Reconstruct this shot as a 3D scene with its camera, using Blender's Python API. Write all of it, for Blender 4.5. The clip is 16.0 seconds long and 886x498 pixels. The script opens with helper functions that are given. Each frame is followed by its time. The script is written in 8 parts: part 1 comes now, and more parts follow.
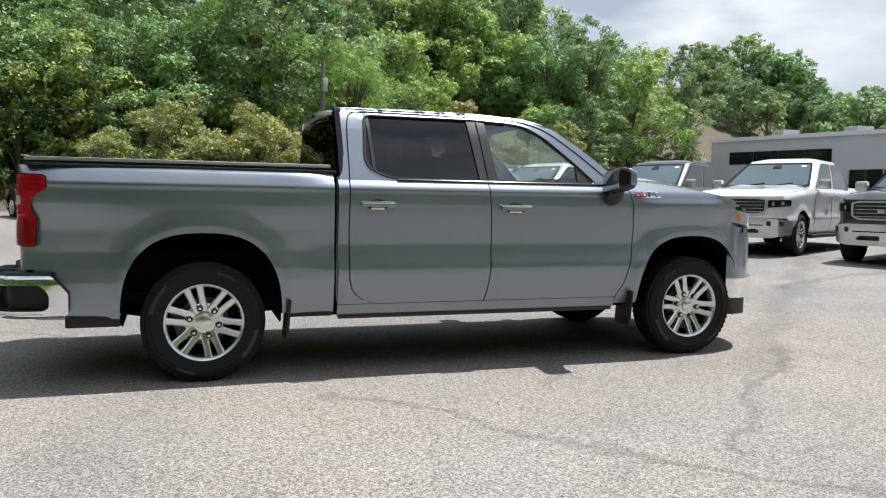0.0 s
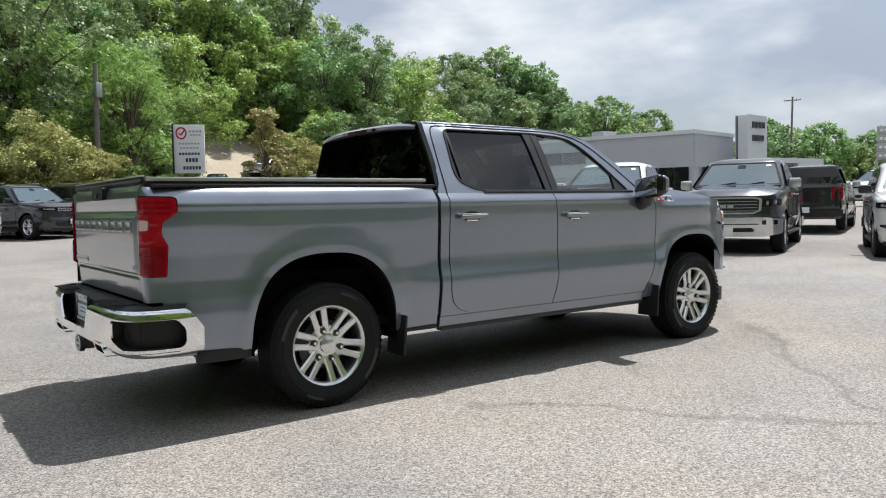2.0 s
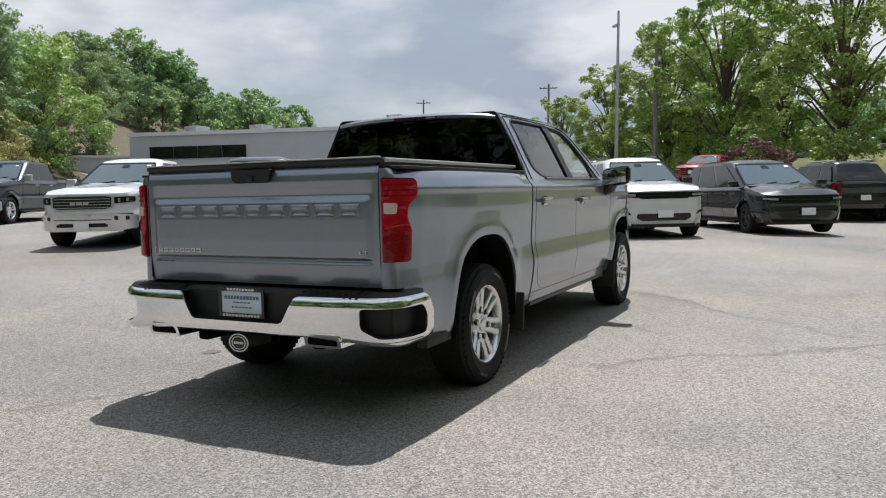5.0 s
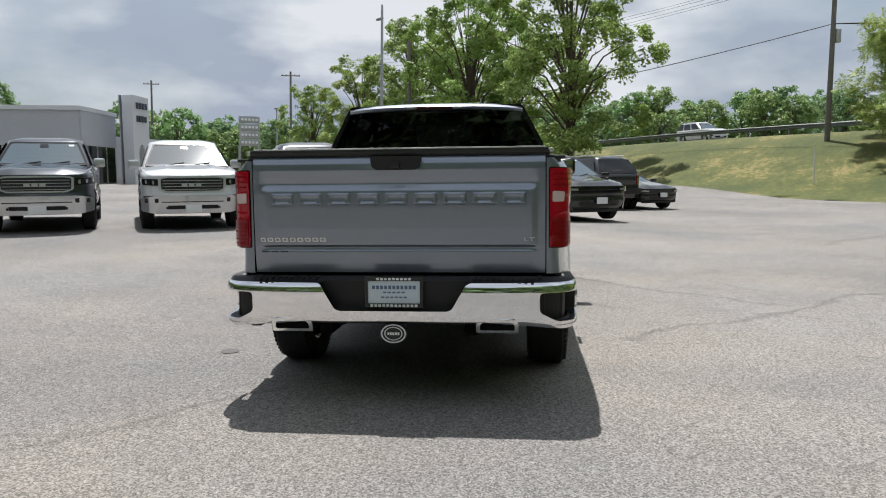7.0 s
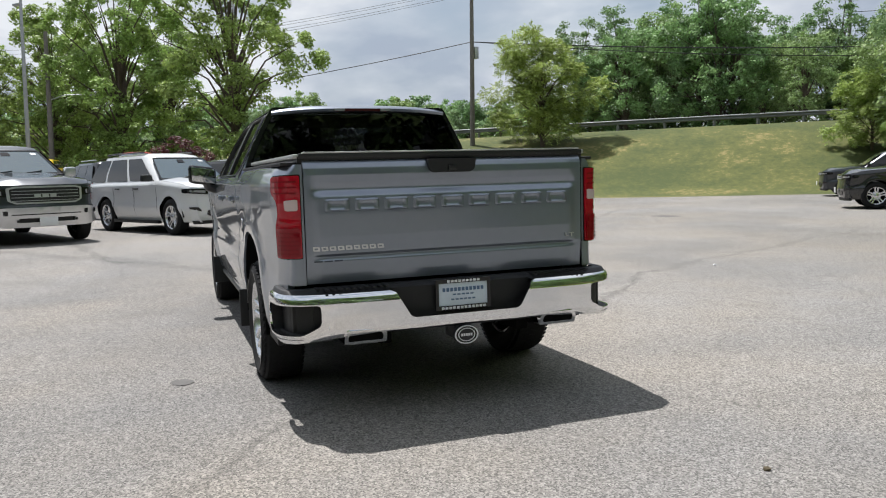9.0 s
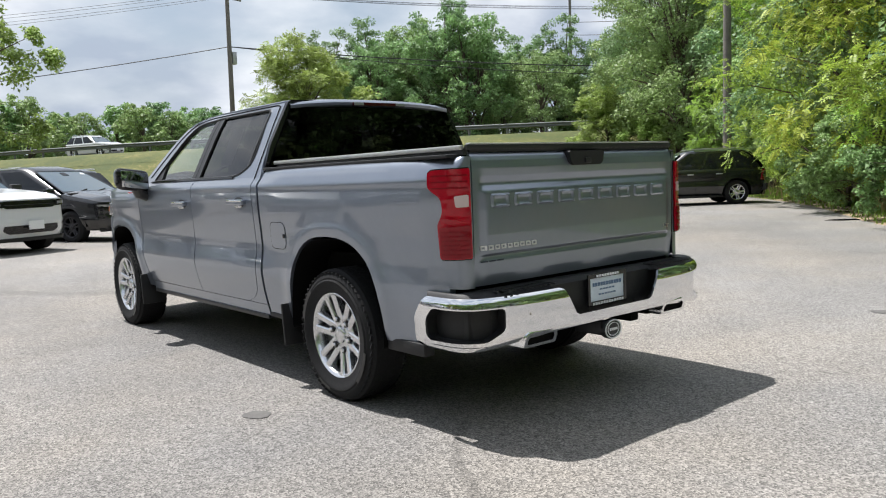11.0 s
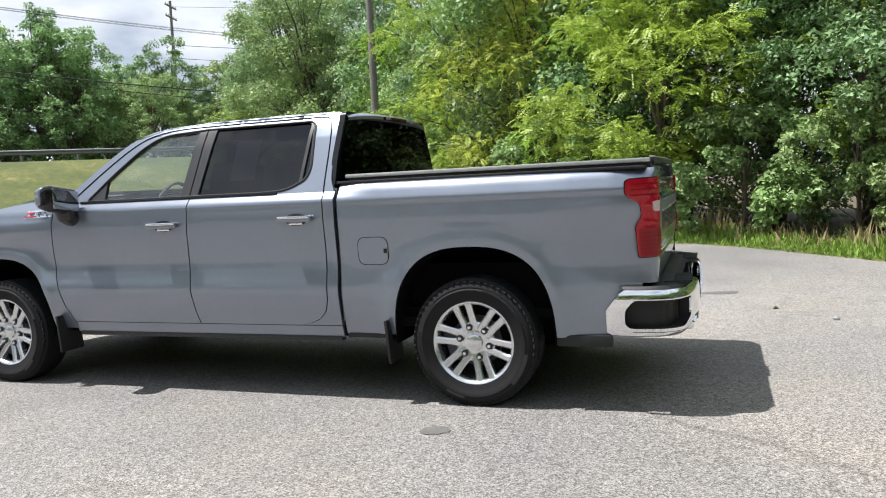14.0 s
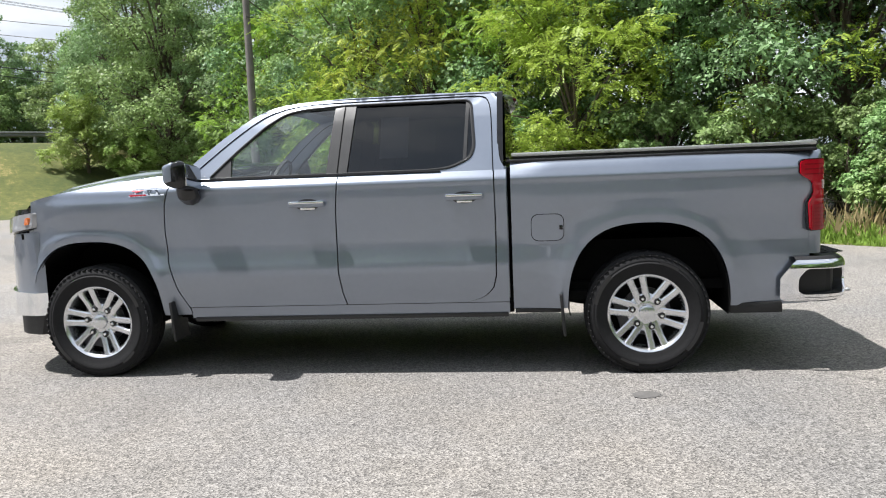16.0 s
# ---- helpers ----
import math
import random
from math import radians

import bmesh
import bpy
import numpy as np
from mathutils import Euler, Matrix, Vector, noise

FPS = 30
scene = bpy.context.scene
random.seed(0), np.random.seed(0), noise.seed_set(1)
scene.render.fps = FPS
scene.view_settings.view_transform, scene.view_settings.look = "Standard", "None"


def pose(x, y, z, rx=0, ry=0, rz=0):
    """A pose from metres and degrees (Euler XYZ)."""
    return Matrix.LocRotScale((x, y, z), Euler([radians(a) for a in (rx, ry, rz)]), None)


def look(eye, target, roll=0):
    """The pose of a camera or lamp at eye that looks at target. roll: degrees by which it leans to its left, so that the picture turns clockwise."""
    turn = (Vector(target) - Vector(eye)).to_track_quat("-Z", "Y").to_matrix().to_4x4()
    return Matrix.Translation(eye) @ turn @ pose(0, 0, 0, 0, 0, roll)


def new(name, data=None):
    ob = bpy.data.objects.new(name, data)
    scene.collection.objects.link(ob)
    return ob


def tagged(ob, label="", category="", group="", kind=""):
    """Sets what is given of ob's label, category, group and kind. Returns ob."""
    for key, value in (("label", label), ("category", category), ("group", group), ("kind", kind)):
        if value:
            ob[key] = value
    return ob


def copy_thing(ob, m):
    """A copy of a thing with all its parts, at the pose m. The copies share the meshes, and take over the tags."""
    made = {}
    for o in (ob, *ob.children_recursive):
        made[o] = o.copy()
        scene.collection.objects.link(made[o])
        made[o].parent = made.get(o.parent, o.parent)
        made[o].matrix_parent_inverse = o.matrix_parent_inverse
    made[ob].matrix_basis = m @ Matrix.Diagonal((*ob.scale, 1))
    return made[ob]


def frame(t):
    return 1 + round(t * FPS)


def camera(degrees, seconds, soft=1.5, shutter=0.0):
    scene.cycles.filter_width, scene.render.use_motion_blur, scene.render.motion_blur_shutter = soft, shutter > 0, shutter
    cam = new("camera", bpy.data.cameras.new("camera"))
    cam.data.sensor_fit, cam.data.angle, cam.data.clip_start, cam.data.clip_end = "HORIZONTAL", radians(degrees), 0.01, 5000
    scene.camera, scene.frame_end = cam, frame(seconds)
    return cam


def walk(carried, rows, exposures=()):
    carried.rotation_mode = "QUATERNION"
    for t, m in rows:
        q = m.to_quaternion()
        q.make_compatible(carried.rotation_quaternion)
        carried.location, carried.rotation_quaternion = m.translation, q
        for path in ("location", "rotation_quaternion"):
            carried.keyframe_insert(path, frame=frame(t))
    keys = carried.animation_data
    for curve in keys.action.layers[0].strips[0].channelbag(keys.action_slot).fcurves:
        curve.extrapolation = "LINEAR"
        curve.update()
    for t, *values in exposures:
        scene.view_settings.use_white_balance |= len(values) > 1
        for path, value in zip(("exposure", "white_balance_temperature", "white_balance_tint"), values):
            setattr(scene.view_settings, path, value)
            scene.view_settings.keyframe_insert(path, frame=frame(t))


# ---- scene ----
cam = camera(59.8, 16.0, soft=1.1)

PATH = [
    (0, (-0.148, -6.189, 1.212), (0.498, -4.301, 1.085), 0.9),
    (0.5, (-0.698, -6.008, 1.213), (0.111, -4.183, 1.093), 0.5),
    (1, (-1.237, -5.796, 1.231), (-0.281, -4.043, 1.113), -0.0),
    (1.5, (-1.751, -5.518, 1.233), (-0.675, -3.836, 1.119), -0.6),
    (2, (-2.274, -5.266, 1.252), (-1.086, -3.661, 1.14), -1.1),
    (2.5, (-2.733, -4.932, 1.23), (-1.439, -3.411, 1.119), -1.2),
    (3, (-3.196, -4.607, 1.224), (-1.794, -3.185, 1.111), -1.3),
    (3.5, (-3.597, -4.24, 1.204), (-2.083, -2.94, 1.081), -1.1),
    (4, (-3.952, -3.837, 1.205), (-2.331, -2.673, 1.074), -1.1),
    (4.2, (-4.096, -3.674, 1.23), (-2.435, -2.568, 1.094), -1.1),
    (6.3, (-5.19, -1.535, 1.277), (-3.259, -1.042, 1.108), -1.0),
    (6.5, (-5.267, -1.299, 1.311), (-3.319, -0.882, 1.135), -0.8),
    (7, (-5.382, -0.72, 1.286), (-3.402, -0.508, 1.1), -0.6),
    (7.5, (-5.433, -0.124, 1.289), (-3.442, -0.137, 1.098), -0.6),
    (8, (-5.398, 0.442, 1.286), (-3.422, 0.196, 1.092), -1.0),
    (8.5, (-5.304, 1.016, 1.308), (-3.37, 0.543, 1.117), -1.4),
    (9, (-5.154, 1.563, 1.316), (-3.286, 0.873, 1.123), -1.6),
    (9.2, (-5.06, 1.775, 1.313), (-3.223, 1.01, 1.116), -1.8),
    (11.3, (-3.614, 3.581, 1.303), (-2.148, 2.233, 1.118), -2.5),
    (11.5, (-3.447, 3.743, 1.321), (-2.029, 2.344, 1.14), -2.6),
    (12, (-3.06, 4.125, 1.341), (-1.778, 2.599, 1.173), -3.1),
    (12.5, (-2.693, 4.497, 1.333), (-1.567, 2.851, 1.175), -3.4),
    (13, (-2.294, 4.823, 1.346), (-1.327, 3.08, 1.19), -3.4),
    (13.5, (-1.904, 5.14, 1.359), (-1.095, 3.318, 1.198), -3.2),
    (14, (-1.407, 5.329, 1.357), (-0.731, 3.455, 1.187), -2.9),
    (14.5, (-0.911, 5.534, 1.376), (-0.342, 3.625, 1.196), -2.6),
    (15, (-0.371, 5.68, 1.359), (0.107, 3.747, 1.167), -2.4),
    (15.5, (0.159, 5.858, 1.366), (0.536, 3.903, 1.167), -2.3),
    (16, (0.678, 5.942, 1.357), (0.925, 3.968, 1.151), -2.3),
]
EXPOSURES = [(0.0, 0.34), (2.5, 0.22), (4.0, 0.08), (7.0, 0.02), (8.0, 0.06), (9.2, 0.16), (11.3, 0.40), (12.5, 0.50), (16.0, 0.57)]
walk(cam, [(t, look(eye, target, roll)) for t, eye, target, roll in PATH], EXPOSURES)

# ---- light ----
SUN = Vector((0.60, 0.14, 1.42)).normalized()
sun_ob = new("sun", bpy.data.lights.new("sun", "SUN"))
sun_ob.data.energy, sun_ob.data.angle, sun_ob.data.color = 5.5, radians(0.6), (1.0, 0.98, 0.965)
sun_ob.matrix_world = look((0, 0, 40), Vector((0, 0, 40)) - SUN)

world = bpy.data.worlds.new("sky")
scene.world = world
world.use_nodes = True


def build_sky():
    nt = world.node_tree
    nt.nodes.clear()
    N, L = nt.nodes.new, nt.links.new
    out, bg = N("ShaderNodeOutputWorld"), N("ShaderNodeBackground")
    sky = N("ShaderNodeTexSky")
    sky.sky_type, sky.sun_disc = "NISHITA", False
    sky.sun_elevation, sky.sun_rotation = math.asin(SUN.z), math.atan2(SUN.x, SUN.y)
    sky.air_density, sky.dust_density = 1.2, 2.5
    co, mp = N("ShaderNodeTexCoord"), N("ShaderNodeMapping")
    mp.inputs["Scale"].default_value = (1.0, 1.0, 2.6)
    mp.inputs["Location"].default_value = (0.35, 0.1, 0.0)
    n1, n2 = N("ShaderNodeTexNoise"), N("ShaderNodeTexNoise")
    n1.inputs["Scale"].default_value, n1.inputs["Detail"].default_value, n1.inputs["Roughness"].default_value = 2.6, 7, 0.52
    n2.inputs["Scale"].default_value, n2.inputs["Detail"].default_value = 3.3, 8
    r1, r2 = N("ShaderNodeValToRGB"), N("ShaderNodeValToRGB")
    r1.color_ramp.elements[0].position, r1.color_ramp.elements[1].position = 0.36, 0.56
    r2.color_ramp.elements[0].position, r2.color_ramp.elements[1].position = 0.40, 0.56
    r2.color_ramp.elements[0].color, r2.color_ramp.elements[1].color = (4.7, 5.4, 6.7, 1), (9.6, 10.0, 10.6, 1)
    veil = N("ShaderNodeMixRGB")
    veil.inputs[0].default_value, veil.inputs[2].default_value = 0.55, (5.6, 6.6, 8.0, 1)
    mix = N("ShaderNodeMixRGB")
    L(co.outputs["Generated"], mp.inputs["Vector"])
    for n in (n1, n2):
        L(mp.outputs["Vector"], n.inputs["Vector"])
    L(n1.outputs["Fac"], r1.inputs["Fac"])
    L(n2.outputs["Fac"], r2.inputs["Fac"])
    L(sky.outputs["Color"], veil.inputs[1])
    L(veil.outputs[0], mix.inputs[1])
    L(r1.outputs["Color"], mix.inputs[0])
    L(r2.outputs["Color"], mix.inputs[2])
    L(mix.outputs[0], bg.inputs["Color"])
    bg.inputs["Strength"].default_value = 0.078
    L(bg.outputs[0], out.inputs["Surface"])


build_sky()


# ---- materials ----
def mat(name, color, rough=0.5, metal=0.0, vary=0.0, scale=8.0, bump=0.0, bump_scale=60.0, coat=0.0, spec=0.5, flake=0.0, per_object=0.0):
    """A principled surface with two scales of colour variation and fine relief."""
    m = bpy.data.materials.new(name)
    m.use_nodes = True
    nt = m.node_tree
    N, L = nt.nodes.new, nt.links.new
    p = nt.nodes["Principled BSDF"]
    p.inputs["Base Color"].default_value = (*color, 1)
    p.inputs["Roughness"].default_value, p.inputs["Metallic"].default_value = rough, metal
    p.inputs["Coat Weight"].default_value, p.inputs["Coat Roughness"].default_value = coat, 0.03
    p.inputs["Specular IOR Level"].default_value = spec
    co = N("ShaderNodeTexCoord")
    if vary or per_object:
        a, b = N("ShaderNodeTexNoise"), N("ShaderNodeTexNoise")
        a.inputs["Scale"].default_value, a.inputs["Detail"].default_value = scale, 5
        b.inputs["Scale"].default_value, b.inputs["Detail"].default_value = scale * 9, 4
        L(co.outputs["Object"], a.inputs["Vector"])
        L(co.outputs["Object"], b.inputs["Vector"])
        add = N("ShaderNodeMath")
        add.operation = "ADD"
        L(a.outputs["Fac"], add.inputs[0])
        L(b.outputs["Fac"], add.inputs[1])
        mr = N("ShaderNodeMapRange")
        mr.inputs["From Min"].default_value, mr.inputs["From Max"].default_value = 0.6, 1.4
        mr.inputs["To Min"].default_value, mr.inputs["To Max"].default_value = 1 - vary, 1 + vary
        L(add.outputs[0], mr.inputs["Value"])
        hsv = N("ShaderNodeHueSaturation")
        hsv.inputs["Color"].default_value = (*color, 1)
        last = mr.outputs[0]
        if per_object:
            info, k = N("ShaderNodeObjectInfo"), N("ShaderNodeMapRange")
            k.inputs["To Min"].default_value, k.inputs["To Max"].default_value = 1 - per_object, 1 + per_object
            L(info.outputs["Random"], k.inputs["Value"])
            mul = N("ShaderNodeMath")
            mul.operation = "MULTIPLY"
            L(last, mul.inputs[0])
            L(k.outputs[0], mul.inputs[1])
            last = mul.outputs[0]
        L(last, hsv.inputs["Value"])
        L(hsv.outputs[0], p.inputs["Base Color"])
        rr = N("ShaderNodeMapRange")
        rr.inputs["To Min"].default_value, rr.inputs["To Max"].default_value = rough * 0.85, min(1.0, rough * 1.2)
        L(a.outputs["Fac"], rr.inputs["Value"])
        L(rr.outputs[0], p.inputs["Roughness"])
    if bump:
        t, bp = N("ShaderNodeTexNoise"), N("ShaderNodeBump")
        t.inputs["Scale"].default_value, t.inputs["Detail"].default_value = bump_scale, 4
        L(co.outputs["Object"], t.inputs["Vector"])
        bp.inputs["Strength"].default_value, bp.inputs["Distance"].default_value = bump, 0.01
        L(t.outputs["Fac"], bp.inputs["Height"])
        L(bp.outputs[0], p.inputs["Normal"])
    return m


def glass(name, tint, gloss=1.0, base=0.06):
    """A thin pane: tinted, with a clear reflection that grows at a slant."""
    m = bpy.data.materials.new(name)
    m.use_nodes = True
    nt = m.node_tree
    nt.nodes.clear()
    N, L = nt.nodes.new, nt.links.new
    out, mixer, tr, gl, fr = N("ShaderNodeOutputMaterial"), N("ShaderNodeMixShader"), N("ShaderNodeBsdfTransparent"), N("ShaderNodeBsdfGlossy"), N("ShaderNodeLayerWeight")
    tr.inputs["Color"].default_value = (*tint, 1)
    gl.inputs["Roughness"].default_value, gl.inputs["Color"].default_value = 0.01, (gloss, gloss, gloss, 1)
    power, scale = N("ShaderNodeMath"), N("ShaderNodeMath")
    power.operation, scale.operation = "POWER", "MULTIPLY_ADD"
    power.inputs[1].default_value, scale.inputs[1].default_value, scale.inputs[2].default_value = 5.0, 0.98 - base, base
    L(fr.outputs["Facing"], power.inputs[0])
    L(power.outputs[0], scale.inputs[0])
    L(scale.outputs[0], mixer.inputs[0])
    L(tr.outputs[0], mixer.inputs[1])
    L(gl.outputs[0], mixer.inputs[2])
    L(mixer.outputs[0], out.inputs["Surface"])
    return m


def leaf_mat(name, color, spread=0.35, yellow=0.0):
    m = bpy.data.materials.new(name)
    m.use_nodes = True
    nt = m.node_tree
    nt.nodes.clear()
    N, L = nt.nodes.new, nt.links.new
    out, add = N("ShaderNodeOutputMaterial"), N("ShaderNodeMixShader")
    p, t = N("ShaderNodeBsdfPrincipled"), N("ShaderNodeBsdfTranslucent")
    p.inputs["Roughness"].default_value, p.inputs["Specular IOR Level"].default_value = 0.5, 0.35
    geo, info = N("ShaderNodeNewGeometry"), N("ShaderNodeObjectInfo")
    co, no = N("ShaderNodeTexCoord"), N("ShaderNodeTexNoise")
    no.inputs["Scale"].default_value, no.inputs["Detail"].default_value = 0.55, 3
    L(co.outputs["Object"], no.inputs["Vector"])
    s = N("ShaderNodeMath")
    s.operation = "MULTIPLY_ADD"
    s.inputs[1].default_value = 0.55
    L(geo.outputs["Random Per Island"], s.inputs[0])
    L(no.outputs["Fac"], s.inputs[2])
    mr = N("ShaderNodeMapRange")
    mr.inputs["From Min"].default_value, mr.inputs["From Max"].default_value = 0.35, 1.2
    mr.inputs["To Min"].default_value, mr.inputs["To Max"].default_value = 1 - spread, 1 + spread
    L(s.outputs[0], mr.inputs["Value"])
    hue = N("ShaderNodeMapRange")
    hue.inputs["To Min"].default_value, hue.inputs["To Max"].default_value = 0.475 - yellow, 0.515
    L(info.outputs["Random"], hue.inputs["Value"])
    hsv = N("ShaderNodeHueSaturation")
    hsv.inputs["Color"].default_value = (*color, 1)
    L(mr.outputs[0], hsv.inputs["Value"])
    L(hue.outputs[0], hsv.inputs["Hue"])
    L(hsv.outputs[0], p.inputs["Base Color"])
    L(hsv.outputs[0], t.inputs["Color"])
    add.inputs[0].default_value = 0.3
    L(p.outputs[0], add.inputs[1])
    L(t.outputs[0], add.inputs[2])
    L(add.outputs[0], out.inputs["Surface"])
    return m


def car_paint(name, color, metal=0.5, rough=0.32):
    m = mat(name, color, rough, metal, coat=1.0, vary=0.03, scale=3)
    return m


PAINT = car_paint("grey_metallic_paint", (0.24, 0.27, 0.325), 0.72, 0.30)
P_WHITE = car_paint("white_paint", (0.66, 0.67, 0.68), 0.0, 0.3)
P_DGREY = car_paint("dark_grey_paint", (0.035, 0.040, 0.048), 0.6, 0.3)
P_BLUE = car_paint("dark_blue_paint", (0.02, 0.03, 0.05), 0.5, 0.3)
P_BLACK = car_paint("black_paint", (0.010, 0.011, 0.013), 0.1, 0.25)
P_MAROON = car_paint("maroon_paint", (0.12, 0.012, 0.02), 0.4, 0.3)
P_RED = car_paint("red_paint", (0.45, 0.02, 0.03), 0.2, 0.3)
P_YELLOW = car_paint("yellow_paint", (0.7, 0.5, 0.02), 0.0, 0.3)
P_SILVER = car_paint("silver_paint", (0.42, 0.43, 0.45), 0.7, 0.32)
CHROME = mat("chrome", (0.86, 0.87, 0.88), 0.09, 1.0)
BUMPER_CHROME = mat("bumper_chrome", (0.82, 0.83, 0.85), 0.045, 1.0)
BRIGHT_TRIM = mat("bright_trim", (0.66, 0.67, 0.69), 0.32, 0.9, vary=0.06)
ALLOY = mat("machined_alloy", (0.72, 0.73, 0.75), 0.22, 0.9, vary=0.05)
MIRROR = mat("mirror_silver", (0.5, 0.52, 0.54), 0.03, 1.0)
DARK_ALLOY = mat("dark_alloy", (0.05, 0.05, 0.055), 0.4, 0.7)
RUBBER = mat("tyre_rubber", (0.011, 0.011, 0.012), 0.75, spec=0.3, vary=0.3, scale=6, bump=0.15, bump_scale=120)
BLACK_PLASTIC = mat("black_plastic", (0.009, 0.009, 0.010), 0.55, vary=0.2, bump=0.12, bump_scale=300)
TRIM_BLACK = mat("satin_black_trim", (0.02, 0.02, 0.021), 0.35, vary=0.1)
GLOSS_BLACK = mat("gloss_black", (0.008, 0.008, 0.009), 0.12)
# near-black for recesses, gaps and underbody, with their shade put into the colour
CAVITY = mat("cavity_shade_black", (0.005, 0.005, 0.005), 0.95, spec=0.1, vary=0.3)
COVER = mat("tonneau_vinyl", (0.02, 0.02, 0.021), 0.38, vary=0.15, bump=0.2, bump_scale=220)
COVER_EDGE = mat("aluminium_edge", (0.55, 0.55, 0.54), 0.4, 0.8, vary=0.1)
RED_LENS = mat("red_lens", (0.38, 0.002, 0.013), 0.16, coat=0.7, spec=0.2, vary=0.25, scale=16)
STOP_RED = mat("smoked_red_lens", (0.05, 0.002, 0.004), 0.15, spec=0.4)
RIB_RED = mat("deep_red_rib", (0.22, 0.001, 0.007), 0.2, spec=0.3)
LAMP_CLEAR = mat("reversing_lens", (0.62, 0.50, 0.48), 0.15, spec=0.5)
RED_DARK = mat("dark_red_lens", (0.25, 0.002, 0.009), 0.15, spec=0.2, coat=0.4)
CLEAR_LENS = mat("clear_lens", (0.34, 0.34, 0.35), 0.12, 0.3, coat=1.0)
AMBER = mat("amber_lens", (0.55, 0.13, 0.02), 0.15, coat=1.0)
SEAT = mat("black_upholstery", (0.025, 0.025, 0.028), 0.8, vary=0.2)
INTERIOR = mat("interior_plastic", (0.06, 0.06, 0.065), 0.7, vary=0.15)
PRIVACY = glass("privacy_glass", (0.075, 0.08, 0.085))
TINT = glass("green_tinted_glass", (0.85, 0.93, 0.90), base=0.13)
BACKGLASS = glass("dark_rear_glass", (0.03, 0.032, 0.035), 0.35)
WHITE_SIGN = mat("white_sign_panel", (0.78, 0.79, 0.8), 0.4, vary=0.04)
PLATE = mat("plate_insert", (0.66, 0.74, 0.82), 0.35, vary=0.06, scale=20)
PLATE_INK = mat("faded_blue_ink", (0.10, 0.17, 0.28), 0.5)
PRINT = mat("printed_dark", (0.03, 0.04, 0.06), 0.5)
BADGE_RED = mat("badge_red", (0.45, 0.02, 0.04), 0.3, coat=0.5)
BARK = mat("bark", (0.11, 0.085, 0.065), 0.9, vary=0.4, scale=5, bump=0.8, bump_scale=14)
RAIL_STEEL = mat("dull_rail_steel", (0.17, 0.18, 0.185), 0.6, 0.4, vary=0.2)
POLE_WOOD = mat("weathered_pole", (0.175, 0.16, 0.145), 0.9, vary=0.3, scale=3, bump=0.3, bump_scale=30)
STEEL = mat("galvanised_steel", (0.42, 0.43, 0.44), 0.45, 0.7, vary=0.15)
CABLE = mat("cable_black", (0.02, 0.02, 0.02), 0.6)
WALL = mat("grey_render_panel", (0.44, 0.46, 0.50), 0.7, vary=0.05, scale=0.6)
WALL_WHITE = mat("white_render_panel", (0.62, 0.64, 0.67), 0.6, vary=0.04, scale=0.6)
DARKGLASS = mat("dark_window_glass", (0.010, 0.012, 0.014), 0.04)
LEAF_A = leaf_mat("leaves_mid_green", (0.245, 0.375, 0.14), 0.55)
LEAF_B = leaf_mat("leaves_bright_green", (0.29, 0.415, 0.115), 0.55)
LEAF_C = leaf_mat("leaves_dark_green", (0.205, 0.32, 0.14), 0.55)
LEAF_N = leaf_mat("leaves_sunny_yellow_green", (0.30, 0.44, 0.07), 0.5, 0.01)
LEAF_Y = leaf_mat("leaves_yellow_green", (0.345, 0.375, 0.135), 0.45, 0.02)
WEED = leaf_mat("weeds", (0.22, 0.33, 0.06), 0.5, 0.02)
LEAF_P = leaf_mat("leaves_purple_brown", (0.13, 0.055, 0.05), 0.5)
DRY = leaf_mat("dry_stems", (0.34, 0.29, 0.14), 0.4)


LOT_LINES = (((0.7, -1.5), (3.2, -4.4), 0.09, 0.72), ((4.6, -0.9), (2.5, -3.2), 0.10, 0.75), ((11.4, 5.6), (3.8, -1.6), 0.35, 0.80), ((-0.9, 0.7), (-2.4, 2.1), 0.08, 0.74), ((3.2, -4.4), (6.5, -12.0), 0.12, 0.78), ((7.5, 2.2), (13.0, 3.6), 0.16, 0.72), ((9.0, -6.0), (17.0, -13.0), 0.20, 0.78))


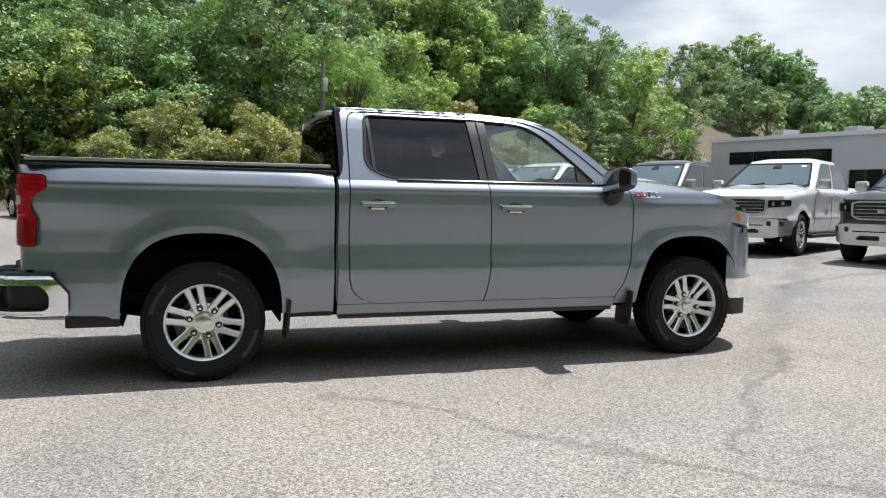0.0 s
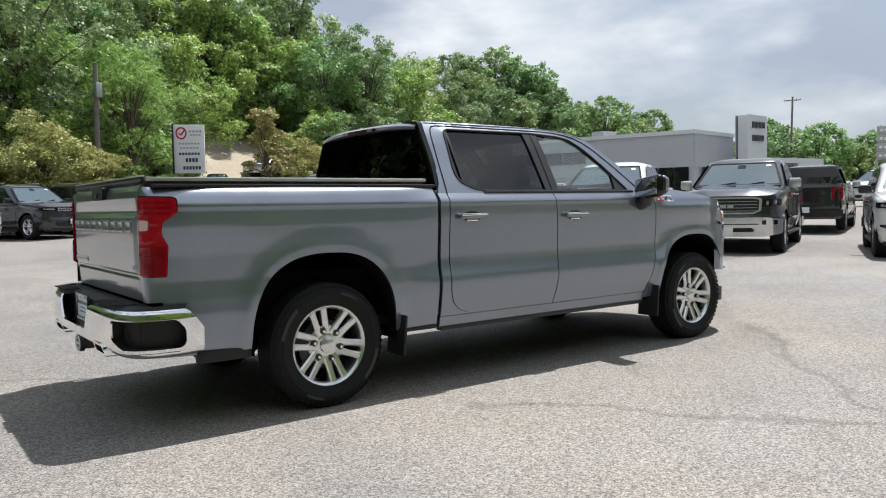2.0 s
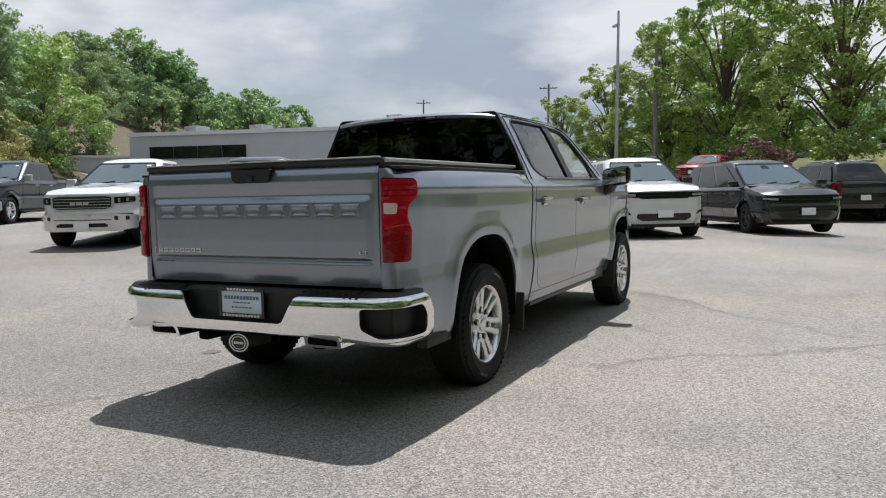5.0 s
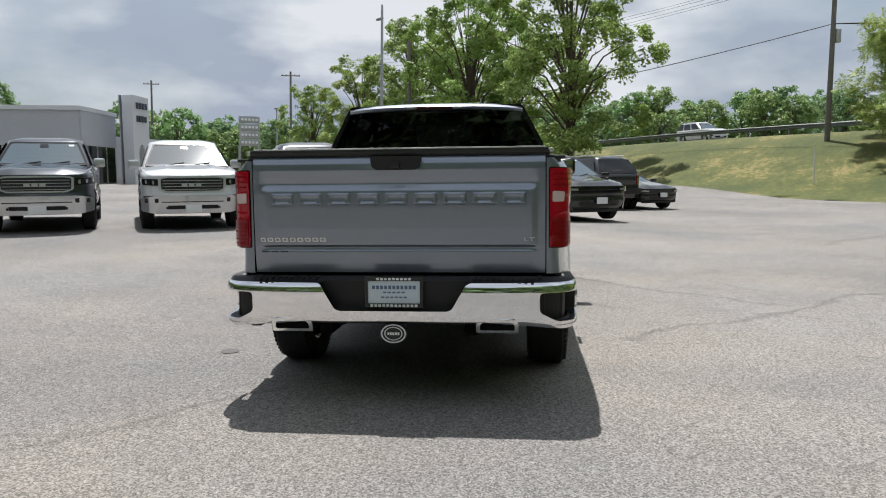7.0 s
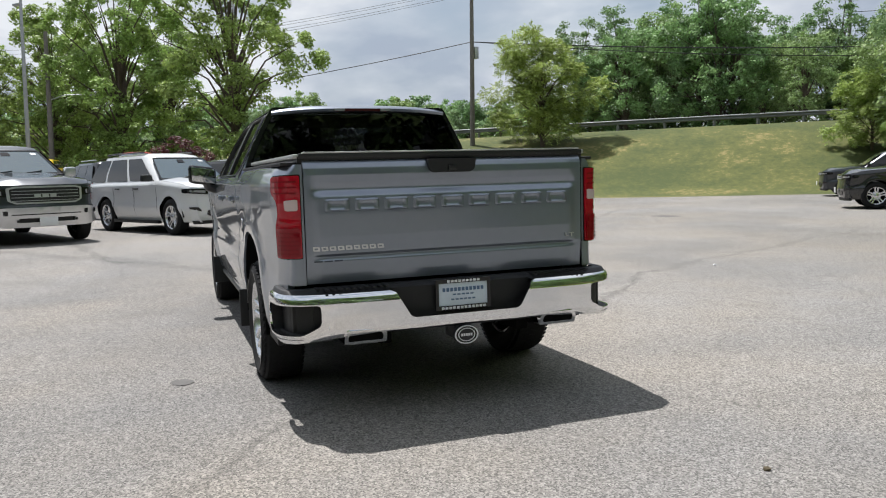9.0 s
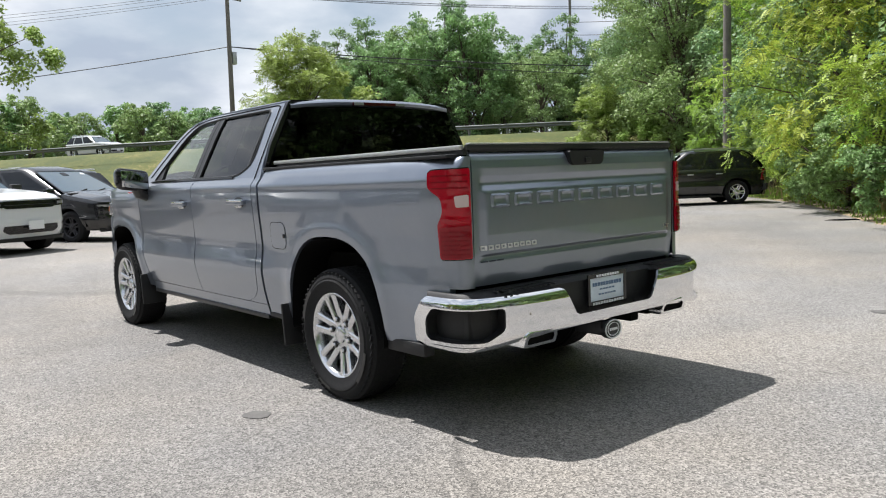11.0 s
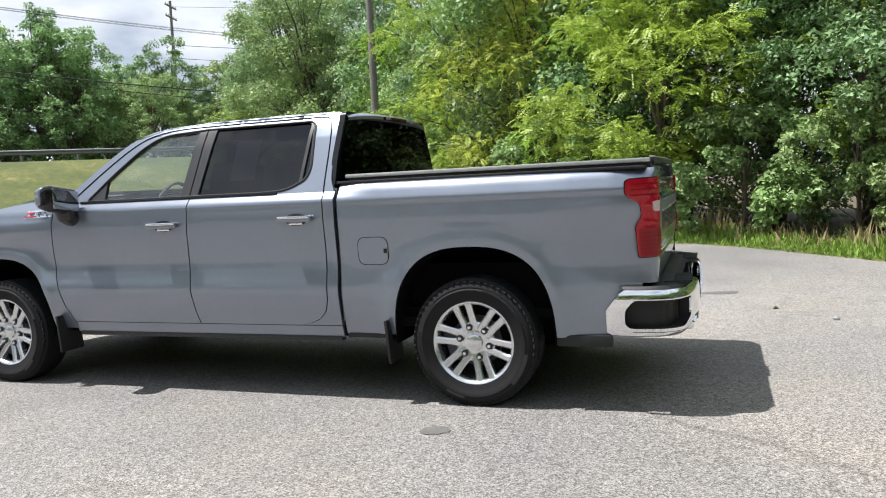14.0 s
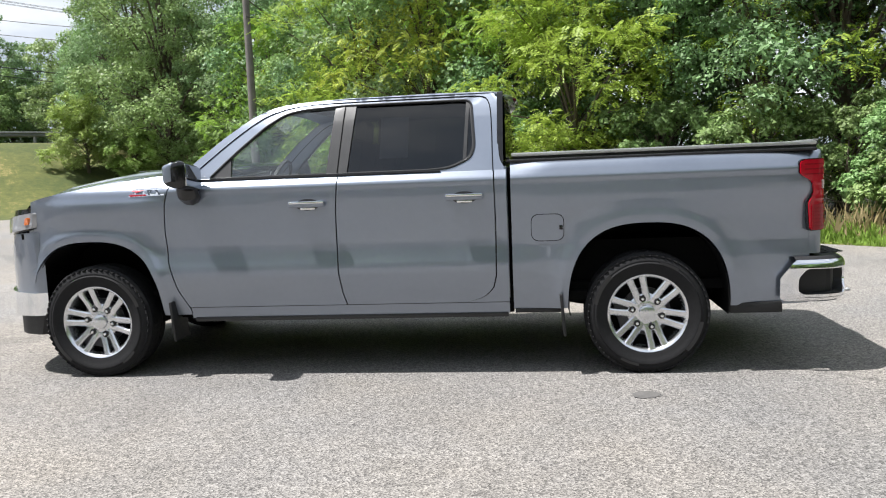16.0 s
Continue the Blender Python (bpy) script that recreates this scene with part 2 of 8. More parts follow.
def asphalt_mat():
    m = bpy.data.materials.new("worn_asphalt")
    m.use_nodes = True
    nt = m.node_tree
    N, L = nt.nodes.new, nt.links.new
    p = nt.nodes["Principled BSDF"]
    co = N("ShaderNodeTexCoord")

    def noisy(scale, detail=5, rough=0.55):
        n = N("ShaderNodeTexNoise")
        n.inputs["Scale"].default_value, n.inputs["Detail"].default_value, n.inputs["Roughness"].default_value = scale, detail, rough
        L(co.outputs["Object"], n.inputs["Vector"])
        return n.outputs["Fac"]

    def ramp(src, a, b, lo, hi):
        r = N("ShaderNodeMapRange")
        r.inputs["From Min"].default_value, r.inputs["From Max"].default_value = a, b
        r.inputs["To Min"].default_value, r.inputs["To Max"].default_value = lo, hi
        L(src, r.inputs["Value"])
        return r.outputs[0]

    def mul(a, b):
        k = N("ShaderNodeMath")
        k.operation = "MULTIPLY"
        L(a, k.inputs[0])
        L(b, k.inputs[1])
        return k.outputs[0]

    vor = N("ShaderNodeTexVoronoi")
    vor.inputs["Scale"].default_value = 125
    L(co.outputs["Object"], vor.inputs["Vector"])
    sep = N("ShaderNodeSeparateColor")
    L(vor.outputs["Color"], sep.inputs[0])
    stone = ramp(sep.outputs[0], 0, 1, 0.40, 1.60)
    big = ramp(noisy(0.16, 5), 0.35, 0.65, 0.82, 1.16)
    mid = ramp(noisy(0.9, 6), 0.3, 0.7, 0.9, 1.1)
    fine = ramp(noisy(34, 4, 0.7), 0.3, 0.7, 0.72, 1.28)
    # thin crack lines where a warped noise passes its middle
    warp = noisy(0.22, 4, 0.6)
    d = N("ShaderNodeMath")
    d.operation = "SUBTRACT"
    L(warp, d.inputs[0])
    d.inputs[1].default_value = 0.53
    ab = N("ShaderNodeMath")
    ab.operation = "ABSOLUTE"
    L(d.outputs[0], ab.inputs[0])
    crack = ramp(ab.outputs[0], 0.0, 0.004, 0.82, 1.0)
    k = mul(mul(mul(mul(stone, big), mid), fine), crack)
    # cracked and oil-darkened lines between places on the lot
    pos = N("ShaderNodeSeparateXYZ")
    L(co.outputs["Object"], pos.inputs[0])
    bend = ramp(noisy(0.8, 4, 0.6), 0.0, 1.0, -0.55, 0.55)
    rough = noisy(6.0, 4, 0.7)

    def calc(op, a, b=None, c=None):
        n = N("ShaderNodeMath")
        n.operation = op
        for i, x in enumerate((a, b, c)):
            if isinstance(x, (int, float)):
                n.inputs[i].default_value = x
            elif x is not None:
                L(x, n.inputs[i])
        return n.outputs[0]

    for (ax, ay), (bx, by), wide, low in LOT_LINES:
        ln = math.hypot(bx - ax, by - ay)
        ux, uy = (bx - ax) / ln, (by - ay) / ln
        along = calc("MULTIPLY_ADD", pos.outputs["Y"], uy, calc("MULTIPLY_ADD", pos.outputs["X"], ux, -(ax * ux + ay * uy)))
        across = calc("MULTIPLY_ADD", pos.outputs["Y"], ux, calc("MULTIPLY_ADD", pos.outputs["X"], -uy, ax * uy - ay * ux))
        off = calc("ABSOLUTE", calc("ADD", across, bend))
        past = calc("MAXIMUM", calc("MULTIPLY", along, -1.0), calc("SUBTRACT", along, ln))
        dist = calc("ADD", off, calc("MAXIMUM", past, 0.0))
        dist = calc("MULTIPLY", dist, ramp(rough, 0.25, 0.75, 2.2, 0.5))
        k = mul(k, ramp(dist, wide * 0.25, wide, low, 1.0))
    hsv = N("ShaderNodeHueSaturation")
    tint = N("ShaderNodeMixRGB")
    tint.inputs[1].default_value, tint.inputs[2].default_value = (0.192, 0.184, 0.176, 1), (0.210, 0.191, 0.168, 1)
    L(ramp(noisy(0.3, 5, 0.6), 0.4, 0.62, 0.0, 1.0), tint.inputs[0])
    L(tint.outputs[0], hsv.inputs["Color"])
    L(k, hsv.inputs["Value"])
    L(hsv.outputs[0], p.inputs["Base Color"])
    p.inputs["Roughness"].default_value = 0.85
    bp = N("ShaderNodeBump")
    bp.inputs["Strength"].default_value, bp.inputs["Distance"].default_value = 0.6, 0.004
    L(vor.outputs["Distance"], bp.inputs["Height"])
    L(bp.outputs[0], p.inputs["Normal"])
    return m


ASPHALT = asphalt_mat()


def grass_mat():
    """Mown grass with straw-coloured patches."""
    m = mat("mown_grass", (0.1, 0.15, 0.03), 0.9, bump=0.9, bump_scale=16)
    nt = m.node_tree
    N, L = nt.nodes.new, nt.links.new
    co = N("ShaderNodeTexCoord")
    mixes = []
    for scale, detail in ((0.22, 6), (3.5, 5), (30, 3)):
        n = N("ShaderNodeTexNoise")
        n.inputs["Scale"].default_value, n.inputs["Detail"].default_value, n.inputs["Roughness"].default_value = scale, detail, 0.65
        L(co.outputs["Object"], n.inputs["Vector"])
        mixes.append(n.outputs["Fac"])
    s1, s2 = N("ShaderNodeMath"), N("ShaderNodeMath")
    s1.operation, s2.operation = "MULTIPLY_ADD", "MULTIPLY_ADD"
    s1.inputs[1].default_value, s2.inputs[1].default_value = 0.55, 0.45
    L(mixes[1], s1.inputs[0])
    L(mixes[0], s1.inputs[2])
    L(mixes[2], s2.inputs[0])
    L(s1.outputs[0], s2.inputs[2])
    r = N("ShaderNodeValToRGB")
    el = r.color_ramp.elements
    el[0].position, el[0].color = 0.72, (0.050, 0.068, 0.011, 1)
    el[1].position, el[1].color = 1.28, (0.225, 0.185, 0.065, 1)
    k = el.new(0.98)
    k.color = (0.108, 0.112, 0.022, 1)
    mr = N("ShaderNodeMath")
    mr.operation = "MULTIPLY"
    mr.inputs[1].default_value = 1.0
    L(s2.outputs[0], mr.inputs[0])
    sc = N("ShaderNodeMapRange")
    sc.inputs["From Min"].default_value, sc.inputs["From Max"].default_value = 0.86, 1.14
    L(mr.outputs[0], sc.inputs["Value"])
    el[0].position, k.position, el[1].position = 0.05, 0.45, 0.9
    L(sc.outputs[0], r.inputs["Fac"])
    L(r.outputs[0], nt.nodes["Principled BSDF"].inputs["Base Color"])
    return m


GRASS = grass_mat()
SOIL = mat("leaf_litter", (0.09, 0.07, 0.04), 0.95, vary=0.4, scale=0.8, bump=0.8, bump_scale=18)
DIRT = mat("pale_dirt_slope", (0.33, 0.28, 0.21), 0.95, vary=0.25, scale=0.4, bump=0.5, bump_scale=8)
LITTER = mat("dry_leaf_litter", (0.27, 0.205, 0.13), 0.95, vary=0.45, scale=2.5, bump=0.9, bump_scale=22)
ROAD = mat("road_asphalt", (0.16, 0.155, 0.15), 0.85, vary=0.12, scale=2)


# ---- mesh helpers ----
def part(name, bm, material, parent=None, label="", smooth=True):
    """Links a bmesh as one mesh object under a thing or a part."""
    me = bpy.data.meshes.new(name)
    bm.to_mesh(me)
    bm.free()
    me.materials.append(material)
    if smooth:
        me.shade_smooth()
        me.set_sharp_from_angle(angle=radians(38))
    ob = new(name, me)
    ob.parent = parent
    if label:
        tagged(ob, label)
    return ob


def thing(name, label, category, group="", at=None):
    ob = new(name)
    ob.empty_display_size = 0.2
    if at is not None:
        ob.matrix_world = at
    return tagged(ob, label, category, group)


def box(bm, c, size, bevel=0.0, m=None, seg=2):
    r = bmesh.ops.create_cube(bm, size=1)
    vs = r["verts"]
    for v in vs:
        v.co = Vector((v.co.x * size[0], v.co.y * size[1], v.co.z * size[2]))
    if bevel:
        es = list({e for v in vs for e in v.link_edges})
        out = bmesh.ops.bevel(bm, geom=es, offset=bevel, segments=seg, affect="EDGES", profile=0.6)
        vs = list({v for f in out["faces"] for v in f.verts} | {v for v in vs if v.is_valid})
    m = m or Matrix()
    for v in vs:
        v.co = m @ v.co + Vector(c)
    return bm


def boxes(*specs):
    bm = bmesh.new()
    for s in specs:
        box(bm, *s)
    return bm


def tube(bm, pts, radius, n=8, cap=True):
    """A round bar along points; radius may be a list."""
    pts = [Vector(p) for p in pts]
    rs = radius if isinstance(radius, (list, tuple)) else [radius] * len(pts)
    rings = []
    for i, p in enumerate(pts):
        d = (pts[min(i + 1, len(pts) - 1)] - pts[max(i - 1, 0)]).normalized()
        a = d.orthogonal().normalized() if i == 0 else (rings[-1][1] - d * rings[-1][1].dot(d)).normalized()
        b = d.cross(a)
        rings.append(([bm.verts.new(p + (a * math.cos(2 * math.pi * k / n) + b * math.sin(2 * math.pi * k / n)) * rs[i]) for k in range(n)], a))
    for (r0, _), (r1, _) in zip(rings, rings[1:]):
        for k in range(n):
            bm.faces.new((r0[k], r0[(k + 1) % n], r1[(k + 1) % n], r1[k]))
    if cap:
        bm.faces.new(list(reversed(rings[0][0])))
        bm.faces.new(rings[-1][0])
    return bm


def lathe(bm, prof, n=48, axis_y=True, closed=False):
    """Turns a profile of (radius, y) round the y axis."""
    rows = []
    for r, y in prof:
        rows.append([bm.verts.new((r * math.cos(2 * math.pi * k / n), y, r * math.sin(2 * math.pi * k / n))) for k in range(n)])
    pairs = list(zip(rows, rows[1:])) + ([(rows[-1], rows[0])] if closed else [])
    for a, b in pairs:
        for k in range(n):
            bm.faces.new((a[k], a[(k + 1) % n], b[(k + 1) % n], b[k]))
    return bm


def grid(bm, nu, nv, fn):
    vs = [[bm.verts.new(fn(i / nu, j / nv)) for j in range(nv + 1)] for i in range(nu + 1)]
    for i in range(nu):
        for j in range(nv):
            bm.faces.new((vs[i][j], vs[i + 1][j], vs[i + 1][j + 1], vs[i][j + 1]))
    return vs


def lerp(points, x):
    """Straight-line interpolation in rows of (x, value)."""
    xs = [p[0] for p in points]
    return float(np.interp(x, xs, [p[1] for p in points]))


def ease(t):
    t = min(1.0, max(0.0, t))
    return t * t * (3 - 2 * t)


def smooth_path(points, n, closed=False):
    """A rounded line through 2D points (Catmull-Rom)."""
    P = [np.array(p, float) for p in points]
    m = len(P)
    out = []
    for i in range(m if closed else m - 1):
        a, b, c, d = (P[(i + k) % m] if closed else P[min(max(i + k, 0), m - 1)] for k in (-1, 0, 1, 2))
        for k in range(n):
            t = k / n
            out.append(0.5 * ((2 * b) + (c - a) * t + (2 * a - 5 * b + 4 * c - d) * t**2 + (3 * b - a - 3 * c + d) * t**3))
    if not closed:
        out.append(P[-1])
    return [tuple(p) for p in out]


def round_poly(points, r, n=4):
    """A polygon with rounded corners; r is one radius or one for each corner."""
    out, m = [], len(points)
    for i in range(m):
        p, a, b = Vector(points[i]), Vector(points[i - 1]), Vector(points[(i + 1) % m])
        k = r[i] if isinstance(r, (list, tuple)) else r
        u, v = a - p, b - p
        k = min(k, u.length * 0.45, v.length * 0.45)
        s, e = p + u.normalized() * k, p + v.normalized() * k
        for j in range(n + 1):
            t = j / n
            out.append(tuple(s * (1 - t) ** 2 + p * 2 * t * (1 - t) + e * t**2))
    return out


def dense(loop, step):
    out = []
    for a, b in zip(loop, loop[1:] + loop[:1]):
        n = max(1, int(math.dist(a, b) / step))
        out += [(a[0] + (b[0] - a[0]) * k / n, a[1] + (b[1] - a[1]) * k / n) for k in range(n)]
    return out


def aim_out(bm, out):
    """Turns an open sheet so that its faces look along out."""
    bm.normal_update()
    if sum((f.normal.dot(Vector(out)) * f.calc_area() for f in bm.faces), 0.0) < 0:
        bmesh.ops.reverse_faces(bm, faces=bm.faces[:])
    return bm


def sheet(loops, fn, back=None, step=0.05, out=None):
    """A plate cut from a 2D outline with holes (loops), laid on a curved face by fn(u, v), with its rims turned back by back(u, v)."""
    bm = bmesh.new()
    edges = []
    for loop in loops:
        pts = dense(list(loop), step)
        vs = [bm.verts.new((p[0], p[1], 0)) for p in pts]
        edges += [bm.edges.new((vs[i], vs[(i + 1) % len(vs)])) for i in range(len(vs))]
    bmesh.ops.triangle_fill(bm, use_beauty=True, use_dissolve=False, edges=edges, normal=(0, 0, 1))
    # cuts that let the plate bend
    us = [v.co.x for v in bm.verts]
    vs = [v.co.y for v in bm.verts]
    for lo, hi, axis in ((min(us), max(us), 0), (min(vs), max(vs), 1)):
        k = max(1, int((hi - lo) / (step * 1.6)))
        for i in range(1, k):
            no = (1, 0, 0) if axis == 0 else (0, 1, 0)
            co = [0, 0, 0]
            co[axis] = lo + (hi - lo) * i / k
            bmesh.ops.bisect_plane(bm, geom=bm.verts[:] + bm.edges[:] + bm.faces[:], dist=1e-5, plane_co=co, plane_no=no)
    rim = [e for e in bm.edges if e.is_boundary]
    flat = {v: (v.co.x, v.co.y) for v in bm.verts}
    if back:
        made = bmesh.ops.extrude_edge_only(bm, edges=rim)["geom"]
        extra = [v for v in made if isinstance(v, bmesh.types.BMVert)]
        for v in extra:
            v.co = Vector(back(v.co.x, v.co.y))
    for v, (a, b) in flat.items():
        v.co = Vector(fn(a, b))
    bmesh.ops.recalc_face_normals(bm, faces=bm.faces[:])
    return aim_out(bm, out) if out else bm


def in_loop(loop, x, y):
    hit = False
    for (x0, y0), (x1, y1) in zip(loop, loop[1:] + loop[:1]):
        if (y0 > y) != (y1 > y) and x < (x1 - x0) * (y - y0) / (y1 - y0) + x0:
            hit = not hit
    return hit


def on_loops(loops, x, y):
    best = None
    for loop in loops:
        for (x0, y0), (x1, y1) in zip(loop, loop[1:] + loop[:1]):
            dx, dy = x1 - x0, y1 - y0
            t = min(1, max(0, ((x - x0) * dx + (y - y0) * dy) / (dx * dx + dy * dy + 1e-12)))
            px, py = x0 + t * dx, y0 + t * dy
            d = (px - x) ** 2 + (py - y) ** 2
            if best is None or d < best[0]:
                best = (d, px, py)
    return best[1], best[2]


def grid_sheet(loops, fn, back=None, du=0.015, dv=0.012):
    """Like sheet(), but on an even mesh, for bright metal that shows every bend."""
    loops = [list(loop) for loop in loops]
    us, vs_ = [p[0] for p in loops[0]], [p[1] for p in loops[0]]
    u0, u1, v0, v1 = min(us), max(us), min(vs_), max(vs_)
    nu, nv = max(2, int((u1 - u0) / du)), max(2, int((v1 - v0) / dv))
    bm = bmesh.new()
    grid(bm, nu, nv, lambda a, b: (u0 + (u1 - u0) * a, v0 + (v1 - v0) * b, 0))
    dead = []
    for f in bm.faces:
        c = f.calc_center_median()
        if not in_loop(loops[0], c.x, c.y) or any(in_loop(h, c.x, c.y) for h in loops[1:]):
            dead.append(f)
    bmesh.ops.delete(bm, geom=dead, context="FACES")
    for v in bm.verts:
        if v.is_boundary:
            v.co.x, v.co.y = on_loops(loops, v.co.x, v.co.y)
    rim = [e for e in bm.edges if e.is_boundary]
    flat = {v: (v.co.x, v.co.y) for v in bm.verts}
    if back:
        made = bmesh.ops.extrude_edge_only(bm, edges=rim)["geom"]
        for v in [g for g in made if isinstance(g, bmesh.types.BMVert)]:
            v.co = Vector(back(v.co.x, v.co.y))
    for v, (a, b) in flat.items():
        v.co = Vector(fn(a, b))
    bmesh.ops.recalc_face_normals(bm, faces=bm.faces[:])
    return bm


def mirrored(s, bm):
    """Turns a part of the left side (s = 1) into that of the right (s = -1)."""
    if s < 0:
        for v in bm.verts:
            v.co.y = -v.co.y
        bmesh.ops.reverse_faces(bm, faces=bm.faces[:])
    return bm


# ---- ground ----
RAIL = [(150, 14), (110, 5), (82, -4), (57, -15), (36.5, -33), (24, -48), (10, -66)]


def soft(v, k=4.0):
    return 0.5 * (v + math.sqrt(v * v + k))


def nearest_line(line, x, y):
    """The distance to a line of points (above 0 to its left, seen along it), and the nearest place on it."""
    best = None
    for (x0, y0), (x1, y1) in zip(line, line[1:]):
        dx, dy = x1 - x0, y1 - y0
        t = min(1, max(0, ((x - x0) * dx + (y - y0) * dy) / (dx * dx + dy * dy)))
        px, py = x0 + t * dx, y0 + t * dy
        d = math.hypot(px - x, py - y)
        if best is None or d < abs(best[0]):
            best = (math.copysign(d, dx * (y - y0) - dy * (x - x0)), px, py)
    return best


RAIL_LINE = smooth_path(RAIL, 4)


def rail_dist(x, y):
    return nearest_line(RAIL_LINE, x, y)[0]


def ground_z(x, y):
    z = 0.021 * (soft(y - 3, 6) - soft(-3, 6)) if y > -4 else 0.0
    z = max(z, 0.0) + 0.18 * ease((x - 4.2) / 6.5) * ease((y + 6) / 6) + 0.08 * ease(x / 3) * ease((y - 12) / 6)
    # wooded hill beyond the lot
    far = y - 46 - 0.25 * max(0.0, x - 10)
    if far > 0:
        z += 0.42 * far if far < 45 else 18.9 + 0.05 * (far - 45)
    # low grassy rise behind the parked row
    z += 1.7 * math.exp(-(((x - 39) / 8.0) ** 2) - ((y - 3) / 9.0) ** 2)
    # grass bank up to the road
    if x > 8 and y < 30:
        d = rail_dist(x, y)
        k = min(1.0, max(0.0, (d + 16.5) / 15.3))
        z += 3.9 * k * k * (3 - 2 * k) * min(1.0, (x - 8) / 8.0)
    return z


# outline of the paved lot, and of the pieces of ground round it
LOT = [(-60, -22), (-16, -6.5), (-8, -4.4), (-5.6, -4.75), (-3.7, -6.2), (-1.6, -9.0), (2.1, -12.6), (6.0, -18.3), (10.5, -23.5), (15.5, -28.0), (18.5, -27.8), (20.8, -25.3), (25.5, -18.8), (32, -14.5), (43, -8.6), (46, 2), (48, 10), (90, 14), (90, 60), (44, 58), (24, 40), (14, 31), (6, 27.5), (-40, 28), (-60, 26)]


def inside(poly, x, y):
    hit = False
    for (x0, y0), (x1, y1) in zip(poly, poly[1:] + poly[:1]):
        if (y0 > y) != (y1 > y) and x < (x1 - x0) * (y - y0) / (y1 - y0) + x0:
            hit = not hit
    return hit


def nearest_on(poly, x, y):
    best = None
    for (x0, y0), (x1, y1) in zip(poly, poly[1:] + poly[:1]):
        dx, dy = x1 - x0, y1 - y0
        t = min(1, max(0, ((x - x0) * dx + (y - y0) * dy) / (dx * dx + dy * dy)))
        px, py = x0 + t * dx, y0 + t * dy
        d = math.hypot(px - x, py - y)
        if best is None or d < best[0]:
            best = (d, px, py)
    return best


def axis_steps(lo, hi, step, far):
    a = [lo + step * i for i in range(int((hi - lo) / step) + 1)]
    k, v = step, a[-1]
    while v < far:
        k *= 1.35
        v += k
        a.append(v)
    k, v = step, a[0]
    while v > -far:
        k *= 1.35
        v -= k
        a.insert(0, v)
    return a


def build_ground():
    edge = [p for p in smooth_path(LOT, 6, closed=True)]
    xs, ys = axis_steps(-12, 62, 0.7, 1800), axis_steps(-36, 14, 0.7, 1800)
    bm = bmesh.new()
    vs = []
    for i, x in enumerate(xs):
        row = []
        for j, y in enumerate(ys):
            px, py = x, y
            if -13 < x < 64 and -37 < y < 60:
                cell = min(xs[min(i + 1, len(xs) - 1)] - x, ys[min(j + 1, len(ys) - 1)] - y)
                d, qx, qy = nearest_on(edge, x, y)
                if d < 0.74 * cell:
                    w = 0.06 * noise.noise((qx * 2.1, qy * 2.1, 0))
                    px, py = qx + w, qy + w
            row.append(bm.verts.new((px, py, ground_z(px, py))))
        vs.append(row)
    for i in range(len(xs) - 1):
        for j in range(len(ys) - 1):
            f = bm.faces.new((vs[i][j], vs[i + 1][j], vs[i + 1][j + 1], vs[i][j + 1]))
            c = f.calc_center_median()
            if inside(edge, c.x, c.y):
                f.material_index = 0
            elif c.x > 9 and c.y < 16:
                f.material_index = 4 if 1.4 < rail_dist(c.x, c.y) < 9 else 1
            elif c.y < 0 and nearest_on(edge, c.x, c.y)[0] < 1.5:
                f.material_index = 1 if c.x < 0.5 else 5
            elif c.y > 38 and 0.33 < (c.x + 2.7) / (c.y + 4.9) < 0.52:
                f.material_index = 3
            else:
                f.material_index = 2
    me = bpy.data.meshes.new("ground")
    bm.to_mesh(me)
    bm.free()
    for m in (ASPHALT, GRASS, SOIL, DIRT, ROAD, LITTER):
        me.materials.append(m)
    me.shade_smooth()
    return tagged(new("ground", me), "pale worn asphalt lot with mown grass bank and wooded soil", "ground", kind="structure")


build_ground()


# ---- trees ----
def leaf_faces(name, co, corners):
    """A mesh of separate small faces, each with the given number of corners."""
    n = len(co) // corners
    me = bpy.data.meshes.new(name)
    me.vertices.add(n * corners)
    me.vertices.foreach_set("co", co.ravel())
    me.loops.add(n * corners)
    me.loops.foreach_set("vertex_index", np.arange(n * corners))
    me.polygons.add(n)
    me.polygons.foreach_set("loop_start", np.arange(n) * corners)
    me.polygons.foreach_set("loop_total", np.full(n, corners))
    me.update()
    return me


def unit(v):
    return v / (np.linalg.norm(v, axis=1)[:, None] + 1e-9)


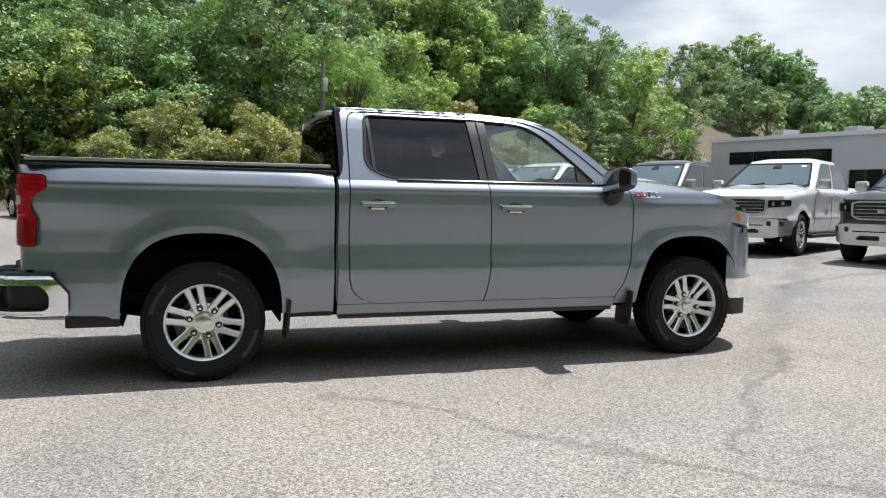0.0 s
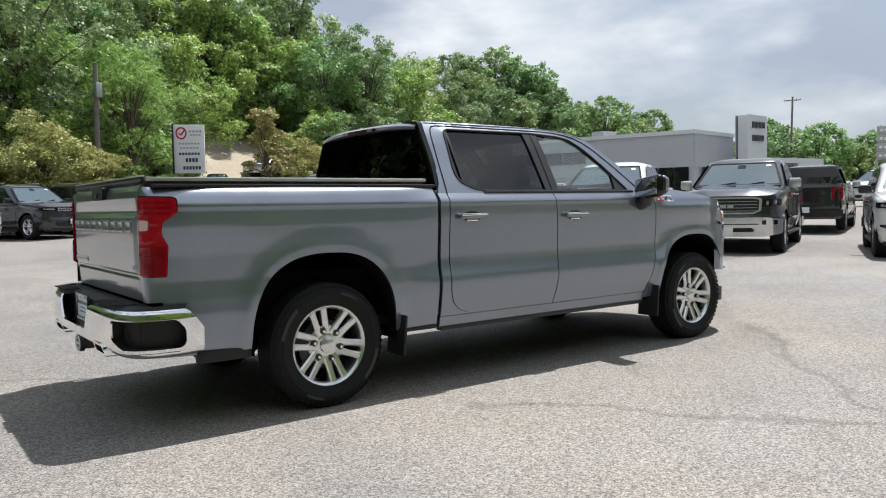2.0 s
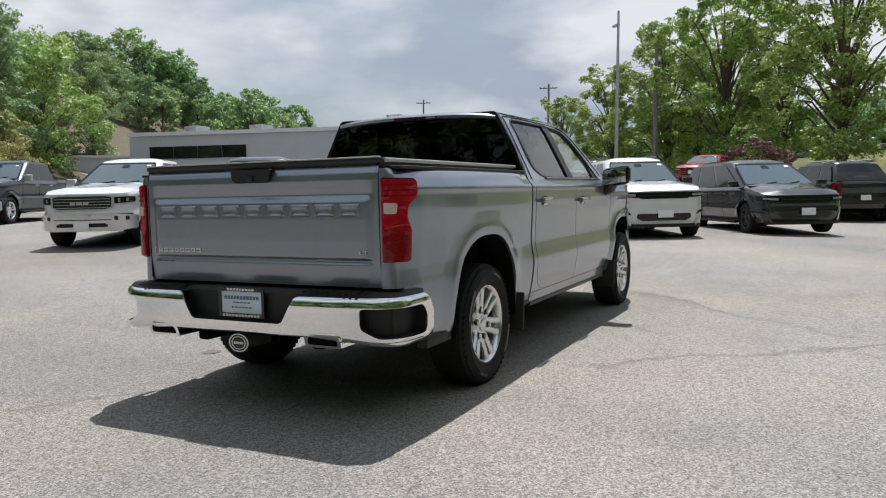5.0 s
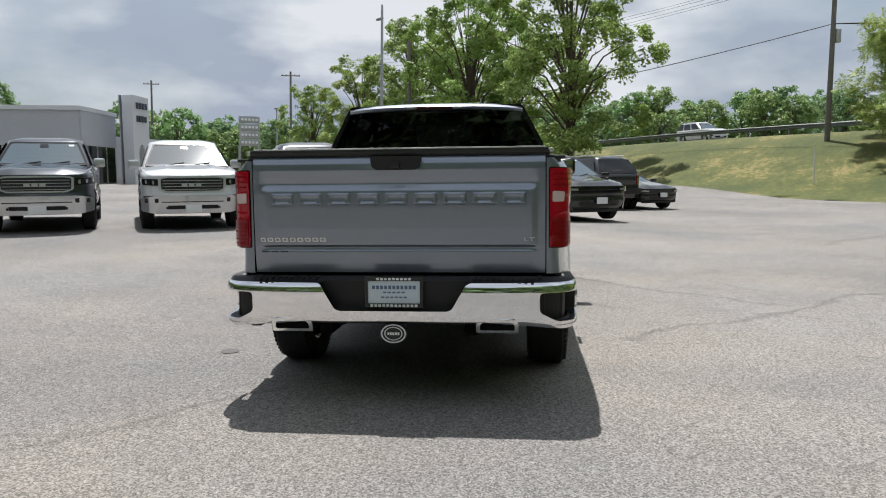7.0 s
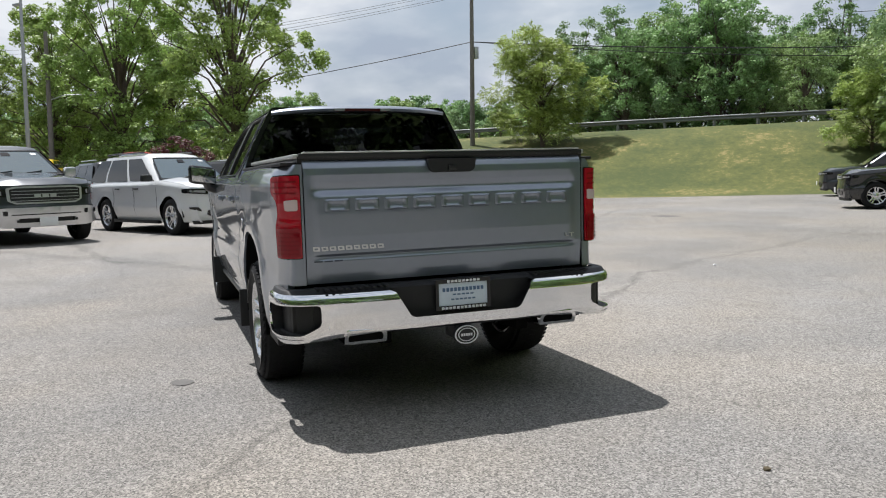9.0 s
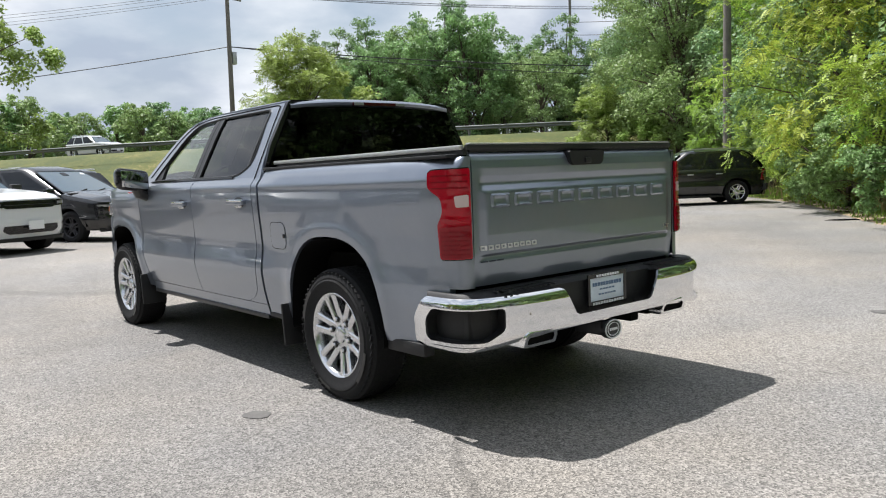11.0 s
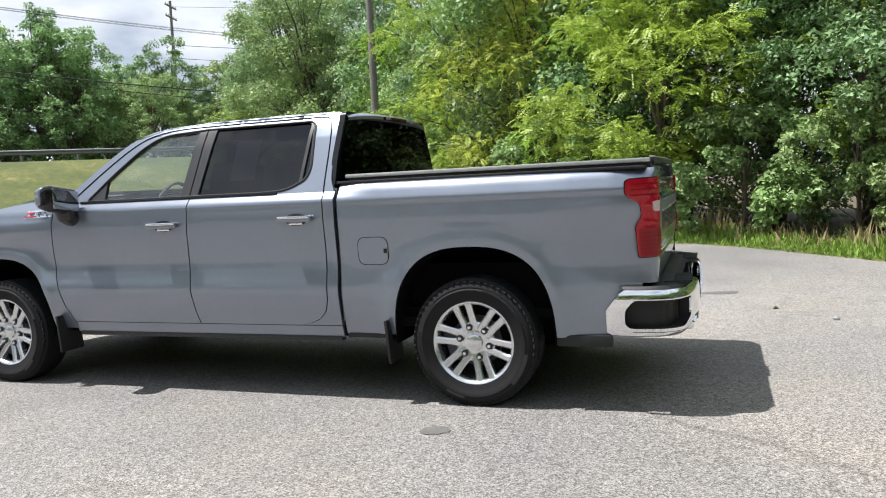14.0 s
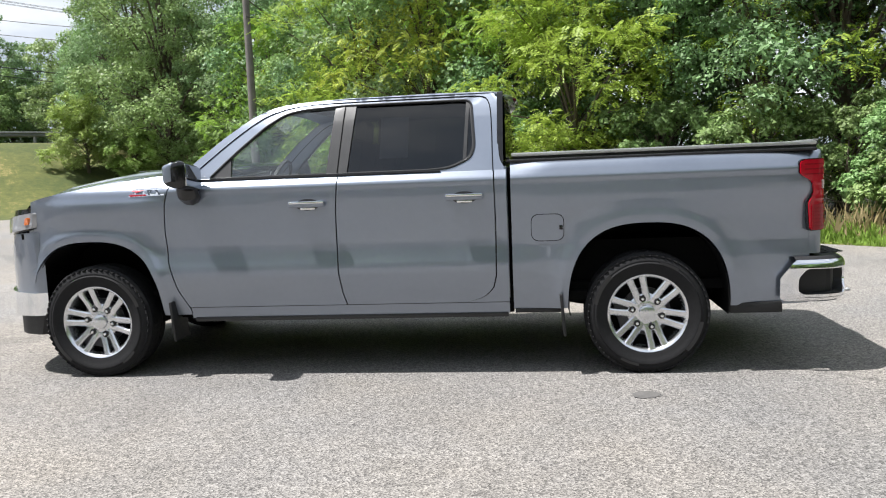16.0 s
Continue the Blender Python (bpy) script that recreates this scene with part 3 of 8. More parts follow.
def leaves_mesh(name, centres, radii, count, size, seed, spray=0, droop=0.25, buds=7, tight=0.9):
    """Small leaf blades on the sunlit sides of many small clumps, which sit on the limbs' larger clumps.
    With spray, the blades stand in two rows along short drooping stalks."""
    rng = np.random.default_rng(seed)
    centres, radii = np.array(centres, float), np.array(radii, float)
    # smaller clumps on each large one, most of them on its upper and outer side
    axis = centres[:, :2].mean(0)
    C, R = [], []
    for c, r in zip(centres, radii):
        d = unit(rng.normal(size=(buds, 3)) + np.array([*(0.5 * (c[:2] - axis) / (r + 1)), 0.35]))
        k = rng.uniform(0.30, 0.56, buds)
        C.append(c + d * (r * (1.0 - 0.62 * k))[:, None] * np.array([1, 1, 0.8]))
        R.append(r * k)
    C, R = np.concatenate(C), np.concatenate(R)
    n = count // spray if spray else count
    which = rng.choice(len(R), n, p=R**2 / (R**2).sum())
    d = unit(rng.normal(size=(n, 3)))
    d[:, 2] = np.where((d[:, 2] < 0) & (rng.random(n) < 0.55), -d[:, 2], d[:, 2])
    at = C[which] + d * np.array([1, 1, 0.8]) * (R[which] * (0.30 + 0.82 * rng.random(n) ** 0.6))[:, None]
    if spray:
        # stalks lean outwards and hang; blades alternate along them
        stalk = unit(d * np.array([1, 1, 0.3]) + rng.normal(size=(n, 3)) * 0.5 + np.array([0, 0, -droop]))
        up = unit(np.array([0, 0, 1.0]) - stalk * stalk[:, 2:3] + rng.normal(size=(n, 3)) * 0.25)
        side = unit(np.cross(stalk, up))
        j = np.tile(np.arange(spray), n)
        rep = lambda v: np.repeat(v, spray, 0)
        sign = np.where(j % 2, 1.0, -1.0)[:, None]
        base = rep(at) + rep(stalk) * ((j // 2) * size * 0.95)[:, None] - np.array([0, 0, 1.0]) * ((j // 2) ** 2 * size * 0.05)[:, None]
        u = unit(rep(side) * sign + rep(stalk) * 0.5 - np.array([0, 0, 0.25]))
        v = unit(np.cross(rep(up), u)) * sign
        s = size * (0.8 + 0.5 * rng.random((n * spray, 1)))
        co = np.stack([base, base + u * s * 0.9 + v * s * 0.36, base + u * s * 1.7, base + u * s * 0.8 - v * s * 0.36], 1).reshape(-1, 3)
        return leaf_faces(name, co, 4)
    nrm = unit(d * tight + rng.normal(size=(n, 3)) * 0.55 + np.array([0, 0, 0.55]))
    u = unit(np.cross(nrm, rng.normal(size=(n, 3))))
    v = np.cross(nrm, u)
    s = size * (0.55 + 0.9 * rng.random(n) ** 1.5)[:, None]
    k = 0.42 + 0.25 * rng.random(n)[:, None]
    co = np.stack([at - u * s, at + u * s * 0.6 - v * s * k * 1.3 - nrm * s * 0.15, at + u * s * 0.7 + v * s * k * 1.3 - nrm * s * 0.15], 1).reshape(-1, 3)
    return leaf_faces(name, co, 3)


def make_tree(label, height, spread, low, count, size, leaf, seed, clumps=26, name="tree", trunk_r=None, lean=0.0, open_crown=0.0, spray=0, buds=7):
    """A tapered trunk with forking limbs, and a crown of leaf clumps round the limbs' ends."""
    rng = random.Random(seed)
    root = thing(name, label, "tree" if name == "tree" else name)
    tr = trunk_r or height * 0.018
    bm = bmesh.new()
    top = Vector((lean * height * 0.3, 0, height * 0.72))
    tube(bm, [(0, 0, -0.3), (0.02 * height * lean, 0.01, height * 0.25), (0.1 * lean * height, -0.02 * height, height * 0.5), top], [tr * 1.3, tr, tr * 0.7, tr * 0.25], 8)
    centres, radii = [], []
    for i in range(clumps):
        t = (i + 0.5) / clumps
        z = low + (height * 0.93 - low) * (t**0.85)
        f = max(0.12, math.sin(math.pi * min(1, 0.12 + 0.86 * (z - low) / (height - low))) ** 0.7)
        a = i * 2.39996 + rng.uniform(-0.4, 0.4)
        rr = spread * f * (0.35 + 0.65 * math.sqrt(rng.random())) * (1.0 if i % 3 else 0.45)
        c = Vector((rr * math.cos(a) + lean * z * 0.3, rr * math.sin(a), z + rng.uniform(-0.4, 0.4)))
        centres.append(tuple(c))
        radii.append(spread * rng.uniform(0.26, 0.44) * (0.75 + 0.25 * f) * (1 - 0.35 * open_crown))
        z0 = max(low * 0.6, z * 0.55)
        k = min(1.0, z0 / (height * 0.72))
        start = Vector((top.x * k, 0, z0))
        tube(bm, [start, (start + c) / 2 + Vector((0, 0, 0.06 * height)), c], [tr * 0.38, tr * 0.22, tr * 0.07], 5, cap=False)
    part("trunk", bm, BARK, root)
    me = leaves_mesh("crown", centres, radii, count, size, seed, spray, buds=buds)
    me.materials.append(leaf)
    cr = new("crown", me)
    cr.parent = root
    return root


def ground_at(x, y, rz=0.0, s=1.0, sink=0.0):
    return Matrix.LocRotScale((x, y, ground_z(x, y) - sink), Euler((0, 0, rz)), (s, s, s))




def plant(proto, spots, seed=1, vary=0.18):
    """Copies of a tree, each turned and scaled; the first spot takes the tree itself."""
    rng = random.Random(seed)
    for i, spot in enumerate(spots):
        x, y, k = spot[:3]
        sink = spot[3] if len(spot) > 3 else 0.0
        s = k * rng.uniform(1 - vary, 1 + vary)
        m = ground_at(x, y, rng.uniform(0, 6.28), s, sink)
        if i == 0:
            proto.matrix_basis = m
        else:
            c = copy_thing(proto, m)
            c.scale = (s, s, s)


def build_trees():
    g = "trees round the lot"
    far1 = make_tree("tall broadleaf tree with a dense mid-green crown", 15, 5.0, 0.8, 17000, 0.15, LEAF_A, 3, 34)
    far2 = make_tree("tall broadleaf tree with a dark green crown", 17, 4.6, 0.8, 17000, 0.15, LEAF_C, 4, 36)
    far3 = make_tree("broadleaf tree with a bright green crown", 11, 4.2, 0.5, 15000, 0.135, LEAF_B, 5, 30)
    dim1 = make_tree("far broadleaf tree with a green crown", 14, 5.2, 0.5, 6500, 0.27, LEAF_A, 6, 26)
    dim2 = make_tree("far rounded tree with a dark green crown", 12, 5.4, 0.4, 6500, 0.27, LEAF_C, 7, 26)
    for t in (far1, far2, far3, dim1, dim2):
        tagged(t, group=g)
    rng = random.Random(5)
    A, B, C, D, E = [], [], [], [], []
    # wooded hillside: row above row, lower towards the showroom
    for row, (d0, d1, n, size) in enumerate(((50, 55, 26, 0.74), (59, 65, 26, 0.86), (70, 78, 26, 0.95), (84, 94, 24, 1.0))):
        for i in range(n):
            deg = 40 + 76 * (i + rng.uniform(-0.35, 0.35)) / n
            if deg < 50.5:
                continue
            az, d = radians(deg), rng.uniform(d0, d1)
            x, y = d * math.cos(az), -5 + d * math.sin(az)
            edge = 48 + 0.25 * max(0, x - 10)
            if y < edge:
                y = edge + rng.uniform(0, 5) + row * 6
            # the bare slope stays open
            if 0.335 < (x + 2.7) / (y + 4.9) < 0.50 and y < 64:
                r = (x + 2.7) / (y + 4.9)
                y = 66 + rng.uniform(0, 6)
                x = r * (y + 4.9) - 2.7
            k = size * lerp([(40, 0.42), (46, 0.46), (48.5, 0.66), (52, 0.70), (56, 0.76), (62, 0.88), (70, 1.02), (116, 1.1)], deg)
            j = rng.randrange(3)
            (A, B, C)[j].append((x, y, k * (1.3 if j == 2 else 1.0), 0.8))
    # distance behind the building and along the road
    for i in range(110):
        deg = -6 + 58 * (i + rng.uniform(-0.3, 0.3)) / 110
        d = rng.uniform(112, 150)
        (D, E)[i % 2].append((d * math.cos(radians(deg)), d * math.sin(radians(deg)), rng.uniform(0.62, 0.86), 1.0))
    # low growth beyond the road
    for i in range(30):
        deg = -2 - 28 * (i + rng.uniform(-0.3, 0.3)) / 30
        d = rng.uniform(92, 115)
        (D if i % 2 else E).append((d * math.cos(radians(deg)), d * math.sin(radians(deg)), rng.uniform(0.5, 0.75), 0.6))
    # tall wood beyond the road
    for i in range(30):
        deg = -30.5 - 29 * (i + rng.uniform(-0.3, 0.3)) / 30
        d = rng.uniform(64, 80)
        k = rng.uniform(0.60, 0.76) * (1.0 if deg > -46 else 0.85)
        (A if i % 3 else B).append((-5 + d * math.cos(radians(deg)), 2 + d * math.sin(radians(deg)), k, 0.5))
    # unseen trees added behind the walk to darken the tailgate's reflections
    for i in range(16):
        t = i / 15
        (D, E)[i % 2].append((-25 - 5 * math.sin(t * 3.1) + rng.uniform(-2, 2), -30 + 72 * t, 1.3, 0.4))
    # front of the wood, just behind the lot
    for i in range(15):
        x = -27 + 2.3 * i + rng.uniform(-0.6, 0.6)
        (A, B, C)[(i * 2 + i // 4) % 3].append((x, 43.5 + rng.uniform(0, 3), rng.uniform(0.72, 0.92) * (1.25 if (i * 2 + i // 4) % 3 == 2 else 0.95), 0.8))
    for proto, spots, seed in ((far1, A, 11), (far2, B, 12), (far3, C, 13), (dim1, D, 14), (dim2, E, 15)):
        plant(proto, spots, seed)
    # group of tall trees beside the lot's far end
    big = make_tree("large cottonwood with an open spreading green crown", 17, 5.6, 1.6, 34000, 0.125, LEAF_B, 21, 52, trunk_r=0.26, open_crown=1.0, buds=9)
    tagged(big, group=g)
    plant(big, [(51, -3.9, 1.0), (54, 3.5, 0.98), (57, 8, 0.86), (60, 13, 0.66), (62, 18, 0.52), (64, 0, 0.8), (66, 7, 0.8)], 22, 0.05)
    # yellowish young trees
    young = make_tree("bushy young tree with yellow-green leaves behind parked cars", 5.2, 1.9, 0.1, 17000, 0.068, LEAF_Y, 31, 44, buds=8)
    slim = make_tree("slender young tree with sparse yellow-green leaves", 5.6, 1.25, 0.15, 8000, 0.07, LEAF_Y, 33, 30)
    feather = make_tree("rounded tree with bright feathery leaves beside a pole", 10.5, 3.3, 0.3, 42000, 0.075, LEAF_B, 35, 40, spray=9, buds=8)
    for t in (young, slim, feather):
        tagged(t, group=g)
    plant(young, [(-0.3, 26.4, 1.08), (3.0, 26.6, 0.92), (4.9, 27.6, 0.66), (1.3, 27.4, 0.74), (-3.0, 28.2, 0.6), (16.0, 30.6, 0.66), (18.2, 31.6, 0.6), (20.6, 33.4, 0.62)], 32)
    plant(slim, [(13.2, 29.8, 0.98), (14.5, 31.6, 0.72), (22.5, 36.5, 0.85)], 34)
    plant(feather, [(10.6, 43.4, 1.0), (4.4, 46.5, 1.25)], 36, 0.05)
    # near wood edge
    locust = make_tree("roadside tree with bright feathery hanging leaves", 9.5, 3.0, 0.5, 42000, 0.055, LEAF_N, 41, 40, lean=0.1, spray=12, buds=8)
    near2 = make_tree("woodland tree with deep green leaves", 11, 3.3, 0.3, 40000, 0.062, LEAF_C, 42, 40, buds=9)
    near3 = make_tree("woodland tree with mid-green leaves", 10, 3.0, 0.3, 40000, 0.06, LEAF_A, 43, 40, buds=9)
    mound = make_tree("sunlit tree hung with bright climbing vines", 6.2, 2.5, 0.3, 60000, 0.05, LEAF_N, 47, 34, spray=10, buds=9)
    for t in (locust, near2, near3, mound):
        tagged(t, group="wood at the lot's edge")
    plant(mound, [(-0.3, -12.9, 1.0), (7.4, -23.0, 0.8)], 48, 0.03)
    plant(locust, [(3.9, -17.2, 0.86), (6.3, -20.4, 0.9), (12.5, -29, 1.0), (-6.3, -12.6, 1.0), (1.6, -16.8, 0.95), (9.4, -27.0, 0.85)], 44, 0.05)
    plant(near2, [(-4.4, -12.4, 1.0), (-0.5, -16.2, 1.15), (8.3, -25.5, 1.1), (3.5, -20.5, 1.2), (-9.5, -10.5, 1.0), (-7, -14.5, 1.2), (16, -34, 1.2), (11, -31, 1.3), (24, -38, 1.05), (31, -45, 0.8), (-2.6, -13.8, 0.75)], 45, 0.08)
    plant(near3, [(2.4, -18.8, 1.1), (10.2, -27.5, 1.0), (6.7, -24, 1.1), (-2.8, -16.5, 1.2), (19, -37, 1.1), (23, -41, 1.15), (20, -33.5, 1.25), (28, -41.5, 0.85), (-11, -8, 1.0), (14, -34, 1.2)], 46, 0.08)
    bush = make_tree("low leafy shrub at the wood's edge", 2.6, 1.3, 0.1, 12000, 0.05, LEAF_A, 51, 18, name="shrub")
    tagged(bush, group="wood at the lot's edge")
    plant(bush, [(-3.8, -10.4, 0.8), (-1.9, -11.3, 0.95), (1.5, -13.8, 0.9), (3.5, -16.0, 0.9), (5.2, -18.6, 0.9), (7.6, -22.0, 0.9), (-6.2, -8.4, 0.9), (-8.2, -6.8, 0.9), (11.6, -27.4, 1.1), (14, -29.3, 1.2), (-5.2, -9.6, 0.8), (17, -31.5, 1.3)], 52)
    purple = make_tree("low rounded shrub with purple-brown leaves", 1.7, 1.2, 0.1, 5000, 0.05, LEAF_P, 53, 14, name="shrub")
    tagged(purple, group=g)
    plant(purple, [(38.7, 0.2, 1.0), (39.9, -0.9, 0.85)], 54, 0.05)
    # rounded tree on the bank
    bank = make_tree("dense rounded bush-like tree on the grass bank", 5.4, 2.6, 0.3, 44000, 0.075, LEAF_B, 61, 34, name="tree", spray=8)
    tagged(bank, group=g)
    plant(bank, [(39, -21.7, 1.25), (24.5, -33.0, 0.7), (21.5, -32.5, 0.6)], 62, 0.03)


build_trees()


# ---- the grey pickup ----
# x runs forward from the rear axle, y to the truck's left, z up from the ground
WB, HUB_Z = 3.745, 0.39
FRONT_ARCH = (3.745, 0.40, 0.495, 0.555, 2.6)
REAR_ARCH = (-0.005, 0.40, 0.505, 0.575, 2.6)


def half_width(x):
    return lerp([(-1.02, 0.945), (-0.95, 0.962), (-0.85, 0.982), (-0.6, 1.0), (-0.2, 1.008), (0.86, 1.0), (3.3, 1.0), (3.8, 1.0), (4.0, 0.985), (4.15, 0.955), (4.28, 0.90)], x)


PROFILE = [(0.38, -0.055), (0.44, -0.045), (0.50, -0.03), (0.58, -0.014), (0.64, -0.005), (0.69, 0.001), (0.725, 0.002), (0.755, -0.001), (0.80, -0.009), (0.85, -0.016), (0.90, -0.018), (1.0, -0.012), (1.1, -0.005), (1.18, -0.001), (1.22, -0.001), (1.25, -0.0025), (1.272, 0.0), (1.284, 0.0), (1.292, -0.004), (1.34, -0.042), (1.40, -0.088), (1.45, -0.12)]
BED_PROFILE = [(0.38, -0.05), (0.5, -0.03), (0.66, -0.012), (0.75, -0.010), (0.85, -0.016), (1.0, -0.010), (1.1, -0.001), (1.16, 0.002), (1.21, 0.0), (1.25, -0.0015), (1.272, 0.003), (1.284, 0.003), (1.295, -0.002), (1.34, -0.022), (1.37, -0.042), (1.382, -0.058), (1.40, -0.10)]


def arch_r(arch, x, z):
    cx, cz, a, b, p = arch
    return (abs((x - cx) / a) ** p + abs(max(0.0, z - cz) / b) ** p) ** (1 / p)


def skin_y(x, z):
    """How far out the truck's side lies at a place along it."""
    k = ease((x - 0.55) / 0.35)
    off = lerp(PROFILE, z) * k + lerp(BED_PROFILE, z) * (1 - k)
    if k < 1:
        # the soft hollow behind the rear wheel and the shoulder line over it
        off -= 0.018 * ease((-0.35 - x) / 0.5) * ease((1.22 - z) / 0.25) * ease((z - 0.5) / 0.3)
    y = half_width(x) + off
    for arch, lift in ((FRONT_ARCH, 0.019), (REAR_ARCH, 0.015)):
        r = arch_r(arch, x, z)
        if r < 1.30:
            y += lift * (0.6 * ease((1.30 - r) / 0.22) + 0.4 * ease((1.15 - r) / 0.07)) * (1.0 if z > 0.5 else ease((z - 0.3) / 0.2))
    if x > 3.0:
        y += 0.02 * ease((x - 3.1) / 0.3) * ease((z - 1.0) / 0.15) * ease((1.3 - z) / 0.1) * ease((4.1 - x) / 0.2)
    return y


FRONT_SEAM = [(0.38, 3.05), (0.47, 3.06), (0.6, 3.13), (0.8, 3.185), (1.0, 3.195), (1.2, 3.18), (1.3, 3.15), (1.4, 3.08)]
MID_SEAM = [(0.38, 1.955), (0.48, 1.958), (0.56, 1.98), (0.7, 2.0), (0.9, 2.005), (1.1, 2.0), (1.34, 1.98)]
REAR_SEAM = [(0.38, 1.18), (0.485, 1.16), (0.50, 1.08), (0.53, 1.02), (0.58, 0.975), (0.66, 0.955), (1.0, 0.95), (1.4, 0.955)]


def seam(points):
    return lambda z: lerp(points, z)


def side_panel(x_lo, x_hi, z_lo, z_hi, nu, nv, arch=None, gap=0.004, inner=0.035):
    """A pressed panel between two seams, cut round a wheel arch, its rims folded in."""
    bm = bmesh.new()

    def at(u, v):
        x, z = None, z_lo
        for _ in range(3):
            xa, xb = x_lo(z) + gap, x_hi(z) - gap
            x = xa + (xb - xa) * u
            z = z_lo + (z_hi(x) - z_lo) * v
        return Vector((x, 0, z))

    vs = grid(bm, nu, nv, at)
    if arch:
        cx, cz = arch[0], arch[1]
        dead = []
        for f in bm.faces:
            n = sum(arch_r(arch, v.co.x, v.co.z) < 1 for v in f.verts)
            if n == 4:
                dead.append(f)
        bmesh.ops.delete(bm, geom=dead, context="FACES")
        for v in bm.verts:
            r = arch_r(arch, v.co.x, v.co.z)
            if r < 1.0:
                dz = max(0.0, v.co.z - cz)
                v.co.x = cx + (v.co.x - cx) / max(r, 1e-3)
                if dz > 0:
                    v.co.z = cz + dz / max(r, 1e-3)
        thin = [f for f in bm.faces if f.calc_area() < 1e-7]
        bmesh.ops.delete(bm, geom=thin, context="FACES")
    rim = [e for e in bm.edges if e.is_boundary]
    flat = list(bm.verts)
    made = bmesh.ops.extrude_edge_only(bm, edges=rim)["geom"]
    for v in [g for g in made if isinstance(g, bmesh.types.BMVert)]:
        r = arch_r(arch, v.co.x, v.co.z) if arch else 9
        v.co.y = skin_y(v.co.x, v.co.z) - (0.07 if r < 1.02 else inner)
        if r < 1.02:
            v.co.z -= 0.006
    for v in flat:
        v.co.y = skin_y(v.co.x, v.co.z)
    bmesh.ops.recalc_face_normals(bm, faces=bm.faces[:])
    return bm


def fender_top(x):
    return lerp([(3.0, 1.415), (3.2, 1.39), (3.6, 1.345), (3.9, 1.30), (4.1, 1.265), (4.2, 1.24), (4.3, 1.2)], x)


def cab_y(z):
    """The lean of the cab's upper side."""
    return lerp([(1.30, 0.972), (1.34, 0.958), (1.5, 0.882), (1.7, 0.785), (1.8, 0.727), (1.86, 0.672), (1.90, 0.60)], z)


CAB_OUT = [(3.085, 1.385), (2.80, 1.625), (2.60, 1.765), (2.48, 1.815), (2.34, 1.845), (2.0, 1.866), (1.4, 1.872), (0.98, 1.866), (0.905, 1.855), (0.89, 1.80), (0.905, 1.70), (0.925, 1.5), (0.915, 1.405), (0.875, 1.335), (3.10, 1.335)]
WIN_F = round_poly([(2.875, 1.352), (2.69, 1.535), (2.50, 1.700), (2.375, 1.775), (2.26, 1.798), (1.955, 1.815), (1.995, 1.350)], [0.03, 0.1, 0.1, 0.06, 0.06, 0.02, 0.02])
WIN_R = round_poly([(1.955, 1.815), (1.10, 1.812), (1.075, 1.50), (1.10, 1.425), (1.23, 1.362), (1.4, 1.352), (1.995, 1.350)], [0.02, 0.05, 0.12, 0.06, 0.1, 0.05, 0.02])


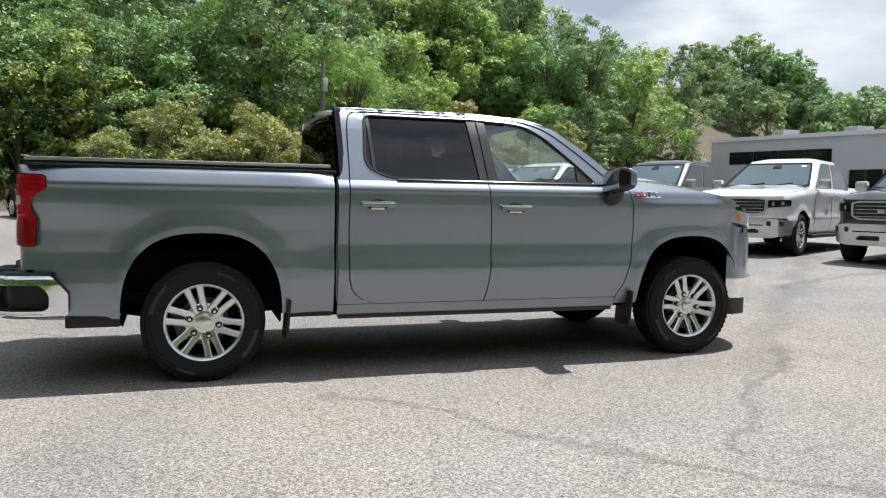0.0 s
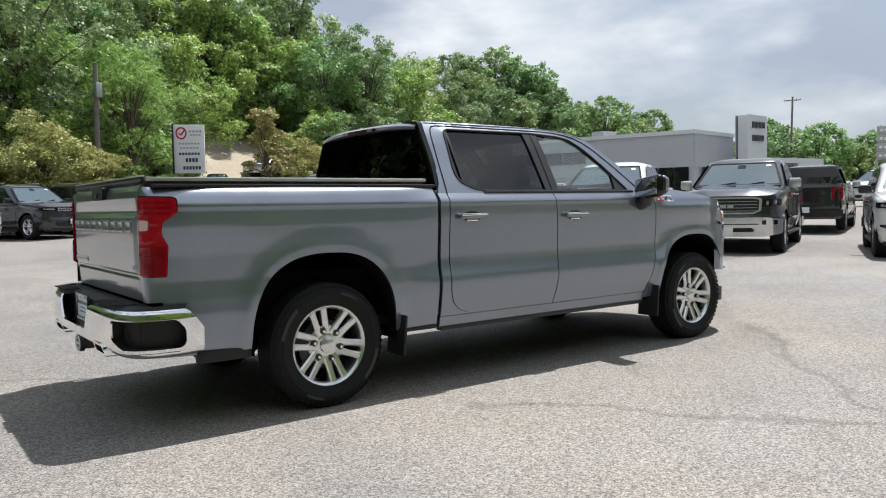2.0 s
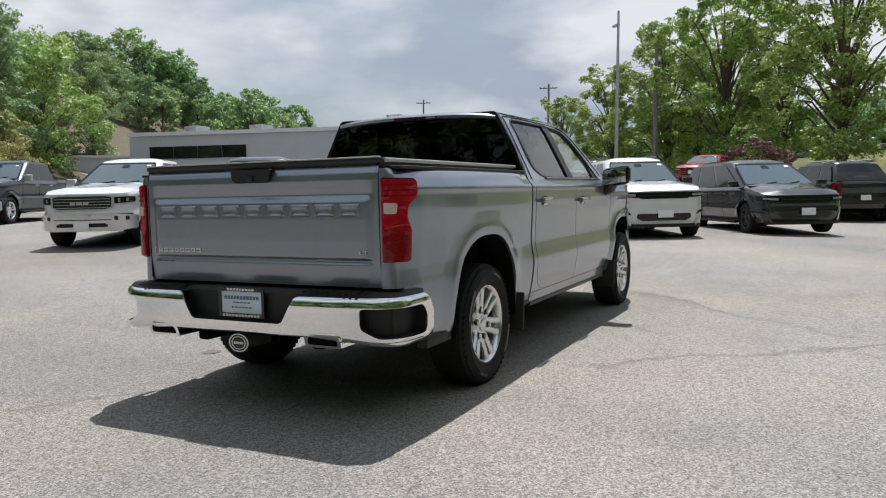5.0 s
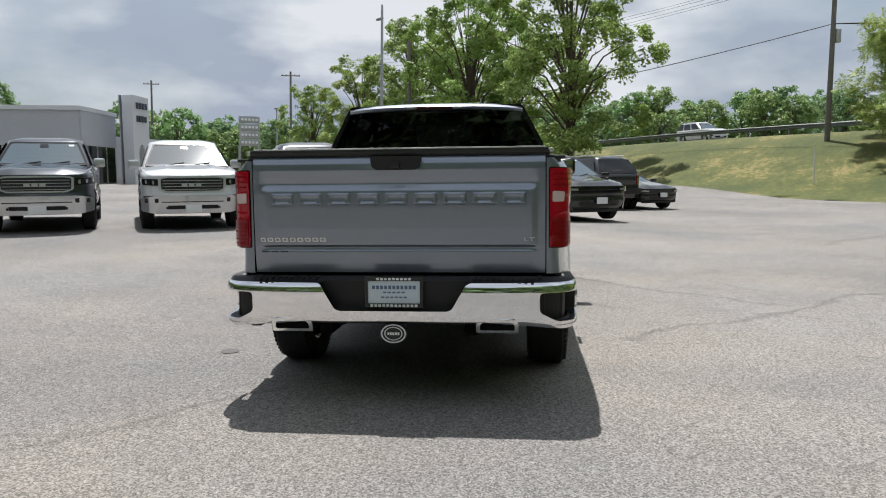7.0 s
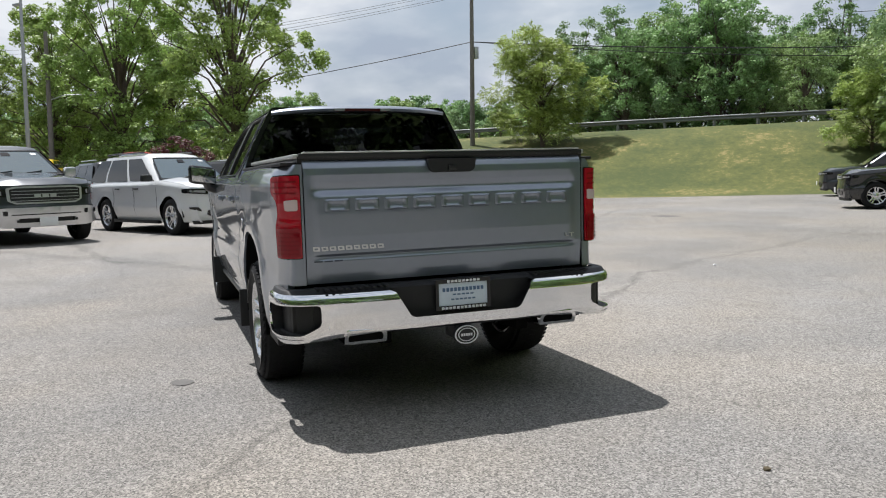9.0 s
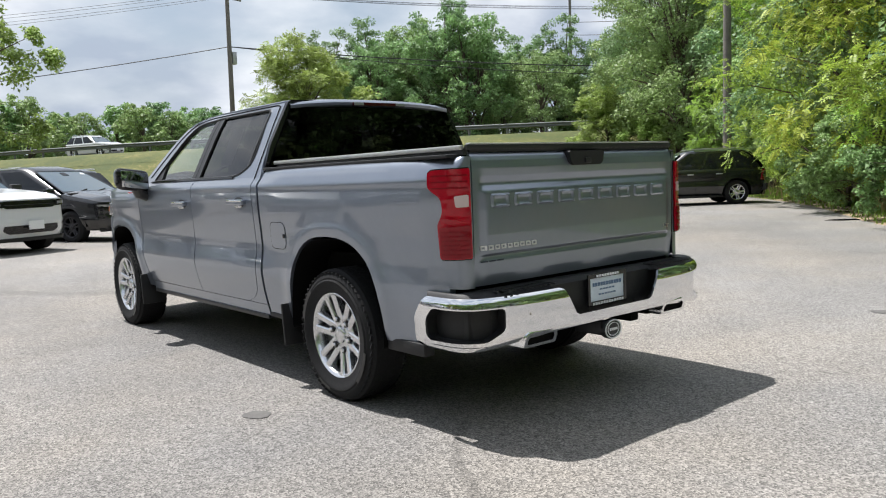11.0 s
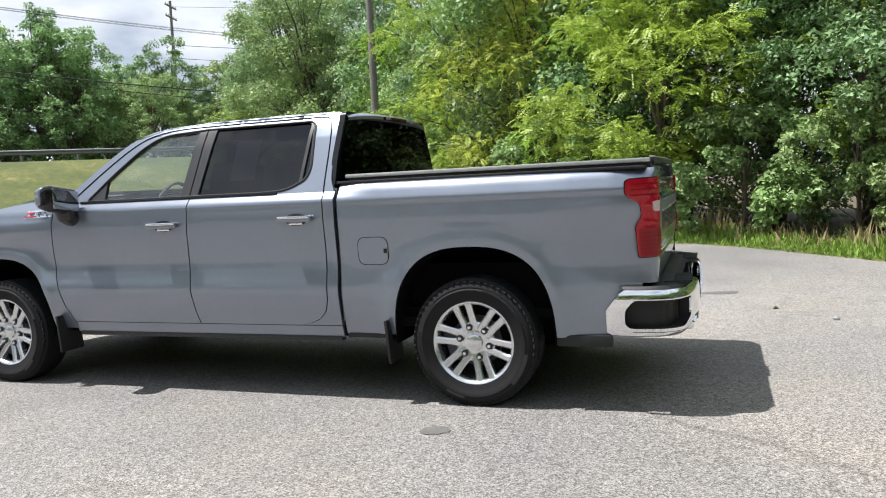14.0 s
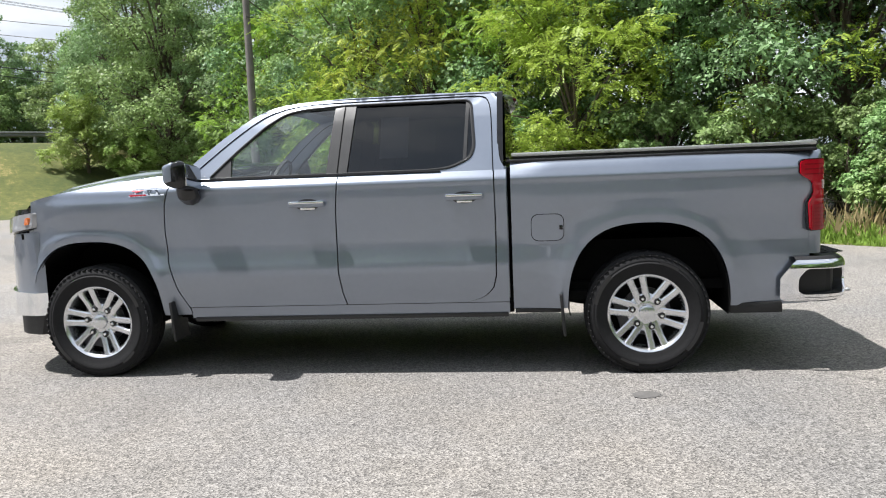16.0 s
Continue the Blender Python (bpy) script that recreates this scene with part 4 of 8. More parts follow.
def wheel_parts(parent, tyre_r, rim_r, width, detail=True, spokes=6, rim_mat=None, dark=None):
    """tyre, rim, spokes, hub cap and lug nuts of a wheel whose outer face looks along +y."""
    rim_mat, dark = rim_mat or ALLOY, dark or DARK_ALLOY
    bm = bmesh.new()
    w = width / 2
    R, r = tyre_r, rim_r
    prof = [(r * 0.985, -w * 0.72), (r + 0.03, -w * 0.93), (r + (R - r) * 0.5, -w * 1.02), (R - 0.045, -w * 0.97), (R - 0.018, -w * 0.86), (R, -w * 0.72), (R, w * 0.72), (R - 0.018, w * 0.86), (R - 0.045, w * 0.97), (R - 0.052, w * 0.985), (R - 0.058, w * 0.975), (r + (R - r) * 0.52, w * 1.03), (r + 0.05, w * 1.0), (r + 0.046, w * 0.975), (r + 0.02, w * 0.95), (r * 0.985, w * 0.86)]
    lathe(bm, prof, 64 if detail else 32)
    tread = bmesh.new()
    if detail:
        n = 56
        for k in range(n):
            for row, (yy, ww) in enumerate(((-w * 0.80, w * 0.30), (-w * 0.40, w * 0.32), (0, w * 0.30), (w * 0.40, w * 0.32), (w * 0.80, w * 0.30))):
                a = 2 * math.pi * (k + (0.5 if row % 2 else 0)) / n
                rr = R - 0.002 - (0.016 if row in (0, 4) else 0)
                box(tread, (rr * math.cos(a), yy, rr * math.sin(a)), (0.008, ww, 2 * math.pi * R / n * 0.66), 0, Euler((0, -a, 0)).to_matrix() @ Euler((0.35 * (1 if row % 2 else -1), 0, 0)).to_matrix())
    tyre = root = part("wheel", bm, RUBBER, parent, "black tyre on a bright alloy wheel")
    if detail:
        tagged(part("tread", tread, RUBBER, root), "black rubber tread", kind="stuff")
        # raised sidewall lettering as plain arcs
        for a0, span, hh in ((0.5, 0.62, 0.024), (3.6, 0.62, 0.024), (2.1, 0.36, 0.016), (5.2, 0.36, 0.016)):
            bm = bmesh.new()
            rr = r + (R - r) * 0.58
            grid(bm, 14, 1, lambda u, v: ((rr + hh * (v - 0.5)) * math.cos(a0 + span * u), w * 1.034 + 0.003, (rr + hh * (v - 0.5)) * math.sin(a0 + span * u)))
            part("raised_band", bm, TRIM_BLACK, root, "raised shiny band on the tyre wall")
    bm = bmesh.new()
    lathe(bm, [(r * 0.99, -w * 0.75), (r * 0.93, -w * 0.70), (r * 0.90, 0.0), (r * 0.915, w * 0.72), (r * 0.955, w * 0.86), (r * 1.0, w * 0.90), (r * 1.012, w * 0.88), (r * 1.0, w * 0.82)], 64 if detail else 32)
    rim = part("rim", bm, rim_mat, root)
    # near-black disc: the shade behind the spokes is put into its colour
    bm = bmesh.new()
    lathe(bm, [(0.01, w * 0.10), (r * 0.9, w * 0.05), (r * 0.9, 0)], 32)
    part("brake_shadow_plate", bm, CAVITY, root, "near-black disc for the shade behind the spokes")
    if detail:
        # brake disc in dark alloy, darkened for the same shade
        bm = bmesh.new()
        lathe(bm, [(0.02, w * 0.22), (r * 0.62, w * 0.22), (r * 0.62, w * 0.10)], 40)
        part("brake_disc", bm, DARK_ALLOY, root, "grey cast brake disc")
        bm = boxes(((r * 0.55, w * 0.26, 0.02), (0.10, 0.06, 0.2), 0.015))
        part("brake_caliper", bm, DARK_ALLOY, root)
    for k in range(spokes):
        bm = bmesh.new()
        a0 = 2 * math.pi * (k + 0.5) / spokes
        for side in (-1, 1):
            # each spoke is a pair of nearly parallel ribs
            e1 = Vector((math.cos(a0), 0, math.sin(a0)))
            e2 = Vector((-math.sin(a0), 0, math.cos(a0)))
            kx = r / 0.25
            p0 = (e1 * 0.090 + e2 * side * 0.027) * kx
            p1 = (e1 * 0.232 + e2 * side * 0.041) * kx
            d = (p1 - p0).normalized()
            q = Vector((-d.z, 0, d.x))
            rows = []
            for t, hw, y in ((-0.2, 0.025, w * 0.58), (0.12, 0.0225, w * 0.65), (0.55, 0.0205, w * 0.73), (0.9, 0.0215, w * 0.80), (1.03, 0.026, w * 0.83)):
                c = p0.lerp(p1, t)
                rows.append([bm.verts.new(c + q * hw * kx * e + Vector((0, yy, 0))) for e, yy in ((-1, y - 0.045), (-1, y - 0.008), (-0.6, y), (0.6, y), (1, y - 0.008), (1, y - 0.045))])
            for ra, rb in zip(rows, rows[1:]):
                for i in range(5):
                    bm.faces.new((ra[i], ra[i + 1], rb[i + 1], rb[i]))
            bm.faces.new(rows[0])
        bmesh.ops.recalc_face_normals(bm, faces=bm.faces[:])
        part("spoke", bm, rim_mat, root)
    bm = bmesh.new()
    lathe(bm, [(0.0005, w * 0.74), (r * 0.14, w * 0.735), (r * 0.19, w * 0.69), (r * 0.21, w * 0.60), (r * 0.44, w * 0.57), (r * 0.49, w * 0.50), (r * 0.49, w * 0.2)], 32)
    hub = part("hub_cap", bm, rim_mat, root)
    if detail:
        for k in range(6):
            a = 2 * math.pi * (k + 0.5) / 6
            bm = bmesh.new()
            lathe(bm, [(0.0005, w * 0.77), (0.010, w * 0.76), (0.0135, w * 0.70), (0.0135, w * 0.5)], 6)
            for v in bm.verts:
                v.co += Vector((r * 0.375 * math.cos(a), 0, r * 0.375 * math.sin(a)))
            part("lug_nut", bm, CHROME, root)
            # raised black disc, a nut recess with its shade put into the colour
            bm = bmesh.new()
            lathe(bm, [(0.0005, w * 0.675), (0.021, w * 0.675), (0.021, w * 0.5)], 14)
            for v in bm.verts:
                v.co += Vector((r * 0.375 * math.cos(a), 0, r * 0.375 * math.sin(a)))
            part("lug_pocket", bm, GLOSS_BLACK, root, "black disc for the shade of a nut recess")
    return root


def rear_plan(u):
    """The plan of the rear corner: u metres from the tailgate gap, outwards and then forwards."""
    pts = smooth_corner
    return lerp([(p[2], p[0]) for p in pts], u), lerp([(p[2], p[1]) for p in pts], u)


def with_length(points):
    out, s = [], 0.0
    for i, p in enumerate(points):
        if i:
            s += math.dist(p, points[i - 1])
        out.append((p[0], p[1], s))
    return out


smooth_corner = with_length(smooth_path([(-1.082, 0.838), (-1.080, 0.87), (-1.070, 0.905), (-1.045, 0.935), (-1.0, 0.952), (-0.95, 0.963), (-0.90, 0.974), (-0.85, 0.983), (-0.78, 0.990)], 5))
bump_plan = with_length(smooth_path([(-1.285, 0.0), (-1.283, 0.3), (-1.272, 0.6), (-1.245, 0.80), (-1.205, 0.915), (-1.15, 0.975), (-1.08, 1.003), (-0.98, 1.012), (-0.88, 1.012), (-0.80, 1.0)], 6))
BUMP_L = bump_plan[-1][2]


def bump_at(u, v, push=0.0):
    s = abs(u)
    x, y = lerp([(p[2], p[0]) for p in bump_plan], s), lerp([(p[2], p[1]) for p in bump_plan], s)
    x2, y2 = lerp([(p[2], p[0]) for p in bump_plan], s + 0.01), lerp([(p[2], p[1]) for p in bump_plan], s + 0.01)
    n = Vector((x2 - x, y2 - y)).normalized() if s + 0.01 < BUMP_L else Vector((1, 0))
    nx, ny = -n.y, n.x
    low = v - 0.02 - 0.025 * ease((0.95 - s) / 0.3)
    bow = lerp([(0.425, -0.03), (0.44, -0.014), (0.458, -0.004), (0.48, 0.001), (0.54, 0.004), (0.60, 0.005)], low) - lerp([(0.60, 0.0), (0.665, 0.001), (0.688, 0.005), (0.70, 0.010), (0.709, 0.018), (0.715, 0.028)], v)
    k = push + bow
    return (x + nx * k, math.copysign(1, u) * (y + ny * k), v)


def tail_x(y, z):
    """The pressed shape of the tailgate: how far back its face lies."""
    base = lerp([(0.745, -1.070), (0.80, -1.078), (0.868, -1.082), (0.880, -1.076), (0.893, -1.076), (0.905, -1.092), (1.0, -1.097), (1.12, -1.098), (1.205, -1.097), (1.217, -1.094), (1.245, -1.074), (1.256, -1.072), (1.29, -1.082), (1.33, -1.088), (1.365, -1.084), (1.39, -1.074), (1.405, -1.06), (1.415, -1.045)], z)
    # the pressed panel fades out towards the sides
    plain = lerp([(0.745, -1.066), (0.9, -1.080), (1.2, -1.083), (1.33, -1.084), (1.365, -1.081), (1.39, -1.072), (1.405, -1.06), (1.415, -1.045)], z)
    k = ease((0.795 - abs(y)) / 0.04)
    return plain + (base - plain) * k


def build_truck():
    root = thing("pickup_truck", "grey metallic crew-cab pickup truck with chrome rear bumper on asphalt", "pickup truck")
    cab_top = lambda x: 1.34
    for s in (1, -1):
        fender = part("front_fender", mirrored(s, side_panel(seam(FRONT_SEAM), lambda z: 4.255 - 0.05 * ease((z - 1.0) / 0.2), 0.43, fender_top, 60, 56, FRONT_ARCH)), PAINT, root)
        fd = part("front_door", mirrored(s, side_panel(seam(MID_SEAM), seam(FRONT_SEAM), 0.482, cab_top, 44, 60)), PAINT, root)
        rd = part("rear_door", mirrored(s, side_panel(seam(REAR_SEAM), seam(MID_SEAM), 0.482, cab_top, 44, 60)), PAINT, root)
        part("cab_corner", mirrored(s, side_panel(lambda z: 0.872, seam(REAR_SEAM), 0.482, cab_top, 8, 60)), PAINT, root)
        part("rocker_panel", mirrored(s, side_panel(lambda z: 0.872, lambda z: 3.06, 0.405, lambda x: 0.478, 60, 8)), PAINT, root)
        bm = bmesh.new()
        box(bm, (1.96, s * 0.93, 0.395), (2.15, 0.06, 0.03), 0.008)
        part("rocker_trim", bm, TRIM_BLACK, root)
        bed = part("bed_side", mirrored(s, side_panel(lambda z: -1.0, lambda z: 0.852, 0.432, lambda x: lerp([(-1.0, 1.388), (0.9, 1.384)], x), 84, 64, REAR_ARCH)), PAINT, root)
        # rear corner post
        bm = bmesh.new()
        
        def post(u, v):
            (x, y), z = rear_plan(u * 0.165), 0.745 + 0.643 * v
            return (x, s * (y + (skin_y(-1.0, z) - half_width(-1.0)) * ease(u * 1.1)), z)

        grid(bm, 14, 34, post)
        bmesh.ops.recalc_face_normals(bm, faces=bm.faces[:])
        part("rear_corner_post", bm, PAINT, root)
        # black strip under the bed
        part("bed_lower_trim", boxes(((-0.665, s * 0.935, 0.415), (0.32, 0.07, 0.07), 0.012)), BLACK_PLASTIC, root)
        part("bed_front_trim", boxes(((0.69, s * 0.935, 0.42), (0.30, 0.06, 0.03), 0.008)), BLACK_PLASTIC, root)

        # upper side of the cab with its two openings
        def face(push):
            return lambda u, v: (u, s * (cab_y(v) + push), v)

        gl_f = [(x + (0.012 if x < 2.1 else 0), z) for x, z in WIN_F]
        both = round_poly([(2.875, 1.352), (2.69, 1.535), (2.50, 1.700), (2.375, 1.775), (2.26, 1.798), (1.955, 1.815), (1.10, 1.812), (1.075, 1.50), (1.10, 1.425), (1.23, 1.362), (1.4, 1.352)], [0.03, 0.1, 0.1, 0.06, 0.06, 0.02, 0.05, 0.12, 0.06, 0.1, 0.05])
        part("cab_upper_side", sheet([round_poly(CAB_OUT, 0.03, 2), both], face(0.0), lambda u, v: (u, s * (cab_y(v) - 0.03), v)), PAINT, root)
        # black window surround
        def scaled(loop, k, cx, cz):
            return [(cx + (x - cx) * k[0], cz + (z - cz) * k[1]) for x, z in loop]
        rim_in = scaled(both, (0.982, 0.955), 1.95, 1.585)
        part("window_seal", sheet([scaled(both, (1.003, 1.008), 1.95, 1.585), rim_in], face(-0.004), lambda u, v: (u, s * (cab_y(v) - 0.03), v)), TRIM_BLACK, root, "black rubber window seal")
        b_pillar = [(2.065, 1.345), (2.03, 1.81), (1.885, 1.812), (1.925, 1.345)]
        part("door_pillar", sheet([b_pillar], face(-0.001), lambda u, v: (u, s * (cab_y(v) - 0.03), v)), TRIM_BLACK, root, "satin black pillar between the doors")
        part("pillar_gap", sheet([[(1.992, 1.345), (1.965, 1.812), (1.958, 1.812), (1.985, 1.345)]], face(0.0016)), CAVITY, root, "dark shut line")
        part("quarter_divider", sheet([[(1.155, 1.385), (1.135, 1.81), (1.112, 1.81), (1.132, 1.40)]], face(-0.003), lambda u, v: (u, s * (cab_y(v) - 0.03), v)), TRIM_BLACK, root, "black window divider bar")
        part("mirror_sail", sheet([[(2.90, 1.345), (2.735, 1.50), (2.72, 1.345)]], face(-0.002), lambda u, v: (u, s * (cab_y(v) - 0.03), v)), TRIM_BLACK, root, "black corner piece at the mirror")
        w = part("front_side_window", sheet([scaled(gl_f, (0.99, 0.97), 2.3, 1.58)], face(-0.016), out=(0, s, 0)), TINT, root, "green-tinted side glass")
        w.visible_shadow = False
        part("rear_side_window", sheet([scaled(WIN_R, (0.99, 0.97), 1.5, 1.58)], face(-0.016), out=(0, s, 0)), PRIVACY, root, "dark privacy glass")
        # dark belt moulding
        bm = bmesh.new()
        tube(bm, [(x, s * (cab_y(1.345) + 0.002), lerp([(0.96, 1.347), (2.9, 1.345)], x)) for x in np.linspace(1.30, 2.93, 14)], 0.009, 6)
        part("belt_moulding", bm, GLOSS_BLACK, root)
        # black edge all round the side glass
        bm = bmesh.new()
        ring = [Vector((x, s * (cab_y(z) + 0.001), z)) for x, z in dense(both, 0.05)]
        tube(bm, ring + ring[:1], 0.0075, 6, cap=False)
        part("window_edge", bm, TRIM_BLACK, root)
        # shut line round the rear door's upper frame
        bm = bmesh.new()
        line = smooth_path([(0.958, 1.33), (0.962, 1.45), (0.965, 1.6), (0.975, 1.75), (1.0, 1.815), (1.05, 1.834), (1.2, 1.838), (1.96, 1.836), (2.25, 1.826), (2.42, 1.795), (2.56, 1.733), (2.76, 1.585), (2.99, 1.385)], 5)
        tube(bm, [(x, s * (cab_y(z) + 0.0022), z) for x, z in line], 0.0036, 5, cap=False)
        part("door_frame_gap", bm, CAVITY, root, "dark shut line")

        # door handles
        for hx, hz, door in ((1.145, 1.176, rd), (2.185, 1.163, fd)):
            y0 = skin_y(hx, hz)
            bm = bmesh.new()
            box(bm, (hx, s * (y0 + 0.030), hz), (0.245, 0.024, 0.040), 0.012, seg=3)
            for e in (-0.09, 0.09):
                box(bm, (hx + e, s * (y0 + 0.012), hz), (0.035, 0.04, 0.032), 0.008)
            h = part("door_handle", bm, PAINT, door)
            bm = bmesh.new()
            box(bm, (hx, s * (y0 + 0.035), hz + 0.011), (0.232, 0.018, 0.016), 0.005)
            part("chrome_strip", bm, CHROME, h, "chrome strip along the handle")
            # near-flat black disc: the finger recess's shade is put into its colour
            bm = bmesh.new()
            lathe(bm, [(0.0005, 0.0), (0.05, 0.001), (0.062, 0.006)], 24)
            for v in bm.verts:
                v.co = Vector((hx + v.co.x * 1.35, s * (y0 + 0.001 + v.co.y * 0.3), hz - 0.004 + v.co.z * 0.62))
            part("handle_cup", bm, TRIM_BLACK, door, "black disc for the shaded finger recess")
            bm = bmesh.new()
            box(bm, (hx - 0.0, s * (y0 + 0.006), hz - 0.028), (0.10, 0.01, 0.02), 0.006)
            part("cup_lip", bm, CHROME, door, "bright lower lip of the recess")
        # mirror: a rounded shell, the glass in its back, on a short arm
        c = Vector((2.985, s * 1.125, 1.372))
        bm = bmesh.new()
        box(bm, (0, 0, 0), (0.15, 0.262, 0.185), 0.05, seg=5)
        for v in bm.verts:
            f = ease((v.co.x + 0.03) / 0.10)
            v.co.y *= 1 - 0.22 * f
            v.co.z = v.co.z * (1 - 0.28 * f) + 0.018 * (v.co.y * s / 0.13)
            v.co.y += 0.035 * s * v.co.x / 0.15
            v.co += c
        mir = part("door_mirror", bm, GLOSS_BLACK, root, "black door mirror")
        bm = bmesh.new()
        box(bm, (0, 0, 0), (0.012, 0.222, 0.142), 0.005)
        for v in bm.verts:
            v.co.z += 0.018 * (v.co.y * s / 0.13)
            v.co += c + Vector((-0.073, -s * 0.016, 0))
        part("mirror_glass", bm, MIRROR, mir, "silvered mirror glass")
        bm = bmesh.new()
        box(bm, (0.036, 0, 0.012), (0.088, 0.268, 0.172), 0.045, seg=5)
        for v in bm.verts:
            f = ease((v.co.x + 0.03) / 0.10)
            v.co.y *= 1 - 0.22 * f
            v.co.z = v.co.z * (1 - 0.26 * f) + 0.018 * (v.co.y * s / 0.13)
            v.co.y += 0.035 * s * v.co.x / 0.15
            v.co += c
        part("mirror_cap", bm, PAINT, mir)
        bm = bmesh.new()
        tube(bm, [(3.0, s * 0.945, 1.255), (2.99, s * 1.0, 1.235), (2.985, s * 1.05, 1.255), (2.985, s * 1.075, 1.31)], [0.05, 0.052, 0.054, 0.05], 10)
        for v in bm.verts:
            v.co.x = 2.99 + (v.co.x - 2.99) * 1.35
        part("mirror_arm", bm, TRIM_BLACK, mir)
        # badge on the fender, drawn as plain slanted shapes
        def badge(loops, material, push, name, under):
            part(name, sheet(loops, lambda u, v: (u, s * (skin_y(u, v) + push), v), step=0.03), material, under, smooth=False)
        bd = part("fender_badge", sheet([[(3.175, 1.258), (3.425, 1.252), (3.40, 1.305), (3.19, 1.312)]], lambda u, v: (u, s * (skin_y(u, v) + 0.004), v), lambda u, v: (u, s * (skin_y(u, v) - 0.002), v), step=0.03), CHROME, root, "silver and red slanted badge")
        f = (lambda x: x) if s > 0 else (lambda x: 6.6 - x)
        for loop, mt in (([(3.40, 1.295), (3.31, 1.298), (3.405, 1.268), (3.30, 1.268), (3.305, 1.26), (3.415, 1.257), (3.42, 1.266), (3.335, 1.29), (3.40, 1.288)], BADGE_RED), ([(3.295, 1.297), (3.255, 1.298), (3.285, 1.262), (3.27, 1.262)], PRINT), ([(3.245, 1.297), (3.225, 1.297), (3.215, 1.262), (3.20, 1.262)], PRINT)):
            part("badge_mark", sheet([[(f(x), z) for x, z in loop]], lambda u, v: (u, s * (skin_y(u, v) + 0.0075), v), step=0.03), mt, bd, smooth=False)

        # tail lamp, wrapped round the corner
        def lamp(push):
            def fn(u, v):
                x, y = rear_plan(u)
                x2, y2 = rear_plan(u + 0.01)
                d = Vector((x2 - x, y2 - y)).normalized()
                return (x - d.y * push, s * (y + d.x * push), v)
            return fn
        outline = round_poly([(0.012, 0.888), (0.012, 1.337), (0.22, 1.332), (0.245, 1.318), (0.247, 1.245), (0.215, 1.222), (0.165, 1.195), (0.155, 1.125), (0.175, 1.085), (0.19, 1.06), (0.178, 0.888)], [0.01, 0.012, 0.02, 0.02, 0.02, 0.03, 0.03, 0.03, 0.03, 0.03, 0.015])
        bezel = part("tail_lamp", sheet([outline], lamp(0.004), lamp(-0.03), 0.03), GLOSS_BLACK, root, "red wrap-around tail lamp with dark bezel")
        def shrink(loop, k):
            cx, cz = 0.11, 1.11
            return [(cx + (x - cx) * k, cz + (z - cz) * (1 - (1 - k) * 0.55)) for x, z in loop]
        inner = shrink(outline, 0.95)
        part("lens", sheet([inner], lamp(0.014), lamp(0.0), 0.03), RED_LENS, bezel, "glossy red lens")
        part("brake_lens", sheet([round_poly([(0.025, 0.90), (0.025, 1.055), (0.172, 1.05), (0.165, 0.90)], 0.012)], lamp(0.019), lamp(0.006), 0.03), RED_DARK, bezel, "ribbed darker red lens")
        part("reverse_lens", sheet([round_poly([(0.030, 1.145), (0.030, 1.205), (0.095, 1.20), (0.09, 1.145)], 0.01)], lamp(0.017), lamp(0.004), 0.03), LAMP_CLEAR, bezel, "clear reversing lens")
        for k in range(6):
            z = 0.915 + 0.022 * k
            part("lens_rib", sheet([[(0.034, z), (0.160, z), (0.160, z + 0.006), (0.034, z + 0.006)]], lamp(0.0225), lamp(0.018), 0.04), RIB_RED, bezel, smooth=False)
        for k in range(3):
            z = 1.235 + 0.03 * k
            part("lens_rib", sheet([[(0.034, z), (0.215, z), (0.215, z + 0.008), (0.034, z + 0.008)]], lamp(0.0175), lamp(0.012), 0.04), RIB_RED, bezel, smooth=False)
        # bed rail cap
        bm = bmesh.new()
        box(bm, (-0.08, s * 0.880, 1.392), (1.90, 0.125, 0.018), 0.006)
        part("bed_rail_cap", bm, BLACK_PLASTIC, root)
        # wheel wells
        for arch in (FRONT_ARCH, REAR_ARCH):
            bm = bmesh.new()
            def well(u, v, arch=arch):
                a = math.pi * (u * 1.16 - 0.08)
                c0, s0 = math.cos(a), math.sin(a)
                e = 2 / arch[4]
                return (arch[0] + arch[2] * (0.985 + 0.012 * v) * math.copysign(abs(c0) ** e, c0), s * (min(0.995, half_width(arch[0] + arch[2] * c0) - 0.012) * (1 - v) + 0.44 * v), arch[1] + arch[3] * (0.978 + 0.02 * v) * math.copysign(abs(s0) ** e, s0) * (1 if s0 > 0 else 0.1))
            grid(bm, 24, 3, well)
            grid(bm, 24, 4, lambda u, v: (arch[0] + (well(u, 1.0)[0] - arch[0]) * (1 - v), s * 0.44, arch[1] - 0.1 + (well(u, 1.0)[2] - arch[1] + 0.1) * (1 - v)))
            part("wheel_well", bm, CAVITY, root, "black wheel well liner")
        # mud flaps
        for fx, z1 in ((0.555, 0.50), (3.185, 0.52)):
            bm = bmesh.new()
            box(bm, (fx - 0.02, s * 0.935, 0.395), (0.02, 0.21, 0.27), 0.007, Euler((0, 0.08, 0)).to_matrix())
            part("mud_flap", bm, BLACK_PLASTIC, root)

    # fuel door on the left side
    rim = round_poly([(0.515, 0.873), (0.725, 0.873), (0.725, 1.048), (0.515, 1.048)], 0.055, 6)
    part("fuel_door_gap", sheet([rim, [(0.62 + (x - 0.62) * 0.965, 0.96 + (z - 0.96) * 0.96) for x, z in rim]], lambda u, v: (u, skin_y(u, v) + 0.0012, v), step=0.03), CAVITY, root, "dark shut line")
